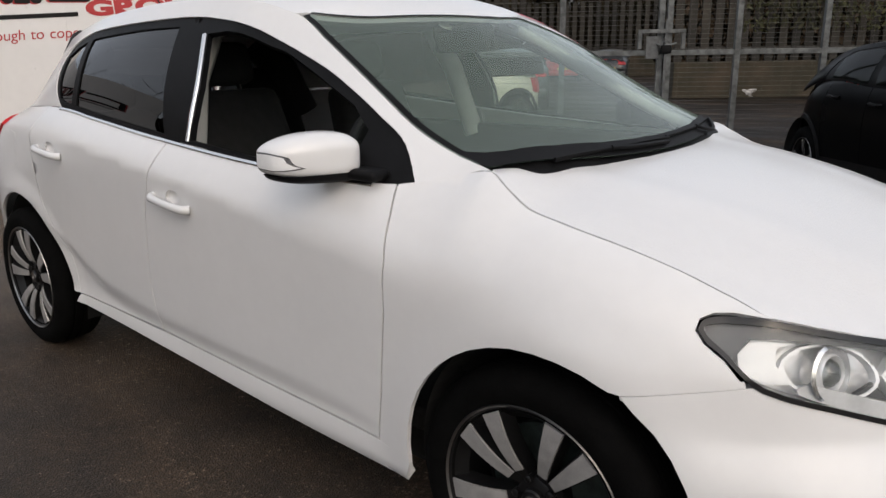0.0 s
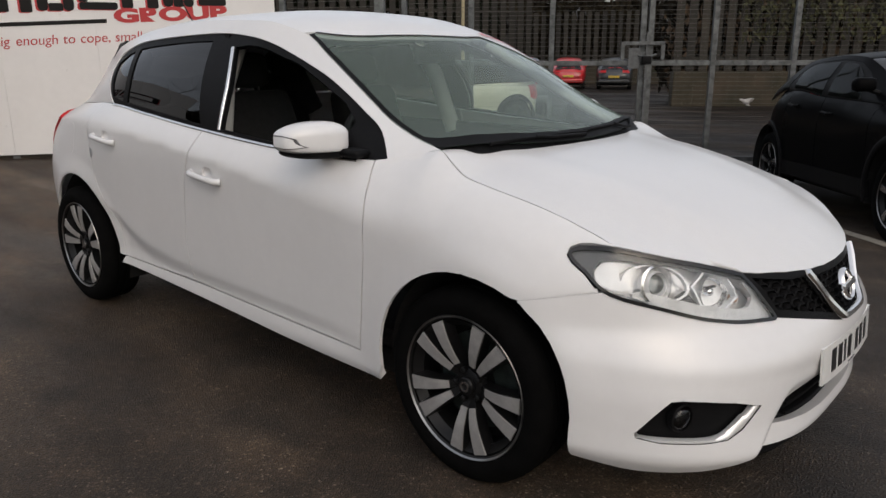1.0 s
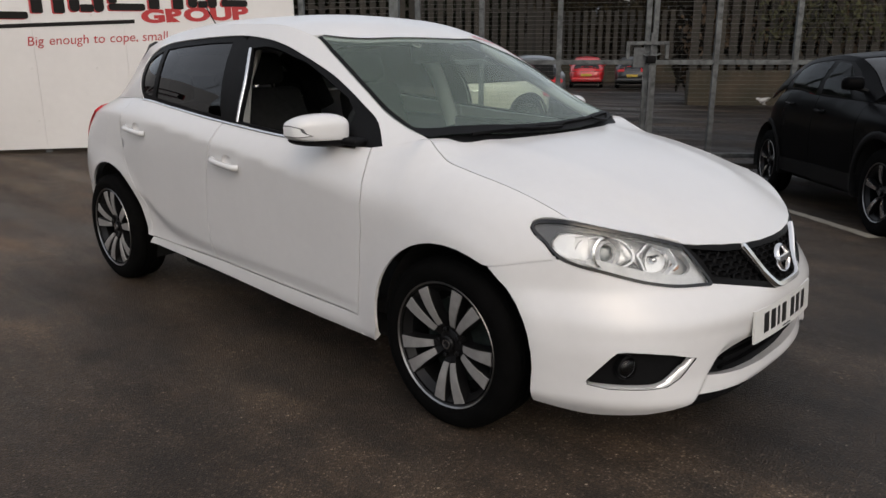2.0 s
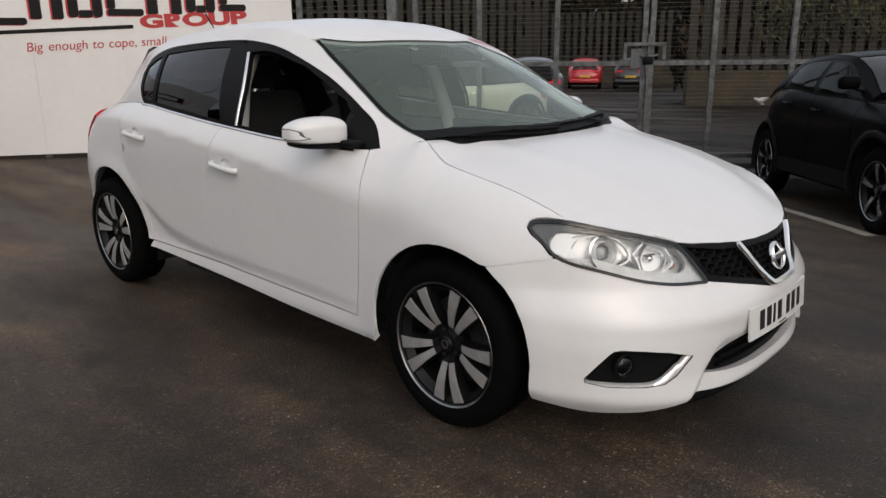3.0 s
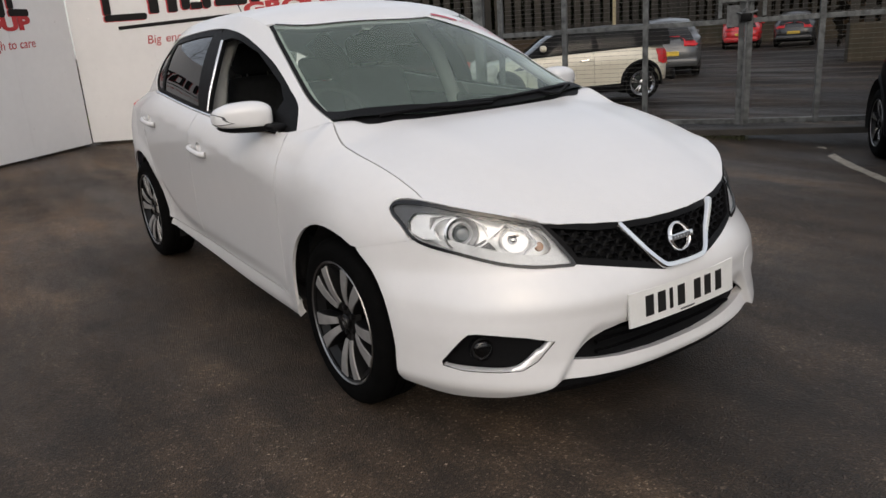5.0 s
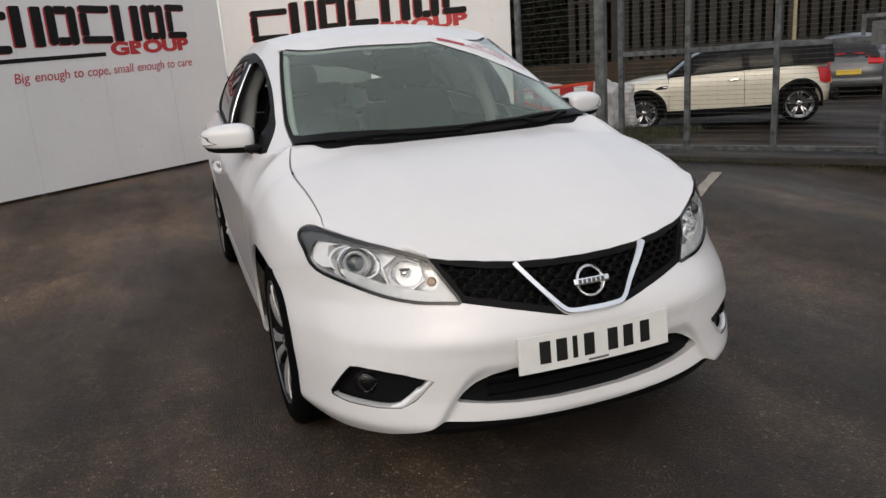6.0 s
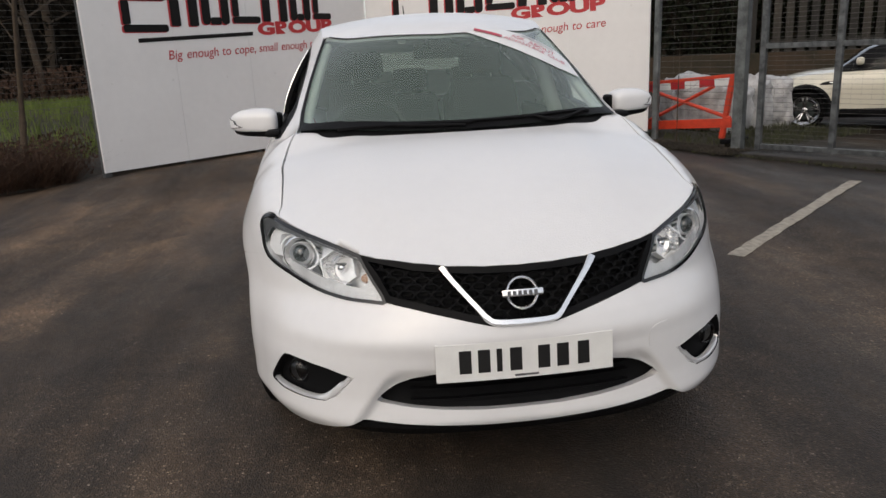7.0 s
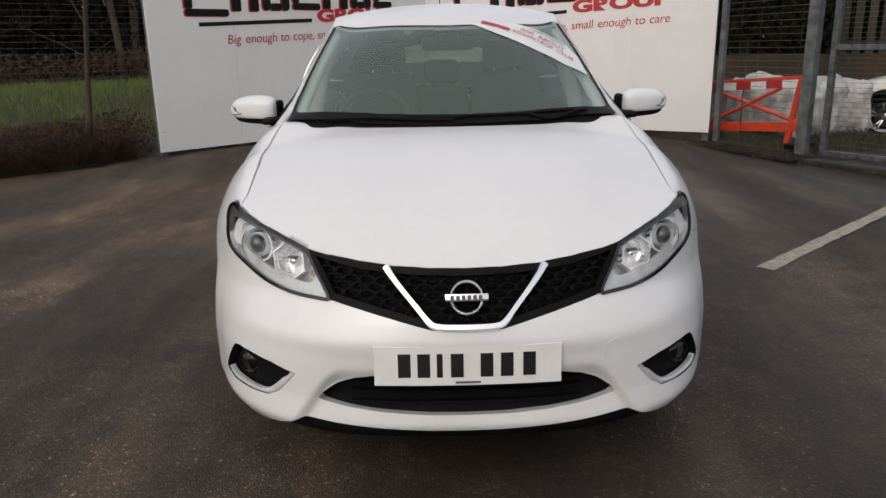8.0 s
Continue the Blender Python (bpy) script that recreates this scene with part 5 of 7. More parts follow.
# ---- other cars: one builder for the parked ones ----
def parked_car(name, label, sh, paint, roof_paint, place, wheel_r, base, low, spokes, dark_trim, windows, tail_x, nose_pts, plate_mat):
    """A car from its Shell: body panels, glass, lamps, wheels and trim, set down at place."""
    c = thing(name, label, "car", m=place)
    for s in (-1, 1):
        fa = arc(sh.arches[0][0], sh.arches[0][1], sh.arches[0][2], 190, -10, 18)
        ra = arc(sh.arches[1][0], sh.arches[1][1], sh.arches[1][2], 190, -10, 18)
        def wx(pts):
            return [sh.on_x(x, z, s) for x, z in pts]
        def belt(a, b, n=10):
            return [(x, sh.belt_z(x)) for x in np.linspace(a, b, n)]
        d0, d1, d2 = windows["doors"]
        wing = wx(belt(0.32, d0) + [(d0, low)] + [p for p in fa if p[1] > low]) + wx([(0.42, 0.40), (0.42, 0.62)])
        panel("front_wing", [wing], sh.wall, paint, c, gap=0.003, scale=(1.5, 1), step=0.05, thick=0.02)
        doors = [(d0, d1)] + ([(d1, d2)] if d2 < d1 else [])
        for a, b in doors:
            loop = belt(a, b) + [(b, low), (a, low)]
            d = panel("door", [wx(loop)], sh.wall, paint, c, gap=0.003, scale=(1.5, 1), step=0.06, thick=0.02)
            x, z = b + 0.16, sh.belt_z(b) - 0.13
            y = sh.width(x, z)
            part("door_handle", tube([(x - 0.09, s * (y + 0.005), z), (x - 0.06, s * (y + 0.035), z), (x + 0.06, s * (y + 0.035), z - 0.01), (x + 0.09, s * (y + 0.005), z - 0.01)], 0.013, 8), CHROME if windows["dark_frame"] else BLACK_PLASTIC, d)
        last = doors[-1][1]
        quarter = wx(belt(last, tail_x, 8) + [(tail_x, 0.42)]) + wx([p for p in ra if p[1] > low and p[0] < last]) + wx([(last, low)])
        panel("rear_quarter", [quarter], sh.wall, paint, c, gap=0.002, scale=(1.5, 1), step=0.05, thick=0.02)
        rear = wx(belt(tail_x, -sh.tail(0.9) + 0.06, 4)) + [(s * 3.0, sh.belt_z(-sh.tail(0.9))), (s * 3.0, low)] + wx([(tail_x, low), (tail_x, 0.42)])
        panel("rear_end", [rear], sh.wall, paint, c, scale=(1.5, 1), step=0.05, thick=0.02)
        sill = wx([(x, low + 0.005) for x in np.linspace(-0.40, -base + 0.40, 8)] + [(x, low - 0.13) for x in np.linspace(-base + 0.38, -0.38, 8)])
        panel("sill", [sill], sh.wall, BLACK_PLASTIC, c, lift=0.006, scale=(1.5, 1), step=0.06, thick=0.04)
        for ax, az, r in sh.arches:
            line = [sh.on_x(x, z, s) for x, z in arc(ax, az, r + 0.02, -12, 192, 20)]
            if dark_trim:
                part("arch_trim", ribbon(line, sh.wall, 0.055, 0.014, out=(0, s, 0)), BLACK_PLASTIC, c, "black wheel-arch trim", smooth=50)
            bm = bmesh.new()
            rows = [[bm.verts.new((ax + (r + 0.01) * math.cos(a), s * y, az + (r + 0.01) * math.sin(a))) for a in (radians(-15 + 210 * i / 18) for i in range(19))] for y in (sh.width(ax, az + r) - 0.03, 0.45)]
            for i in range(18):
                bm.faces.new((rows[0][i], rows[0][i + 1], rows[1][i + 1], rows[1][i]))
            bm.faces.new(rows[1])
            part("arch_liner", bm, CAVITY, c)
        side = sh.side(s)
        a, b = windows["band"]
        band = [(x, 0.0) for x in np.linspace(a, b, 14)] + [(x, v) for x, v in windows["top"]]
        panel("window_band", [band], side, BLACK_PLASTIC, c, "dark window band", scale=(1, 0.4), step=0.05, lift=-0.004, thick=0)
        for pane in windows["panes"]:
            g = panel("side_window", [pane], side, TINTED_GLASS if windows["clear"] else DARK_GLASS, c, scale=(1, 0.4), step=0.06, lift=0.003, thick=0)
        xs = np.linspace(windows["frame"][0], windows["frame"][1], 24)
        frame_loop = [(x, 1.0) for x in xs] + [(windows["foot"], 0.0), (b, 0.0)] + [(x, v) for x, v in windows["top"]] + [(a, 0.0), (windows["frame"][0], 0.0)]
        panel("cabin_side_frame", [frame_loop], side, paint if not windows["dark_frame"] else BLACK_PLASTIC, c, scale=(1, 0.4), step=0.05, thick=0.02)
        x, z = windows["mirror"]
        y = sh.width(x, z - 0.05)
        m = part("door_mirror", boxed((-0.06, -0.08, -0.055), (0.05, 0.09, 0.055), 0.035, Matrix.Translation((x, s * (y + 0.10), z + 0.03))), paint, c, smooth=60)
        part("mirror_arm", tube([(x + 0.03, s * (y - 0.03), z - 0.04), (x, s * (y + 0.08), z)], 0.02, 8), BLACK_PLASTIC, m)
        lampz = windows["tail_z"]
        tl = [sh.on_x(tail_x - 0.02, lampz + 0.16, s), sh.on_x(tail_x - 0.16, lampz + 0.16, s), (s * 2.72, lampz + 0.13), (s * 2.72, lampz - 0.09), sh.on_x(tail_x - 0.16, lampz - 0.1, s), sh.on_x(tail_x - 0.06, lampz - 0.06, s)]
        panel("tail_lamp", [tl], sh.wall, RED_LENS, c, "red tail lamp", scale=(1.5, 1), lift=0.012, thick=0.03)
        u, z = sh.on_y(s * 0.55, windows["lamp_z"])
        p, n = Vector(sh.wall(u, z)), normal_of(sh.wall, u, z, (1, 0, 0))
        m = Matrix.Translation(p) @ n.to_track_quat("X", "Z").to_matrix().to_4x4()
        hl = part("headlamp", lathe([(0.12, -0.02), (0.115, 0.02), (0.09, 0.035), (0, 0.04)], 24, "X", m), REFLECTOR, c, "clear round headlamp", smooth=50)
        part("headlamp_ring", lathe([(0.13, -0.02), (0.13, 0.018), (0.115, 0.024), (0.115, -0.02), (0.13, -0.02)], 24, "X", m), CHROME, hl)
        for ax in (0.0, -base):
            wheel(c, (ax, s * (sh.width(ax, 0.35) - 0.115), wheel_r), wheel_r, wheel_r - windows.get("wall", 0.085), 0.19, s, spokes, *windows["alloy"], slim=windows.get("slim", 0.55))
    front = [(u, z) for u, z in [sh.on_x(0.43, low - 0.02, -1)] + [sh.on_y(y, low - 0.04) for y in (-0.6, -0.3, 0.0, 0.3, 0.6)] + [sh.on_x(0.43, low - 0.02, 1), sh.on_x(0.43, 0.66, 1)] + [sh.on_y(y, 0.70) for y in (0.5, 0.25, 0.0, -0.25, -0.5)] + [sh.on_x(0.43, 0.66, -1)]]
    panel("front_bumper", [front], sh.wall, paint, c, scale=(1.5, 1), step=0.05, thick=0.03)
    gr = [sh.on_y(y, z) for y, z in ((-0.38, 0.48), (0.38, 0.48), (0.42, 0.62), (-0.42, 0.62))]
    panel("grille", [gr], sh.wall, BLACK_PLASTIC, c, lift=0.006, scale=(1.5, 1), thick=0.02)
    half = [(nose_pts[0], 0.0), (nose_pts[0] - 0.03, 0.25), (nose_pts[0] - 0.14, 0.48), (nose_pts[1], sh.bonnet_y(nose_pts[1]) - 0.01)] + [(x, sh.bonnet_y(x) - 0.004) for x in np.linspace(nose_pts[1] - 0.05, nose_pts[2], 8)] + [(nose_pts[2], 0.0)]
    panel("bonnet", [half + [(x, -y) for x, y in half[-2:0:-1]]], sh.bonnet, paint, c, step=0.06, thick=0.02)
    r0, r1 = windows["roof"]
    half = [(r0 + 0.12, 0.0), (r0 + 0.08, 0.25)] + [(x, sh.rail_y(x)) for x in np.linspace(r0, r1, 14)] + [(r1 - 0.02, 0.0)]
    panel("roof", [half + [(x, -y) for x, y in half[-2:0:-1]]], sh.top, roof_paint, c, step=0.07, thick=0.02)
    half = [(r0 + 0.115, 0.0), (r0 + 0.075, 0.25)] + [(x, sh.rail_y(x) - 0.01) for x in np.linspace(r0, nose_pts[2] - 0.06, 10)] + [(nose_pts[2] + 0.01, 0.3), (nose_pts[2] + 0.02, 0.0)]
    panel("windscreen", [half + [(x, -y) for x, y in half[-2:0:-1]]], sh.top, DARK_GLASS, c, step=0.07, thick=0, lift=-0.004)
    bm = bmesh.new()
    bx = -sh.tail(0.9)
    top = sh.top(r1, 0.0)[2]
    rows = [[bm.verts.new((x, y * w, z)) for y in np.linspace(-1, 1, 11)] for x, z, w in ((r1, top - 0.01, sh.rail_y(r1) * 0.98), (bx + 0.10, sh.belt_z(bx) + 0.05, sh.belt_y(bx) * 0.86), (bx + 0.03, sh.belt_z(bx) - 0.02, sh.belt_y(bx) * 0.86))]
    for p, q in zip(rows, rows[1:]):
        for i in range(10):
            bm.faces.new((p[i], p[i + 1], q[i + 1], q[i]))
    part("tailgate_window", bm, DARK_GLASS, c, smooth=60)
    part("number_plate", boxed((-0.012, -0.26, -0.055), (0.012, 0.26, 0.055), 0.003, Matrix.Translation((-sh.tail(0.6) - 0.005, 0, 0.62))), plate_mat, c)
    part("rear_bumper", boxed((-0.05, -0.72, -0.10), (0.05, 0.72, 0.10), 0.05, Matrix.Translation((-sh.tail(0.4) + 0.0, 0, 0.40))), BLACK_PLASTIC if dark_trim else paint, c, smooth=60)
    part("underbody", boxed((-base - 0.3, -0.6, 0.18), (0.3, 0.6, 0.5), 0.03), CAVITY, c)
    cabin = part("cabin", boxed((-base + 0.1, -0.55, 0.45), (-0.5, 0.55, 0.85), 0.05), INTERIOR, c)
    for x in (-1.15, -1.95):
        for y in (-0.34, 0.34):
            part("seat_back", boxed((-0.07, -0.23, 0.0), (0.07, 0.23, 0.55), 0.05, Matrix.Translation((x, y, 0.60)) @ pose(0, 0, 0, 0, -15, 0)), SEAT_CLOTH, cabin, smooth=60)
            part("headrest", boxed((-0.05, -0.12, 0.56), (0.05, 0.12, 0.72), 0.04, Matrix.Translation((x, y, 0.60)) @ pose(0, 0, 0, 0, -15, 0)), SEAT_CLOTH, cabin, smooth=60)
    return c


def along(front_x, front_y, rear_x, rear_y, z=0.0):
    """The pose of a car whose front axle's near point and rear axle's near point are given."""
    yaw = math.degrees(math.atan2(front_y - rear_y, front_x - rear_x))
    return pose(front_x, front_y, z, 0, 0, yaw)


SMALL = Shell(
    mid=1.95, rear_n=3.2, scoop_depth=0.0, tumble=1.6, crown=2.6, bonnet_ridge=0.0,
    arches=((0.0, 0.32, 0.345), (-2.467, 0.32, 0.345)),
    nose=spline((0.15, 0.56), (0.25, 0.62), (0.45, 0.63), (0.65, 0.60), (0.78, 0.50), (0.9, 0.38), (1.1, 0.2)),
    front_n=spline((0.15, 2.6), (0.6, 2.4), (1.0, 2.3)),
    tail=spline((0.2, 2.98), (0.4, 3.03), (0.7, 3.03), (0.95, 2.96), (1.2, 2.85)),
    crease=spline((-3.1, 0.66), (0.6, 0.60)),
    wide=spline((-3.1, 0.80), (-2.4, 0.835), (-1.0, 0.835), (0.0, 0.835), (0.6, 0.82)),
    belt_z=spline((-3.1, 0.930), (-2.2, 0.915), (-1.2, 0.895), (-0.4, 0.870), (0.0, 0.840), (0.3, 0.780), (0.6, 0.690)),
    belt_y=spline((-3.1, 0.71), (-2.2, 0.765), (-1.2, 0.775), (-0.4, 0.75), (0.0, 0.70), (0.3, 0.66), (0.6, 0.6)),
    bend=spline((-3.1, 2.2), (0.6, 2.2)), turn=spline((-3.1, 0.8), (0.6, 0.8)), scoop=spline((-3.1, 0.2), (0.6, 0.2)),
    rail_y=spline((-3.1, 0.56), (-2.6, 0.585), (-1.4, 0.59), (-0.95, 0.58), (-0.55, 0.66), (-0.2, 0.73)),
    rail_z=spline((-3.1, 1.165), (-2.8, 1.250), (-1.9, 1.280), (-1.2, 1.270), (-0.92, 1.225), (-0.55, 0.985), (-0.35, 0.865), (-0.1, 0.775)),
    roof_z=spline((-3.1, 1.220), (-2.8, 1.295), (-1.9, 1.330), (-1.2, 1.320), (-0.85, 1.250), (-0.5, 1.020), (-0.25, 0.870), (0.0, 0.770)),
    bonnet_z=spline((-0.4, 0.925), (0.0, 0.890), (0.3, 0.830), (0.5, 0.740), (0.62, 0.640)),
    bonnet_edge=spline((-0.4, 0.870), (0.0, 0.838), (0.3, 0.778), (0.62, 0.590)),
    bonnet_y=spline((-0.4, 0.74), (0.0, 0.698), (0.3, 0.655), (0.62, 0.56)),
)
CREAM = material("cream_paint", (0.58, 0.545, 0.44), 0.35, vary=0.05, scale=3, coat=0.8)
BLACK_PAINT = material("black_paint", (0.003, 0.003, 0.0034), 0.30, vary=0.2, scale=3, coat=0.0, spec=0.02)
RED_PAINT = material("red_paint", (0.50, 0.015, 0.02), 0.35, vary=0.08, scale=3, coat=0.8)
GREY_PAINT = material("grey_paint", (0.022, 0.024, 0.026), 0.4, 0.4, vary=0.1, scale=3, coat=0.6)
YELLOW_PLATE = material("yellow_plate", (0.65, 0.45, 0.05), 0.4, vary=0.1)
five = [(90 + 72 * i + d, 0) for i in range(5) for d in (-9, 9)]
thin = [(90 + 72 * i, 0) for i in range(5)]
mini_windows = dict(doors=(-0.42, -1.62, -1.62), band=(-0.60, -2.86), top=[(-2.88, 0.82), (-2.4, 0.88), (-1.8, 0.90), (-1.3, 0.90), (-1.05, 0.86), (-0.80, 0.70)],
                    panes=[[(-0.80, 0.06), (-1.60, 0.06), (-1.60, 0.84), (-1.25, 0.84), (-1.05, 0.76)], [(-1.70, 0.06), (-2.35, 0.06), (-2.35, 0.82), (-1.70, 0.84)]],
                    clear=True, frame=(-0.45, -2.98), foot=-2.98, dark_frame=True, mirror=(-0.72, 1.0), tail_z=0.70, lamp_z=0.66, roof=(-0.96, -2.95), alloy=(SILVER, SILVER))
cream_car = parked_car("small_hatchback", "cream three-door small hatchback parked behind the mesh gate", SMALL, CREAM, BLACK_PAINT, along(-8.26, 6.72, -6.84, 8.68, -0.16) @ pose(0, -0.72, 0, 0, 1.1, 0), 0.30, 2.467, 0.315, five, True, mini_windows, -2.72, (0.60, 0.30, -0.40), YELLOW_PLATE)
for s in (-1, 1):
    vent = [SMALL.on_x(x, z, s) for x, z in ((-0.20, 0.70), (-0.27, 0.715), (-0.34, 0.722), (-0.40, 0.722))]
    body = part("wing_vent", ribbon(vent, SMALL.wall, [0.012, 0.05, 0.055, 0.05], 0.012, out=(0, s, 0)), BLACK_PLASTIC, cream_car, "black wing vent with bright lamp", smooth=50)
    part("side_repeater", ribbon([SMALL.on_x(x, 0.722, s) for x in (-0.33, -0.36, -0.39)], SMALL.wall, 0.026, 0.022, out=(0, s, 0)), SILVER, body, smooth=50)

CROSS = Shell(
    mid=2.0, rear_n=2.6, scoop_depth=0.0, tumble=1.6, crown=2.4, bonnet_ridge=0.0,
    arches=((0.0, 0.35, 0.40), (-2.53, 0.35, 0.40)),
    nose=spline((0.2, 0.74), (0.35, 0.80), (0.6, 0.82), (0.8, 0.78), (0.95, 0.62), (1.1, 0.4)),
    front_n=spline((0.2, 2.6), (0.6, 2.4), (1.1, 2.3)),
    tail=spline((0.2, 3.2), (0.5, 3.28), (0.8, 3.24), (0.95, 3.12), (1.1, 2.98), (1.3, 2.9)),
    crease=spline((-3.3, 0.870), (-2.5, 0.850), (-1.2, 0.690), (0.0, 0.830), (0.8, 0.720)),
    wide=spline((-3.3, 0.82), (-2.5, 0.885), (-1.3, 0.855), (0.0, 0.885), (0.8, 0.86)),
    belt_z=spline((-3.3, 0.90), (-3.0, 0.985), (-2.7, 1.055), (-2.4, 1.10), (-2.0, 1.095), (-1.5, 1.05), (-0.5, 1.005), (0.0, 0.975), (0.4, 0.905), (0.8, 0.805)),
    belt_y=spline((-3.3, 0.66), (-2.5, 0.76), (-1.5, 0.79), (-0.5, 0.77), (0.0, 0.74), (0.4, 0.70), (0.8, 0.62)),
    bend=spline((-3.3, 2.0), (0.8, 2.0)), turn=spline((-3.3, 0.75), (0.8, 0.75)), scoop=spline((-3.3, 0.2), (0.8, 0.2)),
    rail_y=spline((-3.3, 0.50), (-2.8, 0.54), (-1.8, 0.59), (-1.2, 0.59), (-0.9, 0.60), (-0.35, 0.70), (0.0, 0.73)),
    rail_z=spline((-3.3, 0.96), (-3.05, 1.12), (-2.8, 1.265), (-2.4, 1.365), (-2.0, 1.405), (-1.6, 1.41), (-1.2, 1.385), (-0.9, 1.29), (-0.35, 1.04), (0.0, 0.92)),
    roof_z=spline((-3.3, 1.0), (-3.05, 1.17), (-2.8, 1.315), (-2.4, 1.415), (-2.0, 1.45), (-1.6, 1.452), (-1.2, 1.425), (-0.8, 1.32), (-0.25, 1.05), (0.0, 0.94)),
    bonnet_z=spline((-0.4, 1.055), (0.0, 1.015), (0.4, 0.945), (0.7, 0.835), (0.8, 0.755)),
    bonnet_edge=spline((-0.4, 1.005), (0.0, 0.973), (0.4, 0.903), (0.8, 0.715)),
    bonnet_y=spline((-0.4, 0.77), (0.0, 0.738), (0.4, 0.695), (0.8, 0.6)),
)
cross_windows = dict(doors=(-0.45, -1.42, -2.12), band=(-0.50, -2.38), top=[(-2.36, 0.30), (-2.30, 0.62), (-2.16, 0.84), (-1.6, 0.90), (-1.2, 0.88), (-0.95, 0.80), (-0.70, 0.55)],
                     panes=[[(-0.80, 0.05), (-1.40, 0.05), (-1.42, 0.82), (-1.15, 0.80), (-0.98, 0.66)], [(-1.52, 0.05), (-2.20, 0.08), (-2.20, 0.68), (-2.0, 0.80), (-1.53, 0.84)]],
                     clear=True, frame=(-0.40, -2.80), foot=-2.96, dark_frame=False, mirror=(-0.66, 1.12), tail_z=0.98, lamp_z=0.70, roof=(-1.12, -2.80), alloy=(ALLOY_DARK, SILVER), slim=1.0, wall=0.112)
parked_car("crossover_car", "black compact crossover parked nose-out beside a bay line", CROSS, BLACK_PAINT, BLACK_PAINT, along(0.33, 3.70, -1.24, 5.72, -0.055) @ pose(0, 0.80, 0, 0, -2.5, 0), 0.335, 2.53, 0.42, thin, True, cross_windows, -2.98, (0.78, 0.42, -0.36), YELLOW_PLATE)
far_windows = dict(doors=(-0.42, -1.5, -2.2), band=(-0.5, -2.35), top=[(-2.4, 0.4), (-2.2, 0.8), (-1.5, 0.9), (-1.1, 0.85), (-0.8, 0.6)], panes=[[(-0.8, 0.1), (-1.45, 0.1), (-1.45, 0.8), (-1.1, 0.75)]],
                   clear=False, frame=(-0.35, -3.1), foot=-3.1, dark_frame=False, mirror=(-0.6, 1.05), tail_z=0.88, lamp_z=0.68, roof=(-1.03, -3.04), alloy=(ALLOY_DARK, SILVER))
parked_car("small_hatchback", "red hatchback parked in the far yard", HB, RED_PAINT, RED_PAINT, pose(-20.6, 32.3, -0.40, 0, 0, 122), 0.31, 2.7, 0.36, thin, False, far_windows, -3.1, (0.76, 0.43, -0.2), YELLOW_PLATE)
parked_car("small_hatchback", "dark grey hatchback parked in the far yard", HB, GREY_PAINT, GREY_PAINT, pose(-18.2, 33.0, -0.40, 0, 0, 118), 0.31, 2.7, 0.36, thin, False, far_windows, -3.1, (0.76, 0.43, -0.2), YELLOW_PLATE)

parked_car("small_hatchback", "silver-grey hatchback parked beyond the gate", HB, material("silver_paint", (0.075, 0.078, 0.082), 0.4, 0.3, vary=0.1, scale=3, coat=0.6), GREY_PAINT, pose(-12.75, 16.6, -0.27, 0, 0, 131), 0.31, 2.7, 0.36, thin, False, far_windows, -3.1, (0.76, 0.43, -0.2), YELLOW_PLATE)

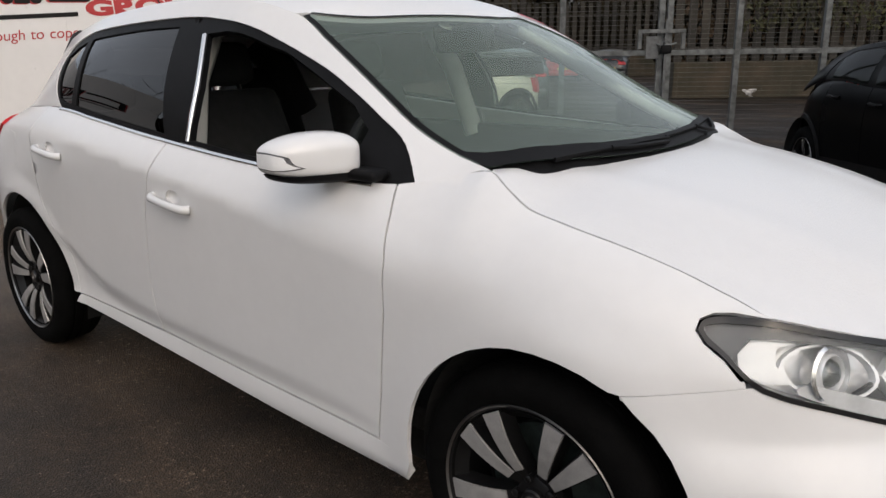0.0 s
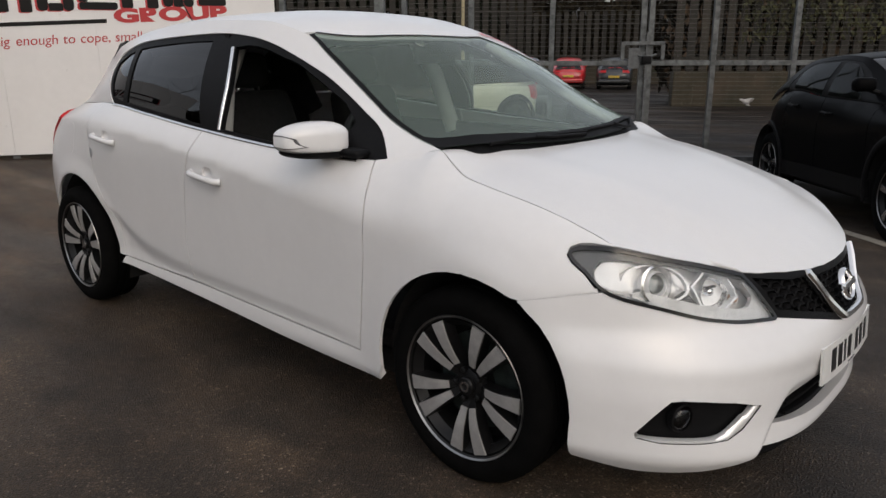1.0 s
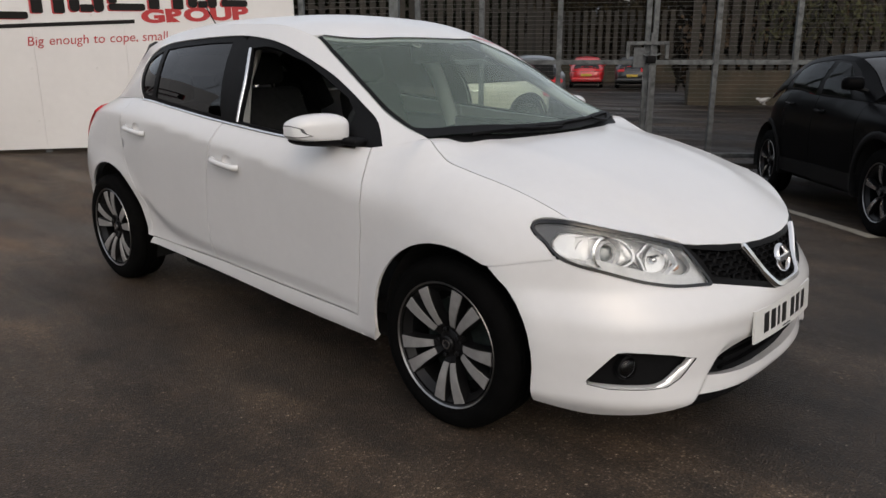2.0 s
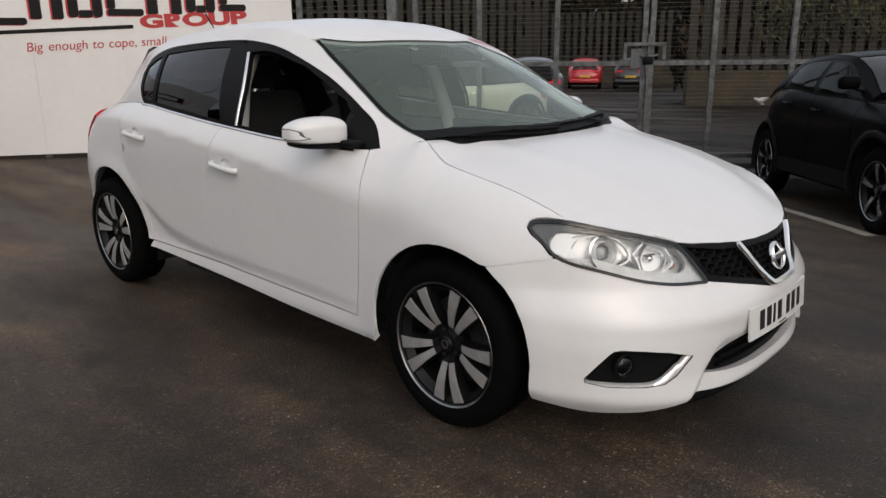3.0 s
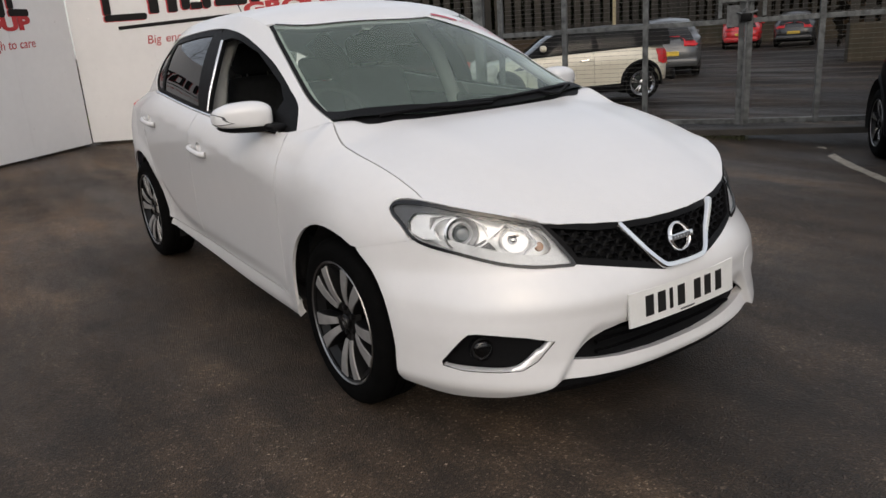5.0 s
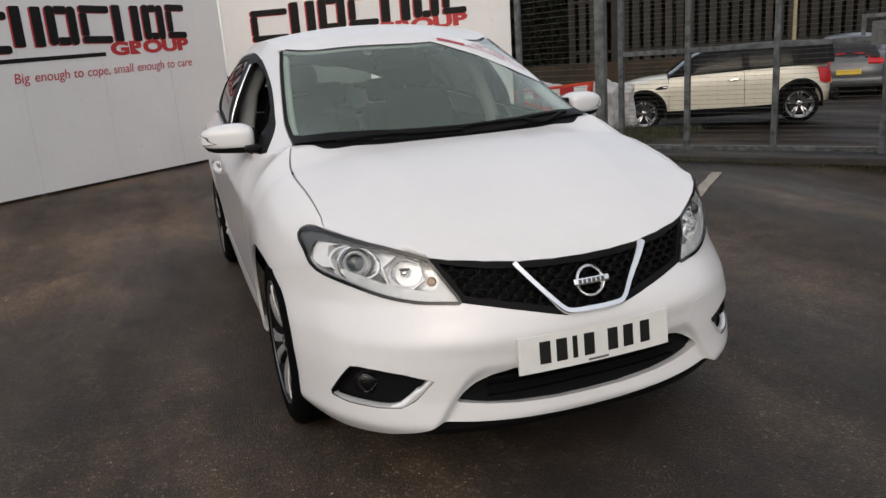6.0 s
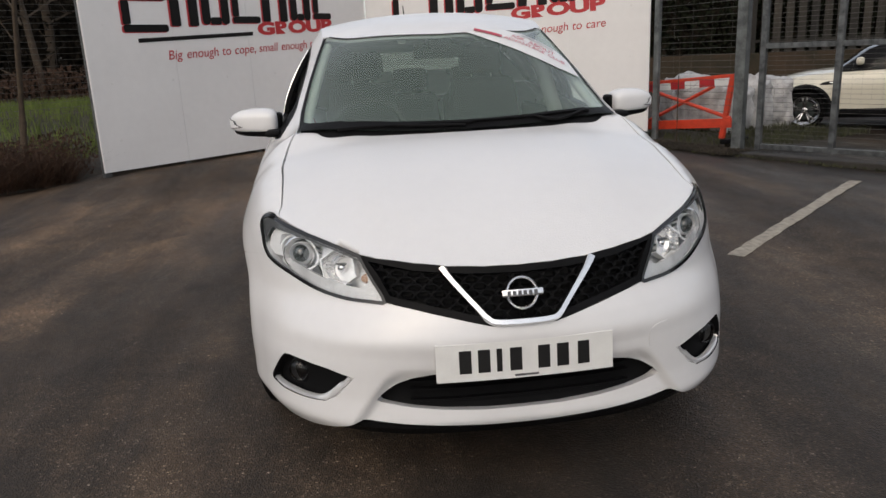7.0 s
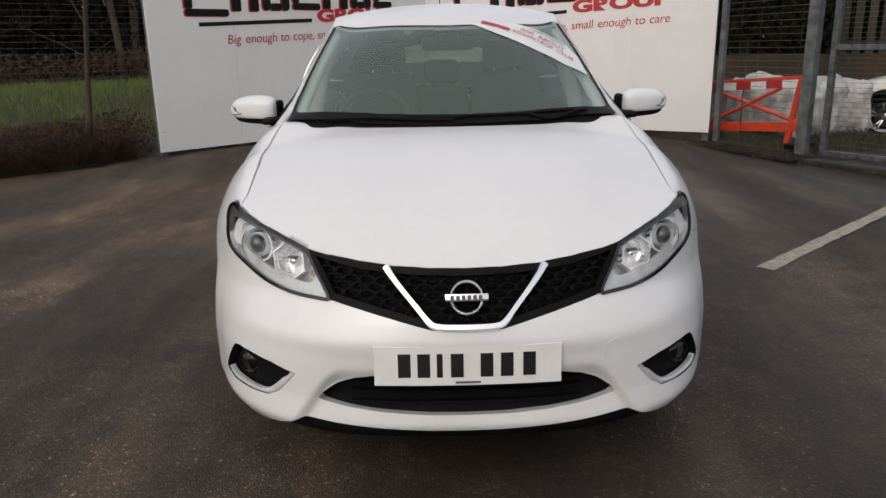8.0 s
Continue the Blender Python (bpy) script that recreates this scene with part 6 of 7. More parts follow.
# ---- yard, sign boards, fence and what lies behind ----
def tarmac_material():
    m = bpy.data.materials.new("tarmac")
    m.use_nodes = True
    n, l = m.node_tree.nodes, m.node_tree.links
    b = n["Principled BSDF"]
    at = n.new("ShaderNodeTexCoord").outputs["Object"]
    def noise(scale, detail, vec=at, rough=0.55):
        t = n.new("ShaderNodeTexNoise")
        t.inputs["Scale"].default_value, t.inputs["Detail"].default_value, t.inputs["Roughness"].default_value = scale, detail, rough
        l.new(vec, t.inputs["Vector"])
        return t.outputs["Fac"]
    def ramp(fac, stops):
        r = n.new("ShaderNodeValToRGB")
        r.color_ramp.elements[0].position, r.color_ramp.elements[0].color = stops[0][0], (*stops[0][1], 1)
        r.color_ramp.elements[1].position, r.color_ramp.elements[1].color = stops[-1][0], (*stops[-1][1], 1)
        for p, c in stops[1:-1]:
            r.color_ramp.elements.new(p).color = (*c, 1)
        l.new(fac, r.inputs["Fac"])
        return r.outputs["Color"]
    def mix(a, c, fac, kind="MULTIPLY"):
        x = n.new("ShaderNodeMix")
        x.data_type, x.blend_type = "RGBA", kind
        if isinstance(fac, float):
            x.inputs[0].default_value = fac
        else:
            l.new(fac, x.inputs[0])
        l.new(a, x.inputs[6])
        l.new(c, x.inputs[7])
        return x.outputs[2]
    stretch = n.new("ShaderNodeMapping")
    stretch.inputs["Rotation"].default_value, stretch.inputs["Scale"].default_value = (0, 0, radians(48)), (0.35, 1.6, 1)
    l.new(at, stretch.inputs["Vector"])
    base = ramp(noise(0.9, 8), [(0.30, (0.031, 0.0230, 0.0168)), (0.52, (0.0475, 0.0355, 0.0260)), (0.72, (0.073, 0.0555, 0.0408))])
    wipe = ramp(noise(0.9, 6, stretch.outputs[0]), [(0.37, (0.55, 0.54, 0.53)), (0.52, (1.08, 1.05, 1.00)), (0.65, (2.1, 1.98, 1.80))])
    col = mix(base, wipe, 1.0)
    grit = n.new("ShaderNodeTexVoronoi")
    grit.inputs["Scale"].default_value = 165
    l.new(at, grit.inputs["Vector"])
    stones = ramp(grit.outputs["Color"], [(0.0, (0.45, 0.45, 0.46)), (0.6, (0.9, 0.88, 0.85)), (0.82, (1.6, 1.6, 1.6)), (0.93, (3.6, 3.9, 4.3)), (1.0, (6.6, 7.4, 8.4))])
    col = mix(col, stones, 0.95)
    chips = n.new("ShaderNodeTexVoronoi")
    chips.inputs["Scale"].default_value = 85
    l.new(at, chips.inputs["Vector"])
    col = mix(col, ramp(chips.outputs["Color"], [(0.0, (0.72, 0.72, 0.72)), (0.7, (1.0, 1.0, 1.0)), (0.90, (1.15, 1.15, 1.15)), (0.955, (2.8, 3.0, 3.2))]), 0.9)
    patch = ramp(noise(7, 6), [(0.34, (0.74, 0.74, 0.74)), (0.52, (1.0, 0.99, 0.97)), (0.70, (1.26, 1.24, 1.20))])
    col = mix(col, patch, 0.9)
    film = ramp(noise(2.4, 5), [(0.42, (0.86, 0.87, 0.89)), (0.62, (1.18, 1.13, 1.06))])
    col = mix(col, film, 0.8)
    oil = ramp(noise(1.7, 3), [(0.60, (1, 1, 1)), (0.70, (0.45, 0.45, 0.46))])
    col = mix(col, oil, 0.8)
    # past the gate line: damp, plus mirrored dark trees painted into the colour
    away, past_gate = n.new("ShaderNodeVectorMath"), n.new("ShaderNodeMapRange")
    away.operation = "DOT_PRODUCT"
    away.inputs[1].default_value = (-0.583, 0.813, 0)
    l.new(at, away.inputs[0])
    past_gate.inputs["From Min"].default_value, past_gate.inputs["From Max"].default_value = 5.3, 6.3
    l.new(away.outputs["Value"], past_gate.inputs["Value"])
    damp_mirror = n.new("ShaderNodeRGB")
    damp_mirror.outputs[0].default_value = (0.42, 0.42, 0.43, 1)
    col = mix(col, damp_mirror.outputs[0], past_gate.outputs[0])
    # paler strip along the verge: sky sheen on wet ground, painted as colour
    side, verge_sheen = n.new("ShaderNodeVectorMath"), n.new("ShaderNodeMapRange")
    side.operation = "DOT_PRODUCT"
    side.inputs[1].default_value = (-0.77, -0.64, 0)
    l.new(at, side.inputs[0])
    verge_sheen.inputs["From Min"].default_value, verge_sheen.inputs["From Max"].default_value = 1.3, 4.2
    l.new(side.outputs["Value"], verge_sheen.inputs["Value"])
    sky_sheen = n.new("ShaderNodeRGB")
    sky_sheen.outputs[0].default_value = (1.56, 1.45, 1.33, 1)
    col = mix(col, sky_sheen.outputs[0], verge_sheen.outputs[0])
    l.new(col, b.inputs["Base Color"])
    wet = n.new("ShaderNodeMapRange")
    wet.inputs["From Min"].default_value, wet.inputs["From Max"].default_value = 0.35, 0.65
    wet.inputs["To Min"].default_value, wet.inputs["To Max"].default_value = 0.38, 0.72
    l.new(noise(0.7, 5, stretch.outputs[0]), wet.inputs["Value"])
    l.new(wet.outputs[0], b.inputs["Roughness"])
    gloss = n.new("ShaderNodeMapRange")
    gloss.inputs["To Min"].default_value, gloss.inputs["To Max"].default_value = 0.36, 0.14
    l.new(past_gate.outputs[0], gloss.inputs["Value"])
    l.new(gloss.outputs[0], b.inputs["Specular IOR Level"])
    bp = n.new("ShaderNodeBump")
    bp.inputs["Strength"].default_value, bp.inputs["Distance"].default_value = 0.8, 0.008
    l.new(grit.outputs["Distance"], bp.inputs["Height"])
    l.new(bp.outputs[0], b.inputs["Normal"])
    return m


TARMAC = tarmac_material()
LINE_PAINT = material("line_paint", (0.40, 0.36, 0.29), 0.7, vary=0.3, scale=18, bump=0.4, bump_scale=120, second=(0.20, 0.18, 0.15))
BOARD = material("board_white", (0.71, 0.70, 0.695), 0.45, vary=0.05, scale=1.2, rough_vary=0.1)
BOARD_CAP = material("board_cap", (0.69, 0.68, 0.67), 0.5, vary=0.1)
SIGN_BLACK = material("sign_black", (0.009, 0.0085, 0.0085), 0.4, vary=0.2, scale=8, spec=0.15)
SIGN_RED = material("sign_red", (0.42, 0.02, 0.025), 0.4, vary=0.1, scale=8)
GALV = material("galvanised", (0.120, 0.127, 0.130), 0.5, 0.55, vary=0.6, scale=14, rough_vary=0.12)
GALV_POST = material("galvanised_post", (0.135, 0.145, 0.145), 0.5, 0.4, vary=0.55, scale=9, rough_vary=0.12)
GALV_DARK = material("galvanised_dull", (0.11, 0.115, 0.12), 0.6, 0.4, vary=0.4, scale=18)
WIRE = material("wire", (0.10, 0.097, 0.092), 0.5, 0.3, vary=0.3, scale=30)
CONCRETE = material("concrete", (0.032, 0.028, 0.023), 0.75, vary=0.45, scale=4, bump=0.4, bump_scale=50)
ORANGE = material("orange_plastic", (0.62, 0.055, 0.02), 0.5, vary=0.2, scale=10)
SACK = material("sack_white", (0.42, 0.41, 0.40), 0.45, vary=0.4, scale=7, bump=0.9, bump_scale=25)
GRASS = material("grass", (0.112, 0.150, 0.026), 0.8, vary=0.5, scale=3)
GRASS_DULL = material("grass_dull", (0.045, 0.048, 0.018), 0.9, vary=0.5, scale=3)
BRAMBLE = material("bramble", (0.054, 0.026, 0.013), 0.9, vary=0.5, scale=4)
BARK = material("bark", (0.062, 0.044, 0.028), 0.9, vary=0.4, scale=9, bump=0.6, bump_scale=40)
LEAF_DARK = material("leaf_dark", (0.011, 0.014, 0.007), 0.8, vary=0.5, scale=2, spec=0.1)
LEAF_GREEN = material("leaf_green", (0.046, 0.046, 0.013), 0.8, vary=0.6, scale=0.6)
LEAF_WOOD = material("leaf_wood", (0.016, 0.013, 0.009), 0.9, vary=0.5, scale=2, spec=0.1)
LEAF_RUST = material("leaf_rust", (0.070, 0.040, 0.016), 0.8, vary=0.5, scale=2)
PALING = material("paling", (0.021, 0.0175, 0.0125), 0.8, vary=0.55, scale=1.6, per_piece=0.5)
LEAF_SCRUB = material("leaf_scrub", (0.024, 0.019, 0.011), 0.9, vary=0.6, scale=0.5, spec=0.1)
PALE_GREY = material("pale_cladding", (0.22, 0.22, 0.23), 0.7, vary=0.15, scale=2)
CLADDING = material("far_cladding", (0.085, 0.08, 0.075), 0.8, vary=0.4, scale=0.8)
BANK_RUST = material("rusty_stone", (0.046, 0.028, 0.015), 0.9, vary=0.9, second=(0.016, 0.014, 0.006), scale=1.1, bump=0.5, bump_scale=18)
BRICK = material("stone_wall", (0.050, 0.036, 0.022), 0.9, vary=0.8, second=(0.016, 0.017, 0.008), scale=1.2, bump=0.5, bump_scale=18)
SOIL = material("soil", (0.035, 0.028, 0.020), 0.95, vary=0.5, scale=3, bump=0.6, bump_scale=20)

# ground: one sheet to the horizon, falling a little past the gate
bm = bmesh.new()
xs = [-400, -150, -80] + list(np.linspace(-40, 14, 109)) + [40, 120, 400]
ys = [-400, -120, -40] + list(np.linspace(-14, 40, 109)) + [80, 150, 400]
def ground_z(x, y):
    past = -(x + 5.12) * 0.583 + (y - 4.14) * 0.813
    fall = (0.11 * ease(past / 4) + 0.27 * ease((past - 4) / 22)) * ease((y - 3.0) / 3)
    front = min((x + 6.10) * 0.73 + (y + 3.30) * 0.69, (x + 9.12) * 0.85 - (y + 0.09) * 0.53)
    rise = 0.085 * ease(1 - front / 1.6) * ease((y + 3.9) / 0.7) * ease((3.5 - y) / 0.8) * ease((-4.5 - x) / 1.0)
    return rise - fall -0.07 * ease((y - 3.3) / 2.4) * ease((7.5 - abs(x + 2)) / 2 if x > 0 else 1) - 0.095 * ease((y - 2.6) / 2.6) * ease((x + 3.2) / 1.6) + 0.006 * noise.noise((x * 0.5, y * 0.5, 0)) * ease((math.hypot(x + 1, y) - 3.5) / 3)
rows = [[bm.verts.new((x, y, ground_z(x, y))) for x in xs] for y in ys]
for a, b in zip(rows, rows[1:]):
    for i in range(len(xs) - 1):
        bm.faces.new((a[i], a[i + 1], b[i + 1], b[i]))
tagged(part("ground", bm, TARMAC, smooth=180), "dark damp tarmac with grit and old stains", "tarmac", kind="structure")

def flat_line(a, b, w, z=0.004):
    a, b = Vector(a), Vector(b)
    d = (b - a).normalized()
    s = Vector((-d.y, d.x))
    bm = bmesh.new()
    n = 40
    rnd = random.Random(5)
    rows = []
    for i in range(n + 1):
        c = a + (b - a) * i / n
        e = [w / 2 + rnd.uniform(-0.006, 0.006) for _ in range(2)]
        rows.append([bm.verts.new((*(c + s * e[0]), z + ground_z(*c))), bm.verts.new((*(c - s * e[1]), z + ground_z(*c)))])
    for p, q in zip(rows, rows[1:]):
        bm.faces.new((p[0], p[1], q[1], q[0]))
    return bm

for a, b in (((-1.34, 1.845), (-3.38, 4.11)), ((-1.92, 5.86), (0.355, 3.47))):
    tagged(part("bay_line", flat_line(a, b, 0.10), LINE_PAINT), "worn pale parking bay line on the tarmac", "road marking", group="parking bay lines", kind="structure")

# sign boards, set in a V
def text_mesh(name, body, size, mat, parent, m, shear=0.0, spread=1.0, bold=0.0):
    cu = bpy.data.curves.new(name, "FONT")
    cu.body, cu.size, cu.shear, cu.extrude, cu.space_character = body, size, shear, 0.001, spread
    cu.offset = bold
    tmp = new("tmp_text", cu)
    me = bpy.data.meshes.new_from_object(tmp.evaluated_get(bpy.context.evaluated_depsgraph_get()))
    bpy.data.objects.remove(tmp)
    me.materials.clear()
    me.materials.append(mat)
    ob = new(name, me)
    ob.parent, ob.matrix_basis = parent, m
    return ob


def slab_shape(outline, depth):
    """A flat plate with the given outline in (along, up)."""
    bm = bmesh.new()
    f = [bm.verts.new((x, 0, z)) for x, z in outline]
    g = [bm.verts.new((x, -depth, z)) for x, z in outline]
    bm.faces.new(f[::-1])
    bm.faces.new(g)
    for i in range(len(f)):
        j = (i + 1) % len(f)
        bm.faces.new((f[i], f[j], g[j], g[i]))
    return bm


def rounded(x0, x1, z0, z1, r, lean=0.0):
    pts = []
    for cx, cz, a in ((x1 - r, z1 - r, 0), (x0 + r, z1 - r, 90), (x0 + r, z0 + r, 180), (x1 - r, z0 + r, 270)):
        for k in range(5):
            t = radians(a + 22.5 * k)
            pts.append((cx + r * math.cos(t) + lean * (cz + r * math.sin(t) - z0), cz + r * math.sin(t)))
    return pts


def sign_board(a, b, low, top, rise, drop, label):
    """A white board from a to b; the face looks to the right-hand side of a to b."""
    a, b = Vector(a), Vector(b)
    length = (b - a).length
    yaw = math.degrees(math.atan2(b.y - a.y, b.x - a.x))
    t = thing("sign_board", label, "sign board", group="sign boards round the yard", m=pose(a.x, a.y, 0, 0, 0, yaw))
    n = 4
    for i in range(n):
        x0, x1 = length * i / n, length * (i + 1) / n - 0.002
        part("board_panel", boxed((x0, 0.0, low), (x1, 0.025, top), 0.001), BOARD, t)
    for i in range(n + 1):
        x = min(max(length * i / n, 0.05), length - 0.05)
        part("board_post", boxed((x - 0.04, 0.027, -0.3), (x + 0.04, 0.107, top - 0.05), 0.004), GALV_DARK, t)
    for x in np.linspace(0.25, length - 0.25, 6):
        for z in (low + 0.35, low + 1.0, low + 1.65):
            part("fixing_cap", lathe([(0.016, 0.0), (0.014, -0.003), (0, -0.004)], 12, "Y", Matrix.Translation((x, 0, z))), BOARD_CAP, t)
    part("board_plinth", boxed((0.02, 0.03, -0.1), (length - 0.02, 0.10, low + 0.03), 0.004), SOIL, t, "dark earth-stained plinth")
    # name drawn as plain blocks, black over a red shadow
    x = 0.48
    for i, w in enumerate((0.60, 0.42, 0.44, 0.46, 0.46, 0.40, 0.36)):
        z0 = (1.71 if i < 1 else 1.752) - drop + rise * x
        tall = 0.44
        for off, mat, y in ((-0.022, SIGN_RED, -0.0015), (0.0, SIGN_BLACK, -0.004)):
            m = Matrix.Translation((x + off, y, z0 + off * 0.4))
            g = bmesh.new()
            kind = i % 3
            if kind == 0:
                merge(g, slab_shape(rounded(0, w - 0.03, 0.0, 0.085, 0.03), 0.002))
                merge(g, slab_shape(rounded(0, 0.10, 0.087, tall - 0.087, 0.02), 0.002))
                merge(g, slab_shape(rounded(0, w - 0.03, tall - 0.085, tall, 0.03), 0.002))
            elif kind == 1:
                merge(g, slab_shape(rounded(0, 0.13, 0.0, tall, 0.02), 0.002))
                merge(g, slab_shape(rounded(w - 0.17, w - 0.04, 0.0, tall, 0.02), 0.002))
            else:
                merge(g, slab_shape(rounded(0.0, 0.12, 0.0, tall, 0.05), 0.002))
                merge(g, slab_shape(rounded(0.122, w - 0.16, 0.0, 0.09, 0.02), 0.002))
                merge(g, slab_shape(rounded(0.122, w - 0.16, tall - 0.09, tall, 0.02), 0.002))
                merge(g, slab_shape(rounded(w - 0.158, w - 0.04, 0.0, tall, 0.05), 0.002))
            g.transform(m)
            part("name_block", g, mat, t)
        x += w + 0.015
    bar = slab_shape([(0.64, 1.585 - drop + rise * 0.64), (2.27, 1.585 - drop + rise * 2.27), (2.27, 1.632 - drop + rise * 2.27), (0.64, 1.632 - drop + rise * 0.64)], 0.002)
    bar.transform(Matrix.Translation((0, -0.002, 0)))
    part("name_bar", bar, SIGN_BLACK, t)
    x = 2.36
    word = text_mesh("board_word", "GROUP", 0.212, SIGN_RED, t, pose(x, -0.003, 1.592 - drop + rise * x, 90, 0, 0) @ pose(0, 0, 0, 0, 0, math.degrees(rise)), bold=0.012)
    wide = max(v.co.x for v in word.data.vertices)
    for v in word.data.vertices:
        v.co.x *= 1.33 / wide
    x = 0.99
    for word in ("Big", "enough", "to", "cope,", "small", "enough", "to", "care"):
        ob = text_mesh("slogan_word", word, 0.158, SIGN_RED, t, pose(x, -0.003, 1.365 - drop + rise * x, 90, 0, 0) @ pose(0, 0, 0, 0, 0, math.degrees(rise)), shear=0.16)
        x += max(v.co.x for v in ob.data.vertices) + 0.050
    return t


KNEE, LEFT_END, RIGHT_END = (-9.12, -0.09), (-6.10, -3.30), (-6.86, 3.54)
sign_board(LEFT_END, (KNEE[0] + 0.02, KNEE[1] - 0.02), 0.12, 2.9, 0.038, 0.045, "large white sign board with black name blocks and red slogan")
sign_board(KNEE, RIGHT_END, 0.13, 2.9, 0.045, 0.0, "large white sign board with red slogan, joined at a corner")

# mesh fence and double gate
def mesh_wires(length, z0, z1, pitch=0.075, upright=0.30, r=0.0021):
    bm = bmesh.new()
    for i in range(int((z1 - z0) / pitch) + 1):
        add_bar(bm, (0, 0, z0 + i * pitch), (length, 0, z0 + i * pitch), r)
    for i in range(int(length / upright) + 1):
        add_bar(bm, (i * upright, 0.005, z0), (i * upright, 0.005, z1), r * 0.28)
    return bm


def add_bar(bm, a, b, r):
    a, b = Vector(a), Vector(b)
    d = (b - a).normalized()
    s = d.cross(Vector((0, 1, 0))).normalized()
    t = s.cross(d)
    ends = [[bm.verts.new(p + s * r * i + t * r * j) for i, j in ((-1, -1), (1, -1), (1, 1), (-1, 1))] for p in (a, b)]
    for k in range(4):
        bm.faces.new((ends[0][k], ends[0][(k + 1) % 4], ends[1][(k + 1) % 4], ends[1][k]))


def gate_leaf(a, b, uprights, label, top=2.55):
    a, b = Vector(a), Vector(b)
    L = (b - a).length
    t = thing("gate_leaf", label, "gate", group="yard gate leaves", m=pose(a.x, a.y, 0, 0, 0, math.degrees(math.atan2(b.y - a.y, b.x - a.x))))
    for x in [0.0] + list(uprights) + [L]:
        part("gate_stile", boxed((x - 0.03, -0.03, 0.06), (x + 0.03, 0.03, top), 0.004), GALV, t)
    for z in (0.10, 1.20, top - 0.03):
        part("gate_rail", boxed((0.032, -0.025, z - 0.028), (L - 0.032, 0.025, z + 0.028), 0.004), GALV, t)
    w = part("gate_mesh", mesh_wires(L - 0.06, 0.14, top - 0.06, 0.050, 0.100, 0.0015), WIRE, t, "welded wire mesh")
    w.matrix_basis = Matrix.Translation((0.03, 0.034, 0))
    return t


G0, G1, G2 = (-5.12, 4.14), (-2.80, 5.68), (-0.10, 7.74)
gate_leaf(G0, G1, (0.80, 1.75), "galvanised steel gate leaf with welded wire mesh, closed")
gate_leaf((G1[0] + 0.07, G1[1] + 0.05), G2, (0.72, 1.62), "galvanised steel gate leaf with welded wire mesh, chained shut")
lock = thing("gate_lock", "dark padlock and chain round the gate stiles", "padlock", m=pose(G1[0] + 0.05, G1[1], 1.24, 0, 0, 36))
part("lock_body", boxed((-0.055, -0.10, -0.05), (0.055, -0.05, 0.04), 0.012), BLACK_PLASTIC, lock, smooth=50)
part("shackle", tube([(0.035, -0.075, 0.02), (0.035, -0.075, 0.07), (0.0, -0.075, 0.095), (-0.035, -0.075, 0.07), (-0.035, -0.075, 0.02)], 0.008, 8), GALV_DARK, lock, smooth=60)
part("chain", tube([(-0.09, -0.06, 0.05), (-0.04, -0.08, 0.03), (0.05, -0.08, 0.04), (0.11, -0.05, 0.06)], 0.012, 8), GALV, lock, smooth=60)
for x0, x1, z0, z1 in ((-0.29, 0.20, 0.16, 0.20), (-0.29, -0.25, 0.0, 0.158), (0.16, 0.20, 0.0, 0.158)):
    part("lock_guard", boxed((x0, -0.075, z0), (x1, -0.035, z1), 0.004), GALV, lock)
part("keeper_plate", boxed((-0.20, -0.046, -0.10), (-0.07, -0.034, 0.13), 0.003), GALV_DARK, lock)
part("drop_bolt", boxed((-0.012, -0.07, -1.19), (0.012, -0.046, 0.30), 0.003), GALV_DARK, lock)


def fence_post(x, y, w, h, label):
    t = tagged(part("fence_post", boxed((-w, -w, -0.2), (w, w, h), 0.008, pose(0, 0, 0, 0, 0, 36)), GALV_POST), label, "fence post", group="fence posts")
    t.location = (x, y, 0)
    return t


fence_post(-5.50, 4.10, 0.06, 2.9, "thick galvanised steel gate post")
fence_post(0.05, 7.90, 0.06, 2.9, "thick galvanised steel gate post")
fence_post(-6.80, 3.62, 0.035, 2.7, "slim galvanised fence post beside the sign board")


def fence_panel(a, b, z0, z1, label, posts=True):
    a, b = Vector(a), Vector(b)
    L = (b - a).length
    t = thing("mesh_fence", label, "fence", group="mesh fence panels", m=pose(a.x, a.y, 0, 0, 0, math.degrees(math.atan2(b.y - a.y, b.x - a.x))))
    part("wire_mesh", mesh_wires(L, z0, z1), WIRE, t, "welded wire mesh")
    if posts:
        for x in np.arange(0, L + 0.1, 3.9):
            part("post", boxed((x - 0.03, 0.01, -0.2), (x + 0.03, 0.07, z1 + 0.05), 0.004), GALV_DARK, t)
    return t


fence_panel((-6.78, 3.60), (-5.56, 4.08), 0.45, 2.6, "welded mesh fence panel between sign board and gate post", False)
fence_panel((-4.4, -7.75), (-9.6, -1.6), 0.75, 2.6, "welded mesh fence along the grass bank", False)
fence_panel((0.12, 7.95), (6.5, 12.2), 0.15, 2.6, "welded mesh fence panel past the gate")

# concrete threshold and kerbs
def kerb(name, pts, w, h, label):
    bm = bmesh.new()
    pts = [Vector(p) for p in pts]
    rows = []
    for i, p in enumerate(pts):
        d = (pts[min(i + 1, len(pts) - 1)] - pts[max(i - 1, 0)]).normalized()
        s = Vector((-d.y, d.x))
        rows.append([bm.verts.new((*(p + s * k), z)) for k, z in ((-w / 2, -0.05), (-w / 2, h - 0.008), (-w / 2 + 0.012, h), (w / 2 - 0.012, h), (w / 2, h - 0.008), (w / 2, -0.05))])
    for a, b in zip(rows, rows[1:]):
        for k in range(5):
            bm.faces.new((a[k], a[k + 1], b[k + 1], b[k]))
    bm.faces.new(rows[0])
    bm.faces.new(rows[-1])
    return tagged(part(name, bm, CONCRETE), label, "kerb", kind="structure")


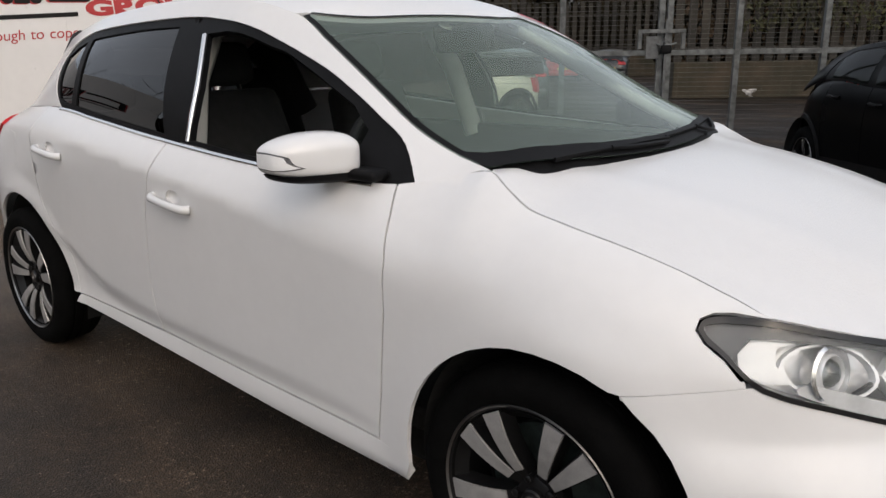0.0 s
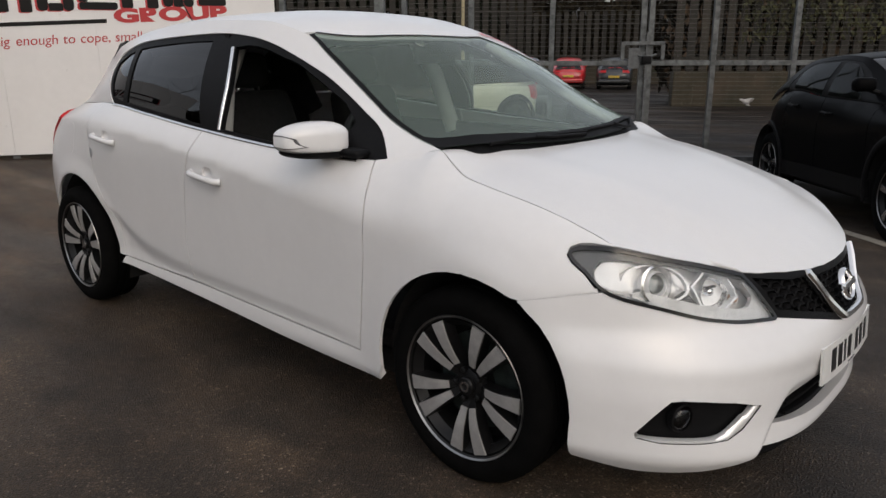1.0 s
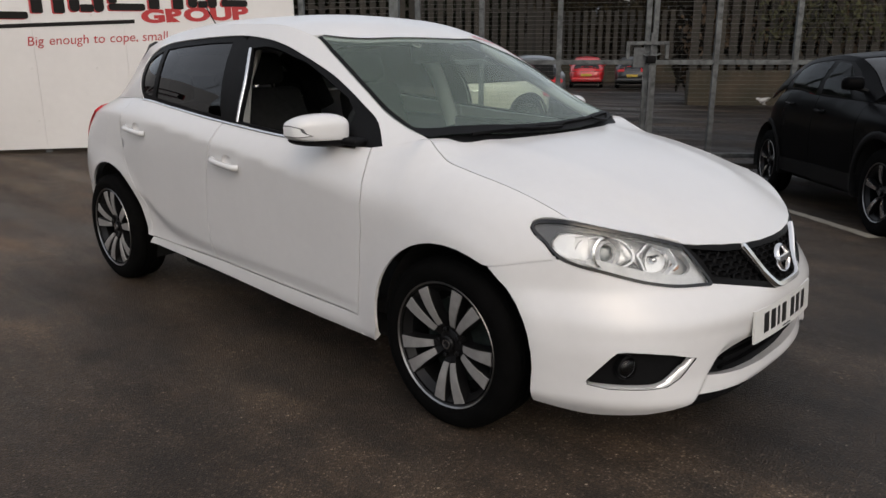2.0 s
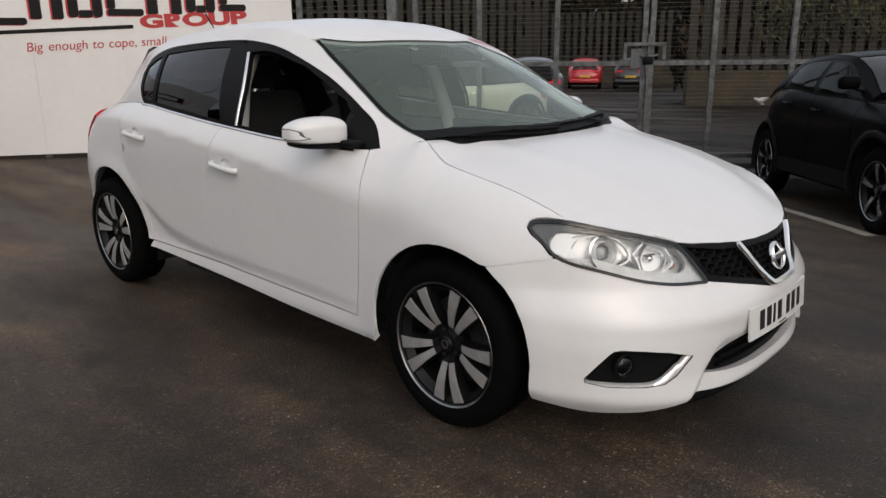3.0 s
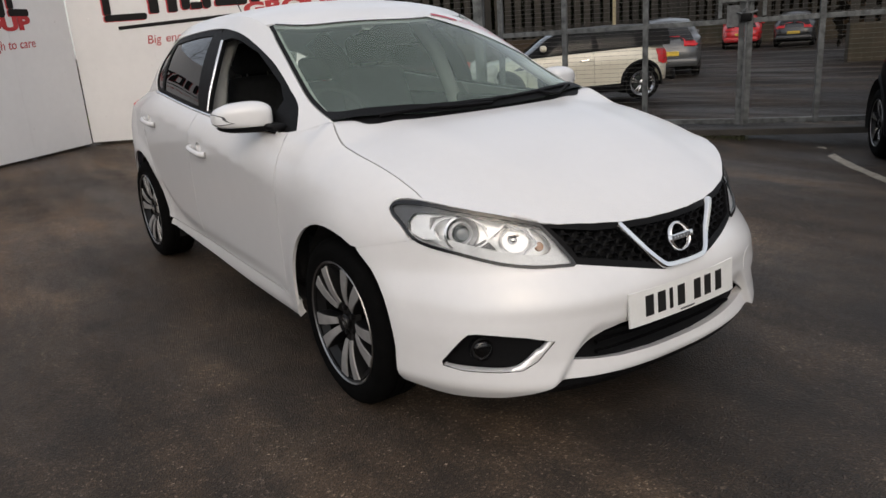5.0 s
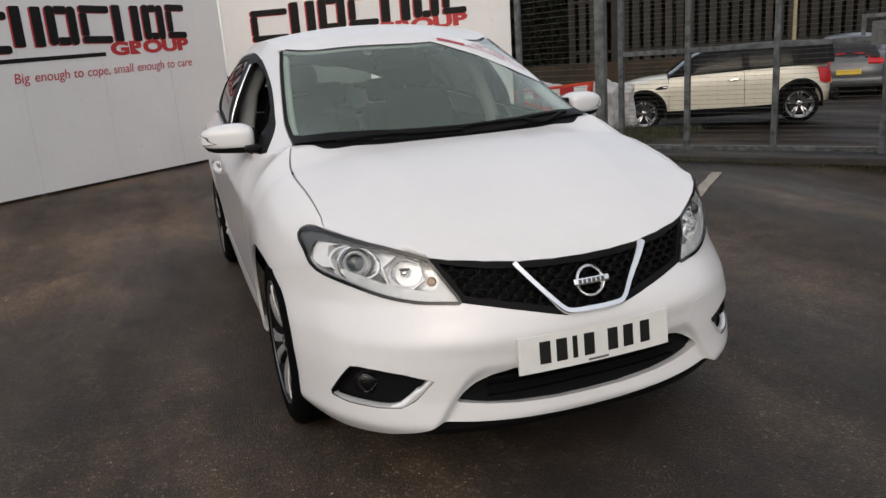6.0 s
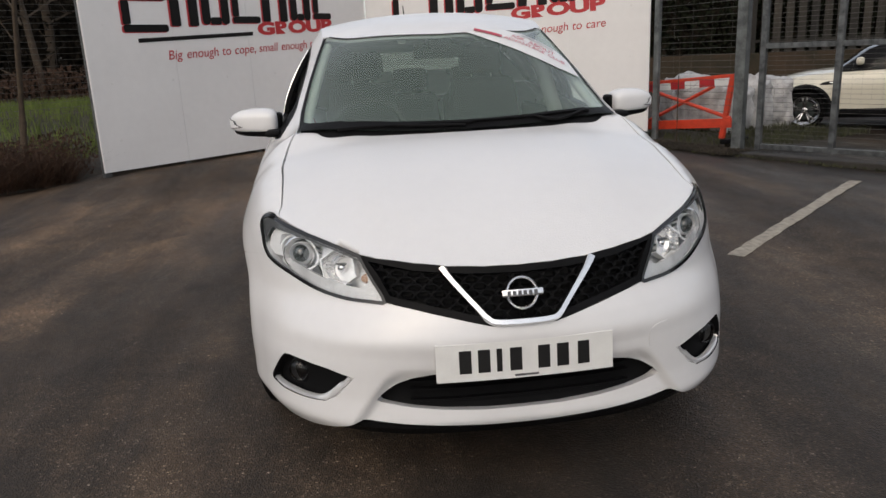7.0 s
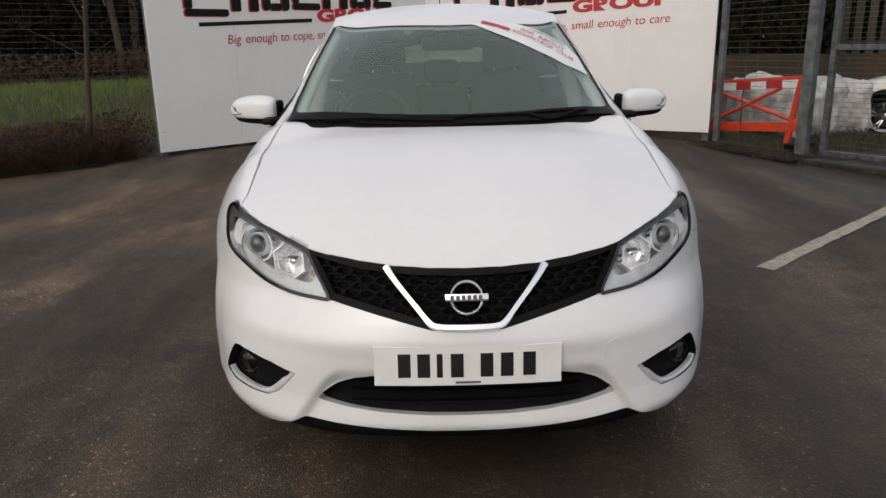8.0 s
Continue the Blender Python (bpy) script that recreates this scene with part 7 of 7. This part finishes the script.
kerb("kerb_gate", [(-6.75, 3.45), (-5.3, 4.02), (-4.3, 4.62), (-2.7, 5.72), (0.0, 7.8)], 0.20, 0.02, "low concrete strip under the gate")

# verges
def sheet(name, fn, x0, x1, y0, y1, nx, ny, mat, label, category):
    bm = bmesh.new()
    rows = [[bm.verts.new(fn(x, y)) for x in np.linspace(x0, x1, nx)] for y in np.linspace(y0, y1, ny)]
    for a, b in zip(rows, rows[1:]):
        for i in range(nx - 1):
            bm.faces.new((a[i], a[i + 1], b[i + 1], b[i]))
    return tagged(part(name, bm, mat, smooth=180), label, category, kind="structure")


def bank_frame(s, d):
    """Along the left-hand verge (s) and away from the yard (d)."""
    return -5.1 - 0.64 * s - 0.77 * d, -4.75 + 0.77 * s - 0.64 * d


def bank_z(d):
    return 0.02 + 0.10 * ease(d / 1.2) + 0.5 * ease((d - 1.0) / 5)


sheet("verge_bank", lambda s, d: (*bank_frame(s, d), bank_z(d) + 0.03 * noise.noise((s * 2, d * 2, 1))), -5, 9, 0.08, 14, 60, 50, SOIL, "dark soil bank rising to grass", "bank")
sheet("verge_gate", lambda s, d: (-6.95 + 0.93 * s - 0.37 * d, 3.75 + 0.37 * s + 0.93 * d, ground_z(-6.95 + 0.93 * s - 0.37 * d, 3.75 + 0.37 * s + 0.93 * d) + 0.09 * ease(d / 0.5) * ease((2.4 - d) / 0.6) * ease((1.75 - s) / 0.8) - 0.02 * ease((s - 1.0) / 0.7) - 0.02 * ease((d - 1.8) / 0.6) + 0.02 * noise.noise((s * 3, d * 3, 2))), -6.0, 1.75, -0.05, 2.4, 40, 20, SOIL, "scrubby soil verge behind the fence", "bank")


def blades(name, spots, mat, label, category, h, w, seed, lean=0.35):
    """Many narrow blades or twigs as one object."""
    rnd = random.Random(seed)
    v, f = [], []
    for x, y, z in spots:
        for _ in range(2):
            a = rnd.uniform(0, 2 * math.pi)
            hh, ww = h * rnd.uniform(0.5, 1.3), w * rnd.uniform(0.6, 1.3)
            dx, dy = math.cos(a), math.sin(a)
            lx, ly = rnd.uniform(-lean, lean) * hh, rnd.uniform(-lean, lean) * hh
            px, py = x + rnd.uniform(-0.05, 0.05), y + rnd.uniform(-0.05, 0.05)
            k = len(v)
            v += [(px - dx * ww, py - dy * ww, z - 0.02), (px + dx * ww, py + dy * ww, z - 0.02), (px + lx * 0.45 + dx * ww * 0.7, py + ly * 0.45 + dy * ww * 0.7, z + hh * 0.6), (px + lx * 0.45 - dx * ww * 0.7, py + ly * 0.45 - dy * ww * 0.7, z + hh * 0.6), (px + lx, py + ly, z + hh)]
            f += [(k, k + 1, k + 2, k + 3), (k + 3, k + 2, k + 4)]
    me = bpy.data.meshes.new(name)
    me.from_pydata(v, [], f)
    me.materials.append(mat)
    return tagged(new(name, me), label, category, kind="stuff")


rnd = random.Random(11)
spots = []
for _ in range(16000):
    s, d = rnd.uniform(-5, 8.5), rnd.uniform(1.5, 8.0)
    spots.append((*bank_frame(s, d), bank_z(d)))
blades("grass", spots, GRASS, "rough green grass on the bank", "grass", 0.13, 0.006, 1)
spots = []
for _ in range(15000):
    s, d = rnd.uniform(-5, 1.55), abs(rnd.gauss(0.3, 0.65)) + 0.12
    spots.append((*bank_frame(s, d), bank_z(d)))
blades("bramble", spots, BRAMBLE, "dead brown bramble and weeds along the edge", "undergrowth", 0.30, 0.0040, 2, 2.0)
spots = []
for _ in range(2600):
    s, d = rnd.uniform(-1.0, 1.6), rnd.uniform(0.0, 2.2)
    spots.append((-6.95 + 0.93 * s - 0.37 * d, 3.75 + 0.37 * s + 0.93 * d, 0.02))
blades("grass", spots, GRASS_DULL, "short weedy grass under the fence", "grass", 0.07, 0.005, 3, 0.6)
spots = [(x + rnd.uniform(-0.05, 0.05), y + rnd.uniform(-0.05, 0.05), 0.0) for x, y in [(KNEE[0] + 0.3 + (LEFT_END[0] - KNEE[0]) * t, KNEE[1] - 0.0 + (LEFT_END[1] - KNEE[1]) * t) for t in [rnd.uniform(0.1, 0.9) for _ in range(24)]]]
blades("weed", spots, GRASS_DULL, "tufts of weed at the foot of the sign board", "weeds", 0.06, 0.006, 4, 0.6)

edge = [(-6.75, 3.45), (-5.3, 4.02), (-4.3, 4.62), (-2.7, 5.72)]
spots = []
for _ in range(1500):
    k = rnd.choice((0, 0, 1, 2))
    t, d = rnd.random(), rnd.gauss(0.02, 0.10)
    x, y = edge[k][0] + (edge[k + 1][0] - edge[k][0]) * t, edge[k][1] + (edge[k + 1][1] - edge[k][1]) * t
    spots.append((x + 0.45 * d, y - 0.89 * d, ground_z(x, y) + 0.005))
blades("weed", spots, GRASS_DULL, "moss and low weeds along the concrete strip", "weeds", 0.035, 0.008, 5, 1.2)


def bare_tree(x, y, z, h, r, label, seed, leaf=None, leaves=0, wander=1.0, limb=1.0, limbs=18, lean=0.0):
    """A tapered trunk, forked limbs and twigs, and scattered leaf clumps where it has them."""
    rnd = random.Random(seed)
    t = thing("tree", label, "tree", group="trees behind the fence", m=pose(x, y, z, -lean))
    trunk = []
    p = Vector((0, 0, -0.1))
    n = 7
    for i in range(n + 1):
        trunk.append(p.copy())
        p += Vector((rnd.uniform(-0.06, 0.06) * h * 0.3 * wander, rnd.uniform(-0.06, 0.06) * h * 0.3 * wander, h / n))
    part("trunk", tube(trunk, r, 8, [r * (1 - 0.8 * i / n) for i in range(n + 1)]), BARK, t, smooth=60)
    crown = bmesh.new()
    tips = []
    for i in range(limbs):
        k = rnd.uniform(0.25, 0.98) * n
        a = trunk[int(k)].lerp(trunk[min(n, int(k) + 1)], k % 1)
        ang, up, ln = rnd.uniform(0, 6.28), rnd.uniform(0.2, 0.9), h * rnd.uniform(0.15, 0.38)
        d = Vector((math.cos(ang), math.sin(ang), up)).normalized()
        pts = [a + d * ln * q + Vector((rnd.uniform(-0.04, 0.04), rnd.uniform(-0.04, 0.04), 0.06 * q * q)) * ln for q in (0, 0.35, 0.7, 1)]
        rr = limb * r * 0.32 * (1 - 0.6 * k / n)
        merge(crown, tube(pts, rr, 5, [rr, rr * 0.7, rr * 0.45, rr * 0.15]))
        for _ in range(4):
            b = pts[rnd.choice((1, 2))]
            e = b + Vector((rnd.uniform(-1, 1), rnd.uniform(-1, 1), rnd.uniform(0, 1))) * ln * 0.4
            merge(crown, tube([b, b.lerp(e, 0.5) + Vector((0, 0, 0.02)), e], rr * 0.3, 4, [rr * 0.35, rr * 0.25, rr * 0.1]))
            tips += [e, b.lerp(e, 0.5)]
    part("branch_crown", crown, BARK, t, smooth=60)
    if leaf:
        v, f = [], []
        for _ in range(leaves):
            c = rnd.choice(tips) + Vector((rnd.gauss(0, 1), rnd.gauss(0, 1), rnd.gauss(0, 1))) * h * 0.07
            sx = rnd.uniform(0.03, 0.08) * h * 0.18
            q = Euler((rnd.uniform(0, 6.3), rnd.uniform(0, 6.3), rnd.uniform(0, 6.3))).to_matrix()
            k = len(v)
            v += [tuple(c + q @ Vector(o) * sx) for o in ((-1, 0, 0), (0, -0.5, 0.1), (1, 0, 0), (0, 0.5, 0.1))]
            f.append((k, k + 1, k + 2, k + 3))
        me = bpy.data.meshes.new("crown")
        me.from_pydata(v, [], f)
        me.materials.append(leaf)
        ob = new("crown", me)
        ob.parent = t
    return t


bare_tree(-6.53, -4.34, 0.15, 4.6, 0.043, "slim bare young tree in front of the mesh fence", 3, wander=0.02, limb=0.6, limbs=12, lean=6.5)
bare_tree(-5.35, -5.6, 0.15, 3.0, 0.03, "thin bare sapling among brambles", 4)
bare_tree(-6.70, 3.88, 0.0, 1.36, 0.013, "thin bare sapling stem between mesh fence and barrier", 6, wander=0.15, limb=0.5, limbs=3)
for i in range(16):
    s, d = -9 + i * 1.5 + rnd.uniform(-0.5, 0.5), 10 + rnd.uniform(-1.2, 3.0)
    bare_tree(*bank_frame(s, d), 0.5, rnd.uniform(5.0, 7.5), rnd.uniform(0.09, 0.15), "dark bare tree in the wood behind the grass", 20 + i)


def thicket(name, line, depth, h, count, size, mat, label, seed, z=0.0):
    """A dense uneven hedge of small leaf clumps along a line."""
    rnd = random.Random(seed)
    v, f = [], []
    a, b = Vector(line[0]), Vector(line[1])
    d = b - a
    s = Vector((-d.y, d.x)).normalized()
    for _ in range(count):
        t, q = rnd.random(), rnd.uniform(-0.5, 0.5)
        top = h * (0.72 + 0.38 * noise.noise((t * d.length * 0.35, seed, 0)))
        zz = top * (rnd.random() ** 0.8) * (1 - 0.5 * abs(q))
        c = a + d * t + s * q * depth
        c = Vector((c.x, c.y, z + zz))
        m = Euler((rnd.uniform(0, 6.3), rnd.uniform(0, 6.3), rnd.uniform(0, 6.3))).to_matrix()
        k = len(v)
        sx = size * rnd.uniform(0.5, 1.4)
        v += [tuple(c + m @ Vector(o) * sx) for o in ((-1, 0, 0), (0, -0.5, 0.15), (1, 0, 0), (0, 0.5, 0.15))]
        f.append((k, k + 1, k + 2, k + 3))
    me = bpy.data.meshes.new(name)
    me.from_pydata(v, [], f)
    me.materials.append(mat)
    return tagged(new(name, me), label, "hedge", kind="stuff")


p0, p1 = bank_frame(-14, 13), bank_frame(16, 13)
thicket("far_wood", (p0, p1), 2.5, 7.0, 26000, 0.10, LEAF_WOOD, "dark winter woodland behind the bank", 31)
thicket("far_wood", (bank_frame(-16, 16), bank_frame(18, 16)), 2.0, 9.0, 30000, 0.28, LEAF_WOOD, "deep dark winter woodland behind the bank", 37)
p0, p1 = bank_frame(-14, 8.5), bank_frame(16, 8.5)
thicket("bramble", (bank_frame(-5, 0.75), bank_frame(1.9, 0.85)), 1.2, 0.62, 16000, 0.022, BRAMBLE, "tangle of dead brown bramble leaves on the bank's edge", 41, 0.06)
thicket("leaf_litter", ((-6.75, 3.36), (-5.2, 3.97)), 0.42, 0.045, 5000, 0.016, SOIL, "dark soil crumbs and leaf litter along the concrete strip", 43, 0.01)
thicket("undergrowth", (p0, p1), 1.4, 1.25, 22000, 0.05, BRAMBLE, "brown undergrowth at the wood's edge", 32, 0.4)

# low stone wall with a tall paling fence on it, across the far side of the yard
def paled_wall(name, a, b, pitch, begin, mat):
    a, b = Vector(a), Vector(b)
    fd, fl = (b - a).normalized(), (b - a).length
    wall = tagged(part(name, boxed((0, 0, -0.8), (fl, 0.35, 0.75), 0.02), mat), "low mossy stone wall", "wall", kind="structure")
    wall.matrix_basis = pose(a.x, a.y, 0, 0, 0, math.degrees(math.atan2(fd.y, fd.x)))
    pal = thing("paling_fence", "tall weathered wooden paling fence on the stone wall", "fence", group="paling fences", m=wall.matrix_basis.copy())
    for z in (1.15, 3.0):
        part("paling_rail", boxed((begin, 0.16, z - 0.05), (fl, 0.20, z + 0.05)), PALING, pal)
    first = part("pale", boxed((0, 0.10, 0.73), (0.25, 0.14, 3.7), 0.006), PALING, pal)
    first.matrix_basis = Matrix.Translation((begin, 0, 0))
    for k, x in enumerate(np.arange(begin + pitch, fl - 0.2, pitch)):
        o = new("pale", first.data)
        o.parent = pal
        o.matrix_basis = Matrix.Translation((x, 0, 0.03 * math.sin(k * 2.1)))


paled_wall("wall_far", (-26.0, 8.0), (-17.4, 24.4), 0.40, 6.6, BANK_RUST)
paled_wall("wall_far", (-9.0, 20.0), (3.0, 31.0), 0.40, 0.0, BRICK)
paled_wall("wall_far", (-30.0, 34.6), (-9.0, 42.6), 0.46, 0.0, BRICK)
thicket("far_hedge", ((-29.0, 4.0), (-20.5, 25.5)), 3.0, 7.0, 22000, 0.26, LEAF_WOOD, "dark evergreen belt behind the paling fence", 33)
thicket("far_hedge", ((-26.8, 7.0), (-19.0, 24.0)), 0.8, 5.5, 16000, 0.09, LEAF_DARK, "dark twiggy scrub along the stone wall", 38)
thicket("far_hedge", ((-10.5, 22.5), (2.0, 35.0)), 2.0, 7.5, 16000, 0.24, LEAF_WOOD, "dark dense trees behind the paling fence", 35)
thicket("far_hedge", ((-34.0, 35.0), (-8.0, 45.0)), 2.5, 8.6, 26000, 0.24, LEAF_SCRUB, "brown winter scrub at the end of the far yard", 36)
thicket("far_hedge", ((-7.5, 21.2), (3.0, 30.8)), 0.6, 4.6, 7000, 0.085, LEAF_GREEN, "straggling green and yellow creeper on the palings", 39, 1.6)
thicket("far_hedge", ((-10.0, 21.5), (-2.0, 29.0)), 1.5, 4.6, 1500, 0.16, LEAF_RUST, "rusty autumn foliage behind the paling fence", 34)
house = thing("far_building", "pale grey clad building beyond the trees", "building", m=pose(-31, 48, -0.4, 0, 0, 30))
part("wall", boxed((-9, -4, 0), (9, 4, 3.2), 0.02), CLADDING, house)
bm = bmesh.new()
r = [[bm.verts.new((x, y, z)) for y, z in ((-4.4, 3.2), (0, 5.2), (4.4, 3.2))] for x in (-9.3, 9.3)]
bm.faces.new((r[0][0], r[1][0], r[1][1], r[0][1]))
bm.faces.new((r[0][1], r[1][1], r[1][2], r[0][2]))
bm.faces.new(r[0])
bm.faces.new(r[1])
part("roof", bm, GALV_DARK, house)
mast = tagged(part("lamp_column", tube([(0, 0, -0.1), (0, 0, 3.0), (0, 0, 6.5)], 0.05, 10, [0.06, 0.05, 0.04]), material("pole_cream", (0.35, 0.30, 0.18), 0.6, vary=0.2)), "slim cream lamp column in the far yard", "lamp post")
mast.location = (-15.0, 16.9, 0)

# orange work barrier with a red and white board, and bagged sand behind it
def barrier(m):
    t = thing("work_barrier", "orange plastic work barrier with a red and white stripe board", "barrier", m=m)
    L = 1.25
    for x, lean in ((0.0, 0.0), (L, -0.17)):
        leg = boxed((x - 0.03, -0.025, 0.06), (x + 0.03, 0.025, 1.0), 0.008)
        for v in leg.verts:
            v.co.x += lean * (1.0 - v.co.z)
        part("barrier_post", leg, ORANGE, t)
        part("barrier_foot", boxed((x - 0.05, -0.22, 0.0), (x + 0.05, 0.22, 0.07), 0.02), BLACK_PLASTIC, t)
    for z0, z1 in ((0.22, 0.36), (0.95, 1.0)):
        part("barrier_rail", boxed((0.03, -0.02, z0), (L - 0.03, 0.02, z1), 0.008), ORANGE, t)
    for a, b in (((0.05, 0, 0.36), (L - 0.25, 0, 0.84)), ((0.15, 0, 0.84), (L - 0.05, 0, 0.36))):
        part("barrier_brace", tube([a, b], 0.028, 6), ORANGE, t)
    for i in range(6):
        part("stripe", boxed((0.03 + i * 0.199, -0.024, 0.84), (0.03 + (i + 1) * 0.199 - 0.002, 0.0, 0.95), 0.002), SIGN_RED if i % 2 == 0 else PLATE_WHITE, t)
    return t


barrier(pose(-7.36, 3.72, -0.09, 0, 0, 25.2) @ pose(0, 0, 0, 0, -4.5, 0) @ Matrix.Diagonal((1.18, 1, 0.85, 1)))


def sack(x, y, z, s, yaw, seed, label):
    bm = bmesh.new()
    bmesh.ops.create_icosphere(bm, subdivisions=4, radius=1)
    for v in bm.verts:
        c = v.co
        q = Vector([math.copysign(abs(k) ** 0.55, k) for k in c])
        q += c * 0.20 * noise.noise((c.x * 2.2 + seed, c.y * 2.2, c.z * 2.2)) + c * 0.13 * noise.noise((c.x * 6 + seed, c.y * 6, c.z * 6)) + c * 0.11 * abs(noise.noise((c.x * 13 + seed, c.y * 13, c.z * 13)))
        v.co = Vector((q.x * s[0], q.y * s[1], q.z * s[2] + s[2] * 0.98))
    t = tagged(part("bulk_bag", bm, SACK, smooth=180), label, "bag", group="bulk bags behind the barrier")
    t.matrix_basis = pose(x, y, z, 0, 0, yaw)
    return t


sack(-7.45, 4.75, -0.03, (0.50, 0.40, 0.38), 20, 1, "white woven bulk bag slumped behind the barrier")
sack(-7.52, 5.32, -0.09, (0.30, 0.28, 0.42), 40, 5, "white plastic bulk bag, crumpled, behind the barrier")
sack(-8.35, 4.85, -0.03, (0.42, 0.38, 0.40), 10, 9, "white woven bulk bag slumped behind the barrier")
sack(-8.02, 5.92, -0.12, (0.34, 0.30, 0.42), 70, 21, "white plastic bulk bag, crumpled, beside the small cream car")
sack(-7.9, 21.8, -0.33, (0.75, 0.40, 0.16), 10, 13, "pale crumpled sheeting lying on the far yard")

# plain walls that close the yard behind the camera
for nm, a, b in (("wall_south", (-30, -30), (32, -30)), ("wall_east", (32, -30), (32, 40))):
    a, b = Vector(a), Vector(b)
    o = tagged(part(nm, boxed((0, -0.15, -0.2), ((b - a).length, 0.15, 3.2), 0.02), PALE_GREY), "plain grey clad building wall", "wall", kind="structure")
    o.matrix_basis = pose(a.x, a.y, 0, 0, 0, math.degrees(math.atan2(b.y - a.y, b.x - a.x)))
